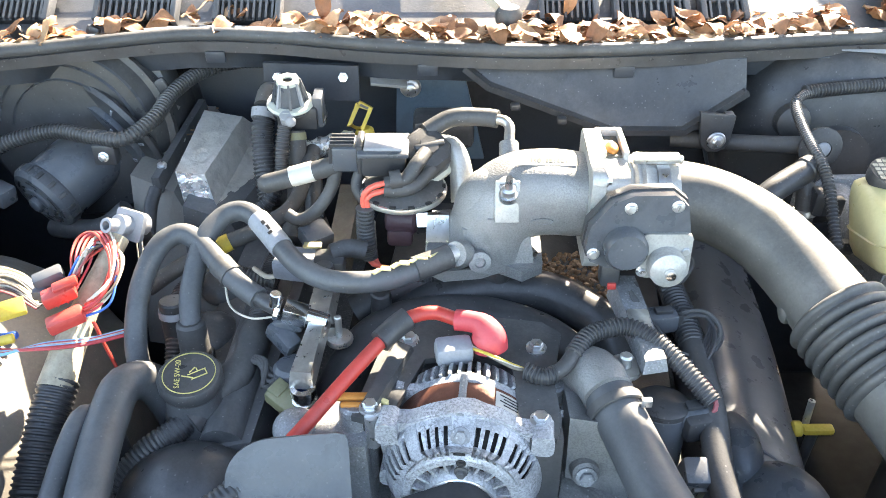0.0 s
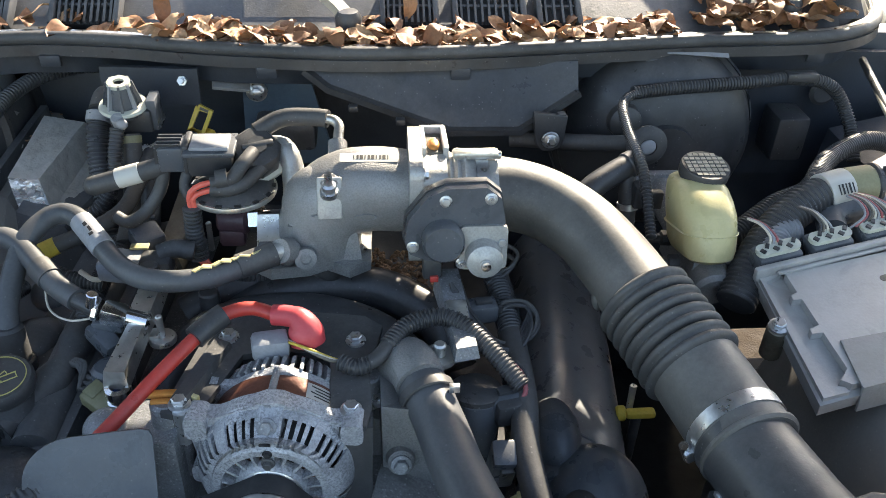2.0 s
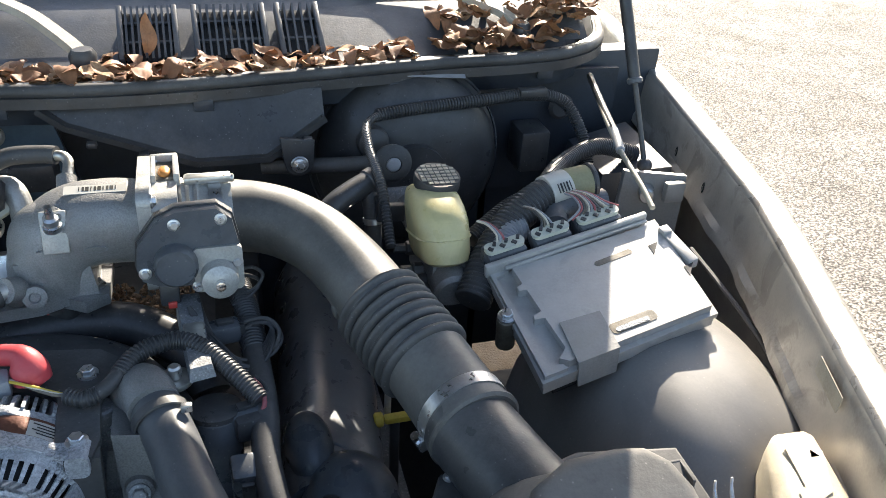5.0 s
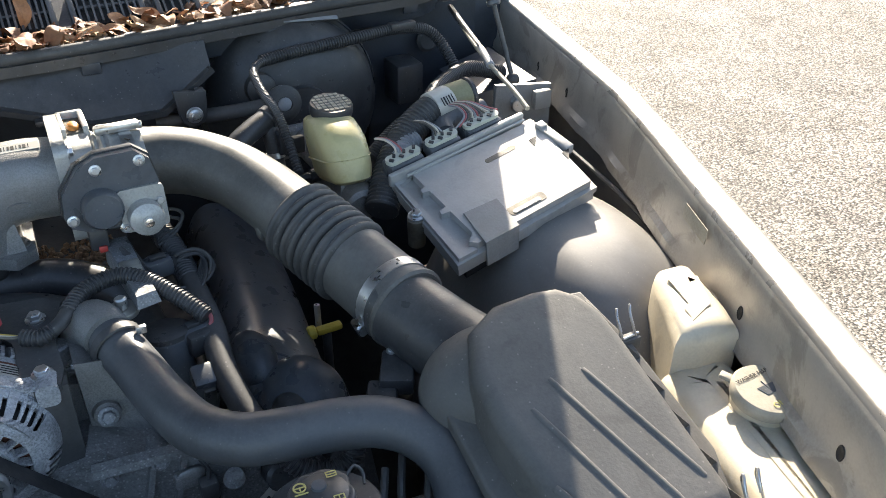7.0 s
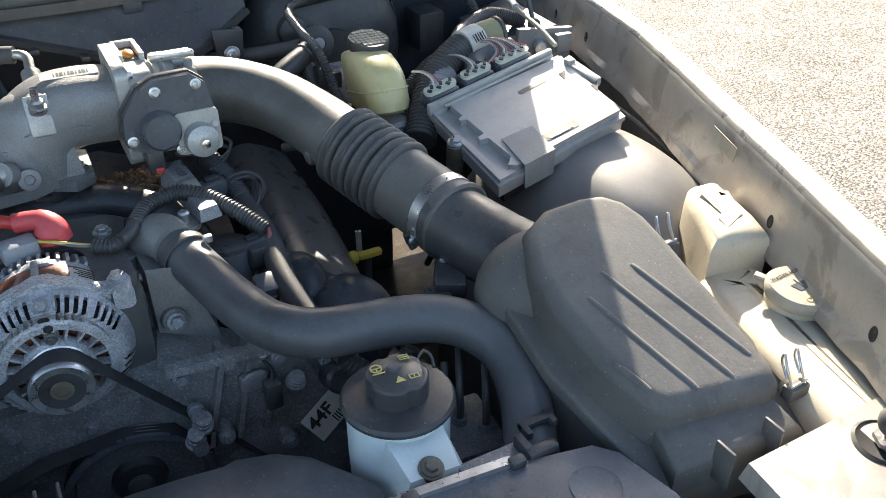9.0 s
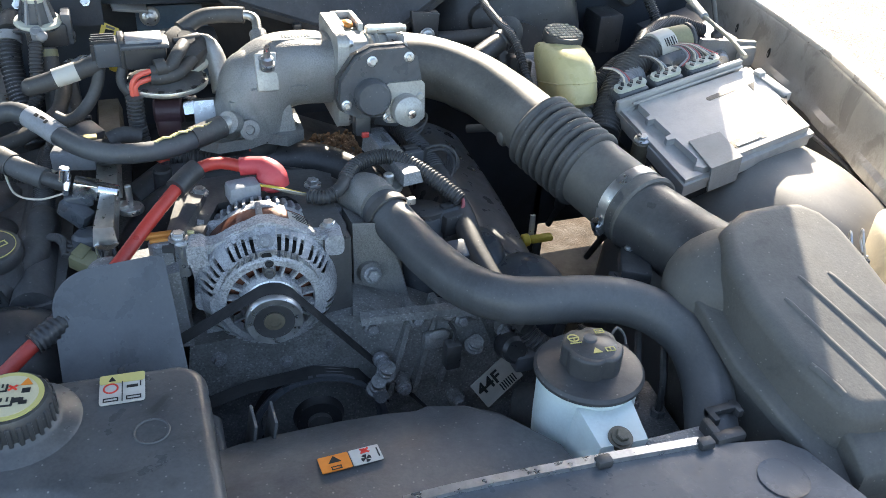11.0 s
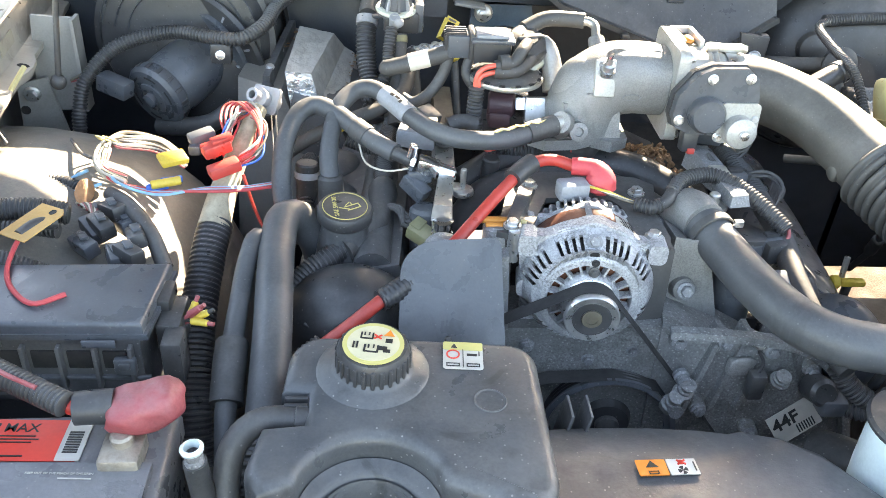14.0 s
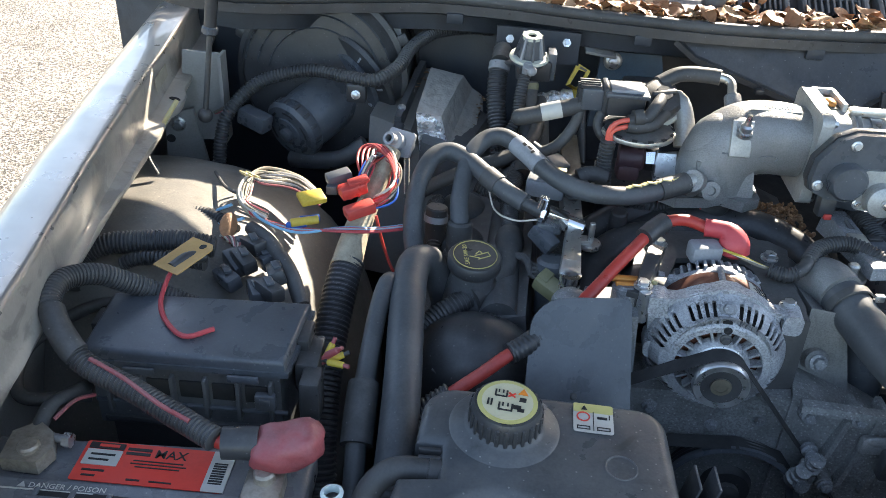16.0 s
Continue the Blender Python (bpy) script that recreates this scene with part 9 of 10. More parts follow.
gc = thing("grey_connector", (-0.36, 0.82, 1.0), "square grey plastic bulkhead connector on a pale tube", "connector")
gm = face_frame((-0.354, 0.818, 0.99), (0.85, 0.3, -0.4), (-0.3, -0.75, 0.5)) @ Matrix.Diagonal((0.74, 0.85, 0.8, 1))
part("plate", B_prism(rounded(0.05, 0.04, 0.005), -0.004, 0.004, 0.002, m=gm), GREYPLUG, gc)
part("collar", B_lathe([(0.015, -0.03), (0.0155, -0.016), (0.013, -0.014), (0.015, -0.012), (0.013, -0.01), (0.014, -0.004)], 22, gm), GREYPLUG, gc)
part("nozzle", B_lathe([(0.0125, 0.004), (0.0125, 0.022), (0.0145, 0.023), (0.0145, 0.026), (0.0085, 0.03), (0.0085, 0.045), (0.01, 0.046), (0.01, 0.05), (0.006, 0.05), (0.006, 0.03)], 22, gm), GREYPLUG, gc)
for dx in (-0.003, 0.003):
    wire("pull_wire", [(-0.345 + dx, 0.815, 0.985), (-0.343 + dx, 0.8, 0.96), (-0.341 + dx, 0.79, 0.93)], 0.0008, WHITEWIRE, gc)
sheath = thing("taped_sheath", (-0.39, 0.66, 0.9), "pale sun-bleached tape over a black corrugated tube", "tube")
part("clear_tube", B_tube([(-0.362, 0.8, 0.985), (-0.37, 0.775, 0.972), (-0.378, 0.75, 0.958)], 0.0115, 16, 0.005), TAPE, sheath)
part("taped_run", B_tube([(-0.375, 0.76, 0.962), (-0.386, 0.725, 0.942), (-0.395, 0.69, 0.922), (-0.401, 0.65, 0.9)], lambda u: 0.0125 + 0.0065 * u, 18, 0.006), TAPE, sheath)
part("corrugated_run", B_ribbed([(-0.399, 0.66, 0.903), (-0.404, 0.625, 0.882), (-0.408, 0.575, 0.85), (-0.408, 0.53, 0.82), (-0.405, 0.48, 0.78), (-0.4, 0.44, 0.73)], 0.0205, 0.0062, 0.002, 20), PLASTIC, sheath)

# hoses by the coolant tank
hv = thing("heater_hose_large", (-0.31, 0.5, 0.93), "fat grey-black hose bending down beside the oil filler", "hose")
part("hose", B_tube([(-0.268, 0.625, 0.83), (-0.278, 0.638, 0.88), (-0.295, 0.64, 0.92), (-0.314, 0.622, 0.934), (-0.318, 0.585, 0.93), (-0.316, 0.53, 0.922), (-0.312, 0.46, 0.905), (-0.31, 0.4, 0.888), (-0.31, 0.34, 0.86), (-0.31, 0.29, 0.82)], 0.0195, 24, 0.008), HOSE, hv, angle=70)
part("ribbed_end", B_ribbed([(-0.312, 0.36, 0.872), (-0.312, 0.33, 0.853), (-0.311, 0.3, 0.828)], 0.0215, 0.008, 0.003, 20), RUBBER, hv)
hw = thing("heater_hose_small", (-0.345, 0.5, 0.92), "slim grey hose with a thick foam sleeve", "hose")
part("hose", B_tube([(-0.325, 0.6, 0.85), (-0.33, 0.6, 0.9), (-0.34, 0.585, 0.932), (-0.347, 0.55, 0.925), (-0.35, 0.49, 0.905), (-0.351, 0.43, 0.885), (-0.35, 0.38, 0.855), (-0.346, 0.33, 0.8), (-0.342, 0.29, 0.73)], 0.0105, 16, 0.008), HOSE, hw, angle=70)
part("sleeve", B_tube([(-0.351, 0.452, 0.894), (-0.351, 0.43, 0.885), (-0.3505, 0.395, 0.866)], 0.0165, 20, 0.006), RUBBER, hw)
nz = thing("washer_nozzle_tube", (-0.35, 0.265, 0.9), "dirty steel tube with a pale green plastic lip", "tube")
part("tube", B_rod((-0.343, 0.27, 0.82), (-0.35, 0.266, 0.93), 0.0105, 0.0095, 18), STEELBLACK, nz)
part("collar", B_lathe([(0.0095, 0), (0.011, 0.002), (0.011, 0.005), (0.009, 0.007), (0.0105, 0.009), (0.0105, 0.014), (0.009, 0.016)], 20, axis_matrix((-0.35, 0.266, 0.928), (-0.05, -0.03, 1)) @ Matrix.Diagonal((0.72, 0.72, 1, 1))), CAST_DULL, nz)
part("lip", B_lathe([(0.006, 0.012), (0.009, 0.0155), (0.0095, 0.018), (0.0065, 0.02), (0.006, 0.012)], 20, axis_matrix((-0.35, 0.266, 0.928), (-0.05, -0.03, 1))), PSBODY, nz)

# ---- left bank ----
vcl = thing("valve_cover_left", (-0.23, 0.75, 0.85), "dusty black plastic valve cover with an oil filler", "valve cover")
part("body", B_hull8([(-0.325, 0.55, 0.76), (-0.155, 0.56, 0.74), (-0.12, 0.98, 0.74), (-0.29, 0.98, 0.76)], [(-0.285, 0.57, 0.885), (-0.185, 0.575, 0.905), (-0.155, 0.96, 0.905), (-0.255, 0.96, 0.885)], 0.022, 4), PLASTIC_DUSTY, vcl, angle=60)
part("ridge", B_tube([(-0.215, 0.58, 0.895), (-0.21, 0.7, 0.9), (-0.2, 0.85, 0.902), (-0.19, 0.95, 0.9)], 0.022, 18, 0.03), PLASTIC_DUSTY, vcl, angle=70)
for y in (0.66, 0.75, 0.84):
    part("hump", B_sphere((-0.265, y, 0.885), (0.032, 0.035, 0.02), 20, 12), PLASTIC_DUSTY, vcl)
part("front_dome", B_sphere((-0.238, 0.54, 0.845), (0.078, 0.062, 0.074), 36, 20), PLASTIC, vcl, "rounded glossy front dome")
part("dome_crease", B_tube([(-0.285, 0.5, 0.88), (-0.262, 0.49, 0.868), (-0.245, 0.485, 0.85)], 0.002, 8), PLASTIC, vcl)
part("oil_neck", B_lathe([(0.034, -0.05), (0.03, -0.03), (0.026, -0.01), (0.026, 0.0)], 32, Matrix.Translation((-0.247, 0.622, 0.938))), PLASTIC_DUSTY, vcl)
om = Matrix.Translation((-0.247, 0.622, 0.936)) @ pose(0, 0, 0, 6, 0, 20)
oc = part("oil_cap", B_lathe([(0.0, 0), (0.03, 0.0), (0.0315, 0.003), (0.0315, 0.012), (0.029, 0.016), (0.0, 0.017)], 44, om), PLASTIC, vcl, "black oil filler cap with yellow print")
part("cap_ring", B_lathe([(0.0247, 0.0165), (0.0255, 0.0165), (0.0255, 0.0173), (0.0247, 0.0173)], 44, om), PRINT_YELLOW, oc, "yellow printed ring")
lettering("SAE 5W-20", 0.0075, PRINT_YELLOW, oc, om @ Matrix.Rotation(radians(80), 4, "Z") @ Matrix.Translation((0, 0.0085, 0.0172)), align="CENTER")
part("oil_can_symbol", join(B_box((0.007, -0.009, 0.0171), (0.016, 0.001, 0.0006)), B_box((0.007, -0.002, 0.0171), (0.018, 0.001, 0.0006)), B_box((0.015, -0.0055, 0.0171), (0.001, 0.008, 0.0006)), B_box((-0.003, -0.004, 0.0171), (0.012, 0.001, 0.0006), 0, Matrix.Rotation(-0.7, 4, "Z")), B_box((0.004, 0.002, 0.0171), (0.008, 0.001, 0.0006), 0, Matrix.Rotation(0.5, 4, "Z")), B_box((0.008, 0.0, 0.0171), (0.001, 0.005, 0.0006))), PRINT_YELLOW, oc, m=om @ Matrix.Rotation(0.2, 4, "Z"))
part("pcv_boot", B_rod((-0.266, 0.698, 0.895), (-0.267, 0.705, 0.945), 0.0165, 0.0155, 20, 0.003), RUBBER, vcl)
part("pcv_collar", B_rod((-0.266, 0.697, 0.89), (-0.266, 0.699, 0.905), 0.0195, seg=20, bevel=0.002), PLASTIC, vcl)

ha = thing("fuel_vapour_hose", (-0.27, 0.75, 0.98), "looping black fuel hose ending in a bright metal coupling", "hose")
part("hose", B_tube([(-0.285, 0.64, 0.895), (-0.308, 0.655, 0.903), (-0.324, 0.69, 0.925), (-0.325, 0.735, 0.962), (-0.312, 0.775, 0.988), (-0.291, 0.792, 0.996), (-0.266, 0.78, 0.994), (-0.238, 0.748, 0.988), (-0.212, 0.72, 0.982), (-0.19, 0.703, 0.978)], 0.0118, 18, 0.006), HOSE, ha, angle=70)
part("sleeve", B_tube([(-0.238, 0.748, 0.988), (-0.222, 0.731, 0.984)], 0.0135, 18, 0.006), RUBBER, ha)
part("thin_neck", B_tube([(-0.195, 0.706, 0.979), (-0.18, 0.697, 0.976), (-0.17, 0.692, 0.974)], 0.0085, 14, 0.005), PLASTIC, ha)
cd = Vector((0.05, -0.006, -0.014))
cp = Vector((-0.172, 0.693, 0.974))
part("coupling", join(B_rod(cp, cp + cd * 0.12, 0.0125, seg=8, bevel=0.001), B_box(cp + cd * 0.42, (0.026, 0.02, 0.018), 0.002, cd.to_track_quat("X", "Z").to_matrix().to_4x4()), B_rod(cp + cd * 0.6, cp + cd * 1.08, 0.0095, seg=18, bevel=0.002), B_rod(cp + Vector((0.0, -0.004, 0.006)), cp + Vector((0.004, -0.004, 0.022)), 0.006, seg=14, bevel=0.001)), CHROME, ha, "bright plated fuel coupling")
part("blue_latch", B_box(cp + Vector((0.012, -0.004, -0.018)), (0.03, 0.016, 0.014), 0.003), PLASTIC_GREY, ha)
wire("tether", [(-0.235, 0.745, 0.973), (-0.225, 0.715, 0.958), (-0.2, 0.695, 0.958), (-0.172, 0.688, 0.966)], 0.0012, WHITEWIRE, ha)

hb = thing("vent_hose", (-0.15, 0.76, 0.99), "long black vent hose with torn cream sleeve at its metal end", "hose")
HB = [(-0.267, 0.704, 0.938), (-0.27, 0.732, 0.962), (-0.262, 0.778, 0.994), (-0.245, 0.806, 1.008), (-0.224, 0.812, 1.013), (-0.203, 0.799, 1.01), (-0.176, 0.764, 1.002), (-0.146, 0.727, 0.998), (-0.11, 0.708, 0.996), (-0.06, 0.712, 0.995), (-0.02, 0.732, 0.997), (0.005, 0.745, 1.0)]
part("hose", B_tube(HB, 0.0115, 18, 0.006), HOSE, hb, angle=70)
part("coupler", B_tube([(-0.203, 0.799, 1.01), (-0.19, 0.782, 1.007), (-0.172, 0.759, 1.001)], 0.0128, 18, 0.005), GREYPLUG, hb, "silver-grey snap coupler with print")
bars([(-0.008, 0, 0.006, 0.004), (0.002, 0.001, 0.008, 0.003), (0.01, -0.001, 0.004, 0.005)], PRINT_BLACK, hb, face_frame((-0.189, 0.774, 1.0185), (0.6, -0.75, -0.2), (-0.3, -0.35, 1)), "print")
part("end_sleeve", B_tube([(-0.03, 0.727, 0.997), (-0.008, 0.738, 0.999), (0.006, 0.746, 1.0)], 0.0135, 18, 0.004), RUBBER, hb)
for k in range(7):
    u = Vector((-0.068, 0.7115, 1.0065)).lerp(Vector((-0.012, 0.735, 1.0105)), k / 6)
    part("torn_sleeve", B_box(u, (0.011, 0.008 + 0.004 * (k % 2), 0.0016), 0.0, pose(0, 0, 0, -20, 0, 20 + 25 * (-1) ** k)), RESERVOIR, hb, "flake of cream sleeve")
part("end_pipe", B_tube([(0.003, 0.744, 1.0), (0.016, 0.748, 1.004), (0.021, 0.756, 1.002), (0.02, 0.762, 0.99)], 0.0095, 16, 0.004), SMOOTHALU, hb)

lm1 = thing("engine_loom", (-0.21, 0.7, 0.91), "taped and corrugated engine loom beside the oil filler", "wiring loom")
part("upper_conduit", B_ribbed([(-0.19, 0.9, 0.925), (-0.202, 0.815, 0.922), (-0.203, 0.75, 0.92), (-0.203, 0.715, 0.918)], 0.0125, 0.0045, 0.0015), PLASTIC, lm1)
part("taped_run", B_tube([(-0.203, 0.725, 0.918), (-0.205, 0.69, 0.917), (-0.213, 0.655, 0.915), (-0.232, 0.622, 0.91), (-0.25, 0.6, 0.905)], lambda u: 0.0165 + 0.002 * math.sin(u * 14), 16, 0.005), RUBBER, lm1, angle=70)
part("lower_conduit", B_ribbed([(-0.24, 0.61, 0.908), (-0.262, 0.592, 0.902), (-0.29, 0.572, 0.89), (-0.312, 0.55, 0.87), (-0.325, 0.53, 0.84)], 0.0135, 0.0048, 0.0016), PLASTIC, lm1)
for k in range(4):
    wire("branch", [(-0.21, 0.68, 0.92), (-0.195 + 0.004 * k, 0.665, 0.925), (-0.18, 0.66 - 0.01 * k, 0.922), (-0.165, 0.645, 0.92)], 0.003, RUBBER, lm1)
part("side_conduit", B_ribbed([(-0.3, 0.83, 0.9), (-0.305, 0.79, 0.91), (-0.3, 0.74, 0.9), (-0.298, 0.7, 0.87)], 0.01, 0.0045, 0.0015), PLASTIC, lm1)
part("cross_conduit", B_ribbed([(-0.25, 0.8, 0.945), (-0.225, 0.79, 0.94), (-0.19, 0.785, 0.935)], 0.009, 0.0042, 0.0014), PLASTIC, lm1)
wire("braid", [(-0.215, 0.79, 0.95), (-0.195, 0.78, 0.945), (-0.17, 0.788, 0.955), (-0.155, 0.79, 0.96)], 0.003, WHITEWIRE, lm1, "pale braided strap")

yh = thing("brake_vacuum_hose", (-0.24, 0.84, 0.96), "black hose with a yellow paint band", "hose")
part("hose", B_tube([(-0.34, 0.79, 0.92), (-0.3, 0.8, 0.945), (-0.255, 0.815, 0.963), (-0.215, 0.835, 0.972), (-0.18, 0.87, 0.98), (-0.168, 0.92, 0.995), (-0.165, 0.97, 1.0)], 0.0095, 14), RUBBER, yh)
part("yellow_band", B_tube([(-0.267, 0.81, 0.959), (-0.245, 0.8195, 0.9658)], 0.0105, 16, 0.004), YELLOW, yh)
rail = thing("fuel_rail_left", (-0.125, 0.78, 0.955), "brown corroded fuel rail with a brushed nickel front end", "fuel rail")
part("rear_bar", B_hull8([(-0.136, 0.96, 0.94), (-0.103, 0.96, 0.94), (-0.105, 0.8, 0.94), (-0.138, 0.8, 0.94)][::-1], [(-0.132, 0.955, 0.958), (-0.107, 0.955, 0.958), (-0.109, 0.8, 0.958), (-0.134, 0.8, 0.958)][::-1], 0.004), BROWNTRIM, rail)
part("mid_bar", B_hull8([(-0.145, 0.7, 0.945), (-0.115, 0.7, 0.945), (-0.112, 0.8, 0.945), (-0.14, 0.8, 0.945)], [(-0.141, 0.7, 0.964), (-0.119, 0.7, 0.964), (-0.115, 0.798, 0.96), (-0.137, 0.798, 0.96)], 0.004), NICKEL, rail)
part("front_paddle", B_hull8([(-0.15, 0.612, 0.94), (-0.125, 0.61, 0.94), (-0.118, 0.7, 0.945), (-0.138, 0.7, 0.945)], [(-0.147, 0.615, 0.96), (-0.127, 0.613, 0.96), (-0.121, 0.7, 0.964), (-0.135, 0.7, 0.964)], 0.006, 3), NICKEL, rail)
part("injector_cup", B_lathe([(0.0125, 0), (0.0125, 0.004), (0.0105, 0.005), (0.0105, 0.01), (0.0125, 0.011), (0.0125, 0.02), (0.008, 0.022)], 20, Matrix.Translation((-0.136, 0.612, 0.922))), CHROME, rail)
part("injector_seal", B_rod((-0.136, 0.612, 0.905), (-0.136, 0.612, 0.922), 0.011, seg=16), BLUE, rail, "blue injector seal")
part("ear", B_lathe([(0, 0), (0.014, 0), (0.0145, 0.003), (0.013, 0.006), (0, 0.006)], 20, Matrix.Translation((-0.108, 0.686, 0.935))), NICKEL, rail)
part("ear_web", B_box((-0.12, 0.688, 0.942), (0.02, 0.016, 0.006), 0.002), NICKEL, rail)
part("ear_stud", B_rod((-0.108, 0.686, 0.94), (-0.108, 0.686, 0.968), 0.0038, seg=12, bevel=0.001), NICKEL, rail)
part("rear_stud", B_rod((-0.085, 0.87, 0.92), (-0.085, 0.87, 0.96), 0.0035, seg=12, bevel=0.001), NICKEL, rail)
inj = thing("injector_connector", (-0.155, 0.66, 0.93), "blue-grey injector body with a dark plug", "injector")
part("body", B_rod((-0.152, 0.64, 0.86), (-0.152, 0.652, 0.935), 0.019, 0.0205, 22, 0.004), PLASTIC_GREY, inj)
part("plug", B_box((-0.165, 0.68, 0.945), (0.036, 0.02, 0.02), 0.004, pose(0, 0, 0, 0, 25, -40)), PLASTIC_GREY, inj)
oy = thing("olive_plug", (-0.158, 0.625, 0.92), "olive plastic connector lying beside the red cable", "connector")
part("body", B_box((-0.158, 0.618, 0.918), (0.034, 0.022, 0.018), 0.003, pose(0, 0, 0, 10, 15, -35)), OLIVE, oy)
part("ridge", B_box((-0.163, 0.624, 0.928), (0.014, 0.018, 0.006), 0.001, pose(0, 0, 0, 10, 15, -35)), OLIVE, oy)
cc = thing("coil_connector", (-0.13, 0.785, 0.97), "dark grey multi-plug on the fuel rail", "connector")
part("body", B_box((-0.16, 0.775, 0.967), (0.05, 0.036, 0.024), 0.004, pose(0, 0, 0, 0, 0, -12)), GREYPLUG, cc)
part("second_body", B_box((-0.125, 0.772, 0.97), (0.034, 0.03, 0.022), 0.004), PLASTIC, cc)
part("cap", B_rod((-0.128, 0.75, 0.965), (-0.128, 0.752, 0.985), 0.01, seg=16, bevel=0.002), PLASTIC, cc)
part("pale_lip", B_box((-0.145, 0.79, 0.982), (0.02, 0.01, 0.003), 0.001), RESERVOIR, cc)
part("boot", B_tube([(-0.122, 0.778, 0.98), (-0.105, 0.782, 0.984), (-0.085, 0.782, 0.98)], 0.0105, 14, 0.004), RUBBER, cc)
single("black_breather", B_rod((-0.3, 0.735, 0.86), (-0.298, 0.745, 0.94), 0.013, 0.0145, 18, 0.002), PLASTIC, "black breather pipe with a grey ring", "pipe")
single("breather_ring", B_rod((-0.2985, 0.742, 0.921), (-0.2982, 0.7435, 0.929), 0.0158, seg=18), GREYPLUG, "pale ring round the breather pipe", "ring")

# ---- heater corner ----
ev = thing("evaporator_case", (-0.33, 1.05, 0.93), "black heater case holding a dusty foil-wrapped box", "heater case")
part("case", B_hull8([(-0.425, 0.94, 0.7), (-0.24, 0.9, 0.7), (-0.2, 1.15, 0.7), (-0.4, 1.17, 0.7)], [(-0.418, 1.0, 0.945), (-0.352, 0.965, 0.94), (-0.335, 1.16, 0.965), (-0.392, 1.165, 0.965)], 0.008), LINER_SMOOTH, ev)
part("side_slope", B_hull8([(-0.34, 0.93, 0.86), (-0.235, 0.92, 0.84), (-0.2, 1.1, 0.86), (-0.33, 1.13, 0.88)], [(-0.335, 0.94, 0.935), (-0.275, 0.925, 0.922), (-0.236, 1.07, 0.928), (-0.32, 1.13, 0.95)], 0.004), PLASTIC_DUSTY, ev)
part("flange_rail", B_sweep([(-0.372, 0.965, 0.952), (-0.362, 1.06, 0.962), (-0.35, 1.15, 0.972)], lambda s, t: [(-0.006, -0.014), (0.006, -0.014), (0.005, 0.01), (-0.005, 0.01)], 0.02), PLASTIC_DUSTY, ev)
for y in (0.99, 1.06, 1.13):
    part("screw", B_bolt((-0.362 + 0.1 * (y - 1.06), y, 0.965), (0.2, -0.5, 1), 0.0045, 0.004), STEEL, ev)
part("vent_tube", B_tube([(-0.368, 0.95, 0.955), (-0.372, 0.93, 0.94), (-0.37, 0.9, 0.92), (-0.36, 0.87, 0.93), (-0.356, 0.85, 0.96)], 0.0085, 12), PLASTIC, ev)
fo = thing("foil_box", (-0.3, 1.03, 0.93), "box wrapped in crumpled aluminium foil, dusty on top", "foil box")
def foil(c, n=22):
    (a, b, c_, d) = [Vector(p) for p in c]
    rows = []
    for i in range(n + 1):
        row = []
        for j in range(n + 1):
            u, v = i / n, j / n
            p = a.lerp(b, u).lerp(d.lerp(c_, u), v)
            k = 0.0022 if 0 < i < n and 0 < j < n else 0.0004
            row.append(p + Vector((noise.noise(p * 90), noise.noise(p * 80 + Vector((3, 1, 0))), noise.noise(p * 110))) * k)
        rows.append(row)
    return B_skin(rows)
FL, FB = (-0.346, 0.969, 0.968), (-0.334, 1.1, 0.99)
CF, CB = (-0.308, 0.967, 0.966), (-0.281, 1.095, 0.982)
SF, SB = (-0.295, 0.951, 0.928), (-0.266, 1.12, 0.952)
LF, LB, LM = Vector((-0.255, 1.02, 0.926)), Vector((-0.25, 1.115, 0.944)), Vector((-0.27, 1.02, 0.925))
B1, B2 = (-0.333, 0.956, 0.872), (-0.276, 0.97, 0.885)
part("top_sheet", foil((FL, CF, CB, FB)), FOILDUST, fo, "dusty creased top", angle=55)
part("slope_sheet", foil((CF, SF, SB, CB)), FOILDUST, fo, "smoother grey slope", angle=55)
BM = (-0.303, 0.957, 0.88)
part("front_sheet", foil((B1, BM, CF, FL)), FOIL, fo, "bright crinkled front", angle=25)
part("front_fold", foil((BM, B2, SF, CF), 12), FOIL, fo, "bright crinkled fold", angle=25)
part("left_sheet", foil(((-0.325, 1.1, 0.9), B1, FL, FB)), FOIL, fo, angle=25)
part("ledge_sheet", foil((SF, LF, LB, SB)), FOILDUST, fo, "dusty ledge strewn with crumbs", angle=55)
part("ledge_wall", foil((B2, (-0.24, 0.99, 0.86), LF, SF)), FOILDUST, fo, angle=25)
part("side_wall", foil(((-0.24, 0.99, 0.86), (-0.238, 1.11, 0.88), LB, LF)), FOILDUST, fo, angle=25)
cr = bmesh.new()
for k in range(90):
    u = random.random()
    p = LB.lerp(LM, u) + Vector((random.uniform(-0.02, 0.012), random.uniform(-0.012, 0.012), 0.002))
    if k > 55:
        p = Vector((random.uniform(-0.4, -0.33), random.uniform(1.07, 1.16), 0.967))
    bmesh.ops.create_icosphere(cr, subdivisions=1, radius=random.uniform(0.001, 0.003), matrix=Matrix.Translation(p) @ Matrix.Diagonal((1.4, 0.8, 0.5, 1)))
part("debris_crumbs", cr, DEBRIS, label="dark crumbs of leaf litter on the heater case", category="debris", kind="stuff", angle=10)

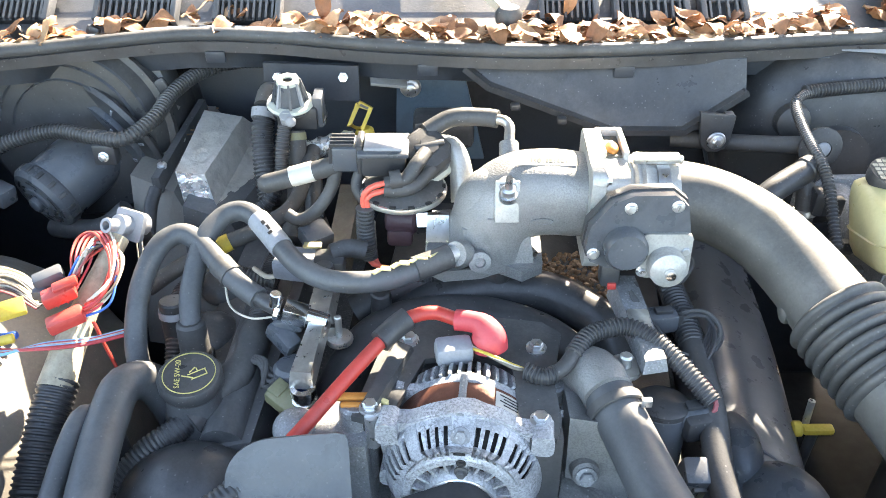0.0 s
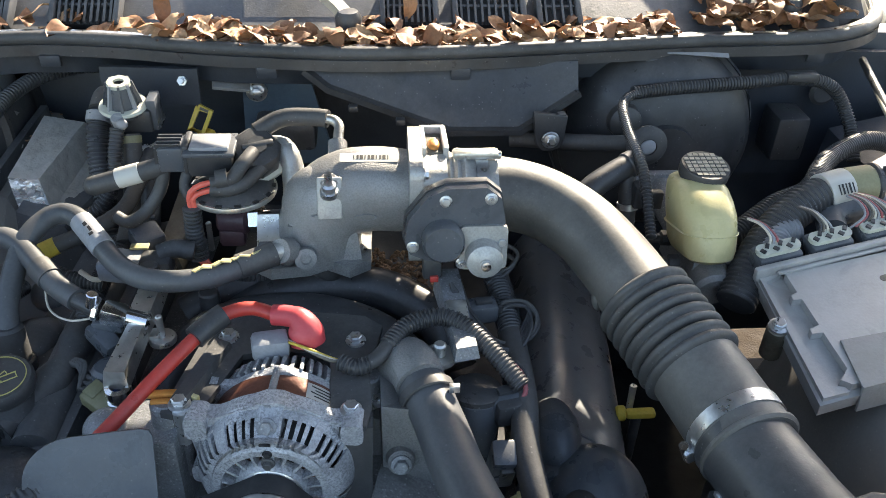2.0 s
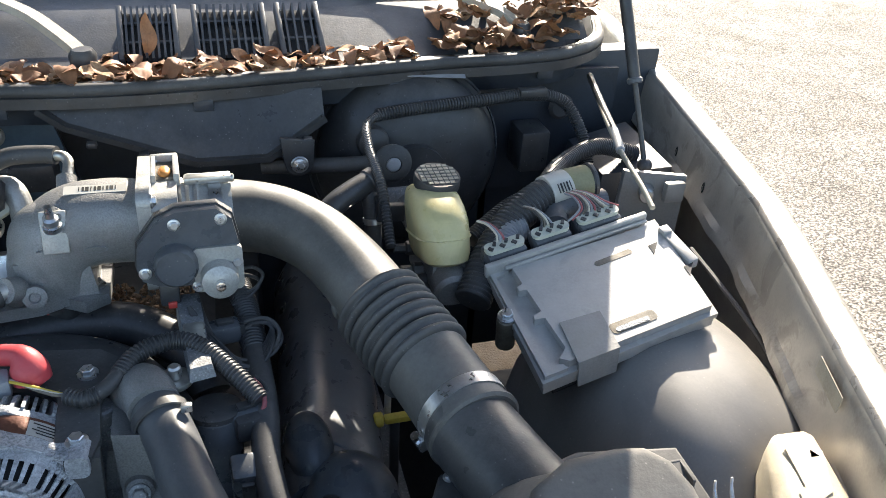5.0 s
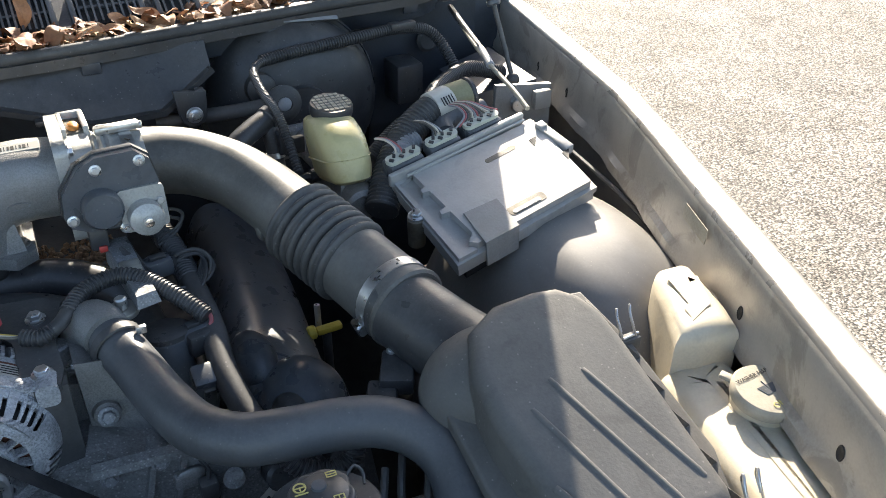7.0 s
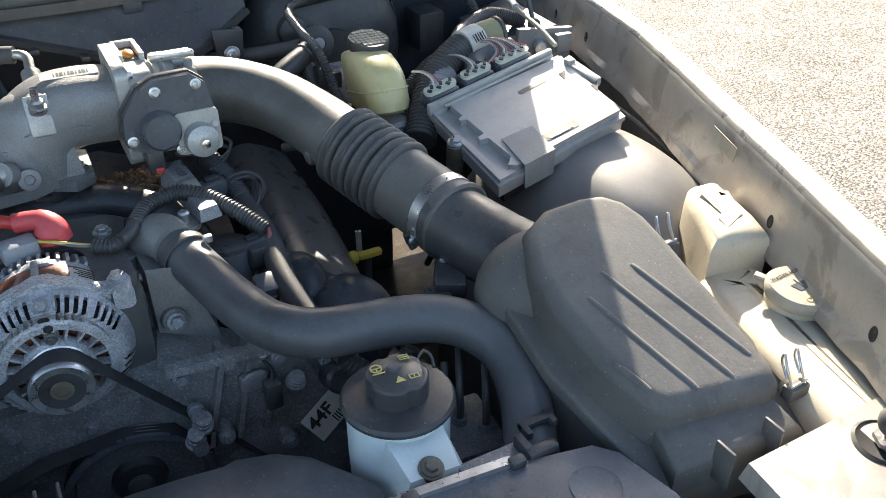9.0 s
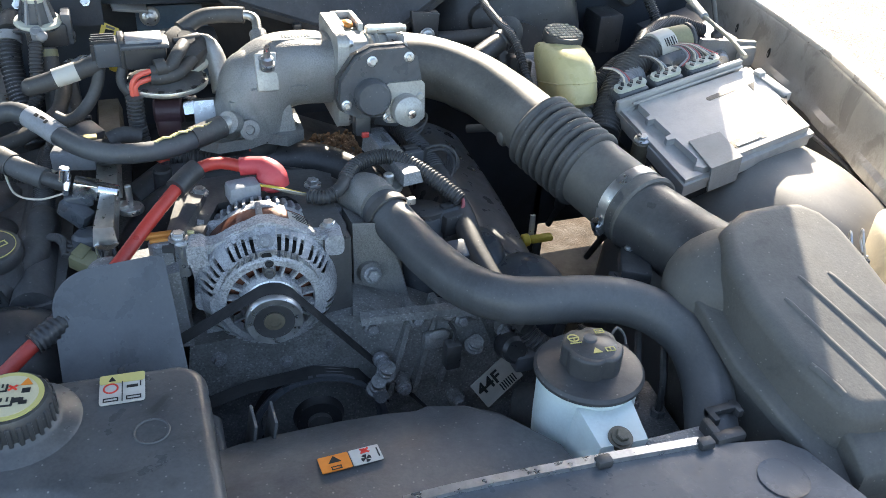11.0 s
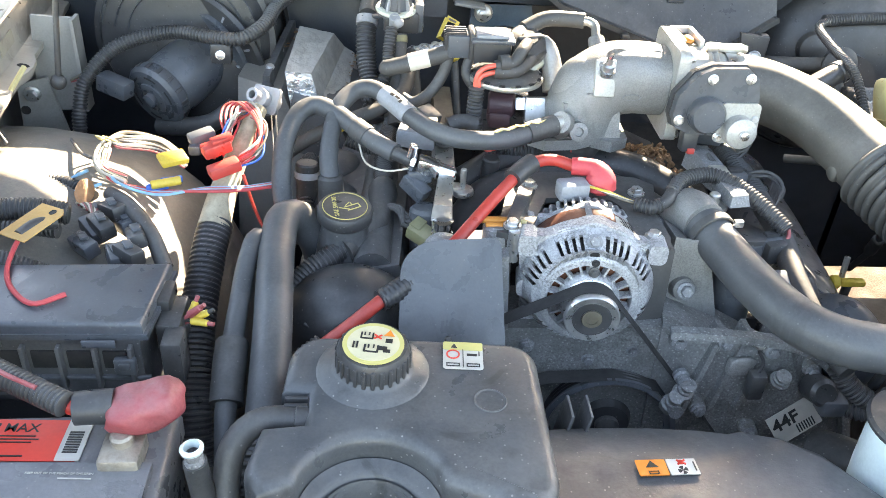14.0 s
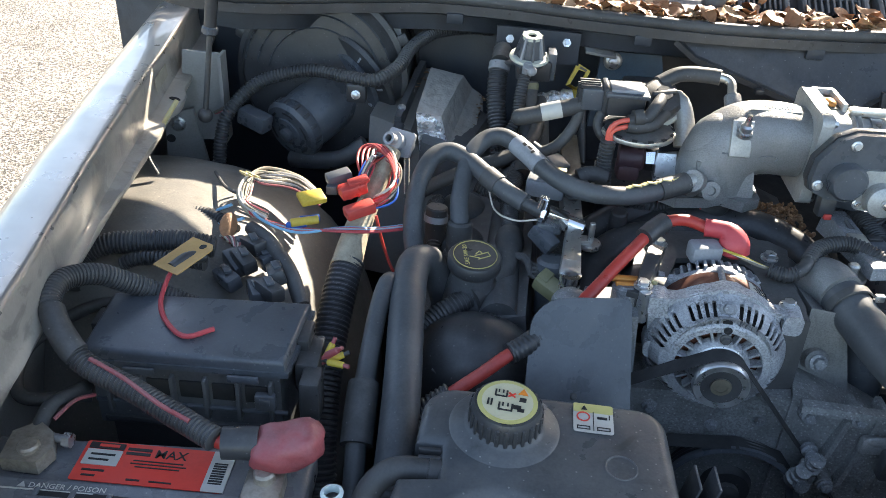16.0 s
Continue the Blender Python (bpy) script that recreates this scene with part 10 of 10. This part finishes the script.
bh = thing("blower_housing", (-0.53, 1.1, 0.96), "big black round blower housing at the firewall", "blower housing")
part("scroll", B_lathe([(0.0, -0.06), (0.12, -0.06), (0.132, -0.05), (0.135, 0.05), (0.12, 0.075), (0.0, 0.08)], 48, axis_matrix((-0.5, 1.13, 0.965), (-0.1, -1, 0.12))), PLASTIC, bh)
part("scroll_lip", B_lathe([(0.134, 0.045), (0.139, 0.047), (0.139, 0.056), (0.13, 0.058)], 48, axis_matrix((-0.5, 1.13, 0.965), (-0.1, -1, 0.12))), PLASTIC, bh)
part("rear_scroll", B_lathe([(0.0, -0.09), (0.12, -0.09), (0.128, -0.06), (0.131, 0.0)], 48, axis_matrix((-0.49, 1.16, 0.968), (-0.1, -1, 0.12))), PLASTIC, bh)
for k in range(3):
    part("face_rib", B_lathe([(0.118 - 0.02 * k, 0.076), (0.1195 - 0.02 * k, 0.081), (0.121 - 0.02 * k, 0.076)], 40, axis_matrix((-0.5, 1.13, 0.965), (-0.1, -1, 0.12)), 20, 170), PLASTIC_GREY, bh)
for k in range(4):
    part("flange_tab", B_box((0.142 * math.cos(0.5 + 0.75 * k), 0.142 * math.sin(0.5 + 0.75 * k), 0.051), (0.022, 0.018, 0.008), 0.003, Matrix.Rotation(0.5 + 0.75 * k, 4, "Z")), PLASTIC, bh, m=axis_matrix((-0.5, 1.13, 0.965), (-0.1, -1, 0.12)))
part("pale_gusset", B_hull8([(-0.43, 1.09, 0.99), (-0.37, 1.1, 0.99), (-0.37, 1.15, 0.99), (-0.43, 1.15, 0.99)], [(-0.44, 1.09, 1.055), (-0.385, 1.1, 1.05), (-0.385, 1.15, 1.05), (-0.44, 1.15, 1.055)], 0.004), APRON, bh, "pale grey painted gusset")
part("screw", B_bolt((-0.437, 0.978, 0.985), (0, -1, 0.2), 0.0048, 0.004), STEEL, bh)
part("screw_pad", B_box((-0.437, 0.99, 0.985), (0.03, 0.02, 0.03), 0.004), PLASTIC, bh)
mot = thing("blower_motor", (-0.53, 1.0, 0.92), "black round blower motor with a stepped end cap", "blower motor")
mm = axis_matrix((-0.475, 1.085, 0.945), Vector((-0.541, 0.985, 0.912)) - Vector((-0.475, 1.085, 0.945)))
L_ = (Vector((-0.541, 0.985, 0.912)) - Vector((-0.475, 1.085, 0.945))).length
part("mount_plate", B_lathe([(0.0, -0.006), (0.078, -0.006), (0.08, 0.0), (0.078, 0.006), (0.05, 0.008)], 40, mm), PLASTIC_GREY, mot)
part("can", B_lathe([(0.047, 0.0), (0.047, L_ - 0.02), (0.044, L_ - 0.016)], 36, mm), PLASTIC_GREY, mot)
part("end_cap", B_lathe([(0.047, L_ - 0.024), (0.05, L_ - 0.02), (0.05, L_ - 0.006), (0.045, L_), (0.026, L_ + 0.001), (0.026, L_ + 0.004), (0.018, L_ + 0.005), (0.018, L_ + 0.002), (0.011, L_ + 0.002), (0.011, L_ + 0.01), (0.008, L_ + 0.012), (0.0, L_ + 0.012)], 40, mm), PLASTIC_GREY, mot)
for k in range(8):
    a = 2 * math.pi * k / 8
    part("cooling_slot", B_box((0.064 * math.cos(a), 0.064 * math.sin(a), 0.008), (0.012, 0.004, 0.002), 0.0, Matrix.Rotation(a, 4, "Z")), GREYPLUG, mot, m=mm)
for k in range(16):
    a = 2 * math.pi * k / 16
    part("rim_notch", B_box((0.05 * math.cos(a), 0.05 * math.sin(a), L_ - 0.013), (0.003, 0.006, 0.012), 0.001, Matrix.Rotation(a, 4, "Z")), PLASTIC, mot, m=mm)
for k in range(6):
    a = 2 * math.pi * (k + 0.3) / 6
    part("cap_slot", B_lathe([(0.034, 0.0), (0.0345, 0.0015), (0.0375, 0.0015), (0.038, 0.0)], 8, mm @ Matrix.Translation((0, 0, L_ - 0.0005)), 60 * k, 60 * k + 34), SHADOWY, mot)
part("flange_disc", B_lathe([(0.06, 0.0), (0.1, -0.004), (0.104, -0.01), (0.1, -0.016)], 44, mm), PLASTIC, mot, "round mounting flange")
for k in range(10):
    a = 2 * math.pi * (k + 0.5) / 10
    part("flange_slot", B_box((0.088 * math.cos(a), 0.088 * math.sin(a), -0.0022), (0.012, 0.003, 0.0016), 0.0, Matrix.Rotation(a, 4, "Z")), GREYPLUG, mot, m=mm)
part("drain_pipe", B_tube([(-0.54, 1.0, 0.86), (-0.5, 0.98, 0.87), (-0.455, 0.965, 0.885), (-0.42, 0.97, 0.91)], 0.014, 14), PLASTIC, mot)
part("plug", B_box((-0.59, 0.975, 0.935), (0.05, 0.026, 0.026), 0.004, pose(0, 0, 0, 0, 10, -25)), PLASTIC_GREY, mot)
for k in range(2):
    wire("lead", [(-0.61, 0.985, 0.942), (-0.63, 0.99, 0.948 - 0.006 * k), (-0.655, 0.985, 0.935)], 0.0025, REDDUST if k else BROWNTRIM, mot)
conduit("heater_conduit", [(-0.64, 0.94, 0.87), (-0.638, 0.95, 0.905), (-0.629, 0.97, 0.943), (-0.587, 1.0, 0.984), (-0.512, 1.01, 1.005), (-0.45, 0.995, 1.005), (-0.408, 0.985, 1.008), (-0.378, 1.02, 1.018), (-0.364, 1.07, 1.03), (-0.335, 1.12, 1.038), (-0.29, 1.145, 1.042), (-0.24, 1.15, 1.042)], 0.0105, "black corrugated conduit looping over the blower", None, 0.005)
sbp = thing("strut_tower_bracket", (-0.68, 1.0, 0.83), "pale grey stamped bracket behind the hood strut", "bracket")
part("upright_plate", B_hull8([(-0.715, 1.0, 0.88), (-0.645, 1.01, 0.88), (-0.645, 1.016, 0.88), (-0.715, 1.006, 0.88)], [(-0.7, 1.0, 1.026), (-0.645, 1.01, 1.02), (-0.645, 1.016, 1.02), (-0.7, 1.006, 1.026)], 0.002), APRON, sbp)
part("edge_fold", B_hull8([(-0.648, 1.0, 0.88), (-0.643, 1.0, 0.88), (-0.643, 1.03, 0.88), (-0.648, 1.03, 0.88)], [(-0.648, 1.0, 1.02), (-0.643, 1.0, 1.02), (-0.643, 1.03, 1.02), (-0.648, 1.03, 1.02)], 0.001), APRON, sbp)
part("foot_plate", B_hull8([(-0.735, 0.978, 0.84), (-0.672, 0.99, 0.84), (-0.672, 0.996, 0.84), (-0.735, 0.984, 0.84)], [(-0.73, 0.978, 0.93), (-0.69, 0.988, 0.938), (-0.69, 0.994, 0.938), (-0.73, 0.984, 0.93)], 0.002), APRON, sbp, "lower plate with a bolt and a hole")
part("bolt", B_bolt((-0.712, 0.982, 0.915), (0.15, -1, 0), 0.008, 0.012), STEEL, sbp)
part("hole", B_lathe([(0, 0), (0.005, 0), (0.006, 0.0008), (0.007, 0)], 14, axis_matrix((-0.725, 0.9785, 0.89), (0.15, -1, 0))), SHADOWY, sbp)
single("fender_rod", B_tube([(-0.682, 0.79, 0.965), (-0.675, 0.83, 0.985), (-0.668, 0.87, 1.002)], 0.0035, 8), RESERVOIR, "cream rod clipped to the fender flange", "rod")
tie = single("cable_tie", join(B_tube([(-0.69, 0.77, 0.96), (-0.68, 0.775, 0.968), (-0.672, 0.765, 0.962), (-0.66, 0.755, 0.95)], 0.0022, 8), B_tube([(-0.684, 0.772, 0.964), (-0.672, 0.78, 0.95), (-0.668, 0.77, 0.93)], 0.0018, 8)), RUBBER, "black cable tie knotted on the fender edge", "cable tie")

# vacuum solenoid and dipstick
sol = thing("vacuum_solenoid", (-0.188, 0.975, 1.07), "grey finned solenoid valve with sunlit edges painted pale", "solenoid valve")
vm = Matrix.Translation((-0.188, 0.975, 1.058)) @ pose(0, 0, 0, 8, 0, 10)
part("cap", B_lathe([(0.026, 0), (0.027, 0.004), (0.024, 0.008), (0.018, 0.01), (0.0135, 0.036), (0.0125, 0.038)], 24, vm), PLASTIC_GREY, sol)
# sunlight on the dark valve's top edge is put in as pale plastic
part("top_ring", B_lathe([(0.0065, 0.036), (0.0065, 0.04), (0.0135, 0.04), (0.0145, 0.036)], 24, vm), LOCK, sol, "top ring paled to look sunlit")
part("top_bore", B_rod((0, 0, 0.03), (0, 0, 0.037), 0.0065, seg=14), SHADOWY, sol, m=vm)
# brim coloured pale as well, standing in for sun on the rim
part("brim", B_lathe([(0.02, 0.006), (0.0275, 0.004), (0.029, 0.006), (0.0275, 0.009), (0.02, 0.01)], 28, vm), LOCK, sol, "pale brim with sunlight put into its colour")
for k in range(8):
    a = 2 * math.pi * k / 8
    part("fin", B_hull8([(0.014, -0.0016, 0.009), (0.0235, -0.0016, 0.009), (0.0235, 0.0016, 0.009), (0.014, 0.0016, 0.009)], [(0.011, -0.0014, 0.04), (0.0152, -0.0014, 0.04), (0.0152, 0.0014, 0.04), (0.011, 0.0014, 0.04)]), GREYPLUG if k % 2 else PLASTIC_GREY, sol, m=vm @ Matrix.Rotation(a, 4, "Z"))
part("base", B_box((-0.18, 0.982, 1.046), (0.05, 0.036, 0.03), 0.004), PLASTIC, sol)
part("side_frame", join(B_box((-0.155, 0.985, 1.052), (0.012, 0.032, 0.04), 0.002), B_box((-0.165, 0.99, 1.035), (0.035, 0.03, 0.008), 0.002)), PLASTIC_GREY, sol)
part("nipple", join(B_rod((-0.19, 0.955, 1.045), (-0.19, 0.945, 1.062), 0.0075, seg=14, bevel=0.001), B_sphere((-0.184, 0.942, 1.055), (0.007, 0.006, 0.007), 14, 8)), GREYPLUG, sol, "grey plastic nipple")
part("down_tube", B_ribbed([(-0.193, 0.95, 1.045), (-0.197, 0.935, 1.02), (-0.2, 0.92, 0.99), (-0.215, 0.905, 0.965), (-0.23, 0.9, 0.955)], 0.009, 0.0045, 0.0014), PLASTIC, sol)
vb = thing("solenoid_bracket", (-0.16, 1.03, 1.05), "black sheet bracket with two studs under the cowl", "bracket")
part("plate", B_hull8([(-0.235, 1.055, 1.03), (-0.11, 1.045, 1.03), (-0.11, 1.052, 1.03), (-0.235, 1.062, 1.03)], [(-0.235, 1.06, 1.078), (-0.11, 1.05, 1.078), (-0.11, 1.057, 1.078), (-0.235, 1.067, 1.078)], 0.002), FIREWALL, vb)
part("ear", B_box((-0.222, 1.02, 1.045), (0.03, 0.06, 0.006), 0.003), FIREWALL, vb)
for x in (-0.215, -0.13):
    part("stud", B_rod((x, 1.05, 1.062), (x, 1.036, 1.068), 0.0035, seg=10), STEEL, vb)
    part("nut", B_lathe([(0.0065, 0), (0.0065, 0.006), (0, 0.006)], 6, axis_matrix((x, 1.05, 1.063), (0, -1, 0.3))), STEEL, vb)
ds = thing("dipstick", (-0.115, 1.03, 1.0), "yellow looped dipstick handle on a black tube", "dipstick")
dmx = face_frame((-0.112, 1.022, 1.012), (0.9, 0, -0.42), (0, -1, 0.35)) @ Matrix.Diagonal((0.72, 0.95, 1.2, 1))
part("loop", join(B_sweep([(-0.012, 0.024, 0), (0.012, 0.024, 0), (0.012, -0.008, 0), (-0.012, -0.008, 0), (-0.012, 0.024, 0)], lambda s, t: [(-0.0042, -0.004), (0.0042, -0.004), (0.0042, 0.004), (-0.0042, 0.004)], smooth=False)), YELLOW, ds, m=dmx)
part("print_bar", B_box((0, 0.024, 0.0042), (0.016, 0.0035, 0.0006)), BROWNTRIM, ds, m=dmx)
part("grip", B_rod((-0.105, 1.021, 1.004), (-0.099, 1.021, 0.974), 0.0125, 0.0135, 20, 0.004), YELLOW, ds)
part("tube", B_tube([(-0.1, 1.026, 0.99), (-0.095, 1.02, 0.96), (-0.09, 0.98, 0.9)], 0.006, 12), STEELBLACK, ds)
bb = thing("blue_bracket", (-0.04, 1.11, 1.0), "blue-black painted lift bracket with a zinc bolt", "bracket")
part("plate", B_hull8([(-0.07, 1.12, 0.9), (0.06, 1.12, 0.9), (0.06, 1.13, 0.9), (-0.07, 1.13, 0.9)], [(-0.065, 1.12, 1.03), (0.03, 1.12, 1.03), (0.03, 1.13, 1.03), (-0.065, 1.13, 1.03)], 0.004), BLUEPAINT, bb)
part("washer", B_rod((-0.046, 1.12, 1.016), (-0.046, 1.116, 1.016), 0.015, seg=20), NICKEL, bb)
part("bolt", B_bolt((-0.046, 1.116, 1.016), (0, -1, 0.2), 0.008, 0.008), STEEL, bb)
part("tab", B_box((-0.075, 1.09, 1.045), (0.05, 0.04, 0.005), 0.001, pose(0, 0, 0, 15, 10, 10)), APRON, bb)
hz1 = thing("heater_hose_ribbed", (-0.225, 0.98, 0.99), "black ribbed heater hose with a pale band", "hose")
part("ribbed", B_ribbed([(-0.228, 1.0, 1.035), (-0.23, 0.985, 1.015), (-0.228, 0.965, 0.985), (-0.222, 0.94, 0.955), (-0.215, 0.91, 0.92)], 0.0145, 0.0055, 0.002, 16), PLASTIC, hz1)
part("upper", B_tube([(-0.225, 1.06, 1.03), (-0.225, 1.03, 1.05), (-0.227, 1.005, 1.042)], 0.014, 16), RUBBER, hz1)
part("pale_band", B_tube([(-0.2278, 1.004, 1.04), (-0.2288, 0.996, 1.031)], 0.0158, 18, 0.004), GREYPLUG, hz1)
vt = thing("taped_hose", (-0.18, 0.93, 0.98), "black taped hose with olive band beside the solenoid", "hose")
part("hose", B_tube([(-0.185, 0.965, 1.03), (-0.183, 0.95, 1.0), (-0.182, 0.935, 0.975), (-0.183, 0.91, 0.95), (-0.185, 0.87, 0.93)], 0.013, 16), RUBBER, vt)
part("olive_band", B_tube([(-0.1848, 0.964, 1.028), (-0.1843, 0.96, 1.02)], 0.0142, 16, 0.004), OLIVE, vt)
part("second", B_tube([(-0.165, 0.955, 1.0), (-0.163, 0.935, 0.975), (-0.16, 0.9, 0.945), (-0.16, 0.85, 0.92)], 0.012, 16), PLASTIC, vt)
fw = thing("foil_hose", (-0.15, 1.0, 1.015), "hose wrapped in crinkled silver foil", "hose")
part("wrap", B_tube([(-0.195, 0.99, 0.98), (-0.168, 0.998, 0.986), (-0.14, 1.005, 0.991), (-0.116, 1.01, 0.994)], lambda u: 0.0125 + 0.0012 * math.sin(u * 31), 18, 0.003), FOIL, fw, angle=20)
lh = thing("labelled_hose", (-0.16, 0.85, 1.035), "stubby black hose with a white printed sleeve", "hose")
part("hose", B_tube([(-0.2, 0.848, 1.026), (-0.175, 0.85, 1.032), (-0.14, 0.852, 1.042), (-0.12, 0.853, 1.048)], 0.011, 18, 0.006), RUBBER, lh)
part("rounded_end", B_sphere((-0.2, 0.848, 1.026), (0.011, 0.011, 0.011), 16, 10), RUBBER, lh)
part("print_sleeve", B_tube([(-0.172, 0.8505, 1.0335), (-0.146, 0.852, 1.0405)], 0.0117, 18, 0.005), PRINT_WHITE, lh)
part("tail", B_tube([(-0.12, 0.852, 1.046), (-0.128, 0.845, 1.02), (-0.145, 0.835, 0.998), (-0.165, 0.835, 0.985), (-0.18, 0.84, 0.99)], 0.0075, 12), RUBBER, lh)
bt = thing("twin_connector", (-0.14, 0.83, 0.975), "blue-black coil plug beside the fuel rail", "connector")
part("body", B_box((-0.148, 0.832, 0.965), (0.034, 0.03, 0.022), 0.004, pose(0, 0, 0, 15, 0, 35)), PLASTIC_GREY, bt)
part("strap", B_tube([(-0.17, 0.845, 0.965), (-0.16, 0.86, 0.975), (-0.14, 0.855, 0.978)], 0.003, 8), PLASTIC, bt)

# ---- fallen leaves on the cowl ----
def leaf_mesh(k):
    rng = random.Random(40 + k)
    L, Wd = rng.uniform(0.038, 0.056), rng.uniform(0.01, 0.0155)
    curl, fold, twist = rng.uniform(-0.006, 0.009), rng.uniform(0.05, 0.35), rng.uniform(-0.5, 0.5)
    bm = bmesh.new()
    rows = []
    for i in range(9):
        u = i / 8
        w = Wd * (math.sin(math.pi * min(1, u * 0.96 + 0.02)) ** 0.75) * (1 - 0.25 * u)
        z = curl * math.sin(math.pi * u) + 0.004 * math.sin(u * 7 + k)
        row = []
        for j in range(5):
            v = j / 2 - 1
            a = twist * (u - 0.5)
            x, zz = v * w, abs(v) * w * fold + 0.0016 * math.sin(9 * u + 3 * v + k)
            row.append(bm.verts.new((x * math.cos(a) - zz * math.sin(a), (u - 0.5) * L, z + x * math.sin(a) + zz * math.cos(a))))
        rows.append(row)
    for a, b in zip(rows, rows[1:]):
        for j in range(4):
            bm.faces.new((a[j], a[j + 1], b[j + 1], b[j]))
    bmesh.ops.solidify(bm, geom=list(bm.faces), thickness=0.0005)
    return finish("leaf", bm, LEAFMATS[k % 3], 60)


LEAVES = [leaf_mesh(k) for k in range(9)]
litter = thing("leaf_litter", (0.2, 1.08, 1.1), "drift of dry curled brown leaves along the cowl seal", "leaves")
rng = random.Random(7)
spots = []
for k in range(190):
    x = rng.uniform(-0.17, 0.54)
    spots.append((x, seal_y(x) + 0.012 + abs(rng.gauss(0, 0.026)), 0))
for k in range(110):
    x = rng.uniform(0.58, 0.85)
    spots.append((x, seal_y(x) + 0.015 + rng.random() * 0.1, 1))
for k in range(36):
    x = rng.uniform(-0.62, -0.2)
    spots.append((x, seal_y(x) + 0.012 + abs(rng.gauss(0, 0.016)), 0))
spots += [(0.157, 1.035, 2), (0.17, 1.052, 2), (0.3, 1.062, 2), (-0.15, 1.085, 2), (0.165, 1.14, 3), (-0.16, 1.13, 3)]
for x, y, kind_ in spots:
    ob = new("leaf", LEAVES[rng.randrange(9)])
    z = float(np.interp(y, [1.03, 1.1, 1.16, 1.2, 1.29], [1.105, 1.104, 1.114, 1.142, 1.16])) + rng.uniform(0.0, 0.013 if kind_ != 1 else 0.028)
    tilt = (rng.gauss(0, 15), rng.gauss(0, 17)) if kind_ < 2 else ((-24, 10) if kind_ == 2 else (78, 10))
    ob.parent = litter
    ob.matrix_local = WORLD[litter].inverted() @ pose(x, y, z + (0.006 if kind_ == 2 else 0.02 if kind_ == 3 else 0), tilt[0], tilt[1], rng.uniform(0, 360) if kind_ < 2 else rng.uniform(-30, 30)) @ Matrix.Scale(rng.uniform(0.8, 1.2), 4)
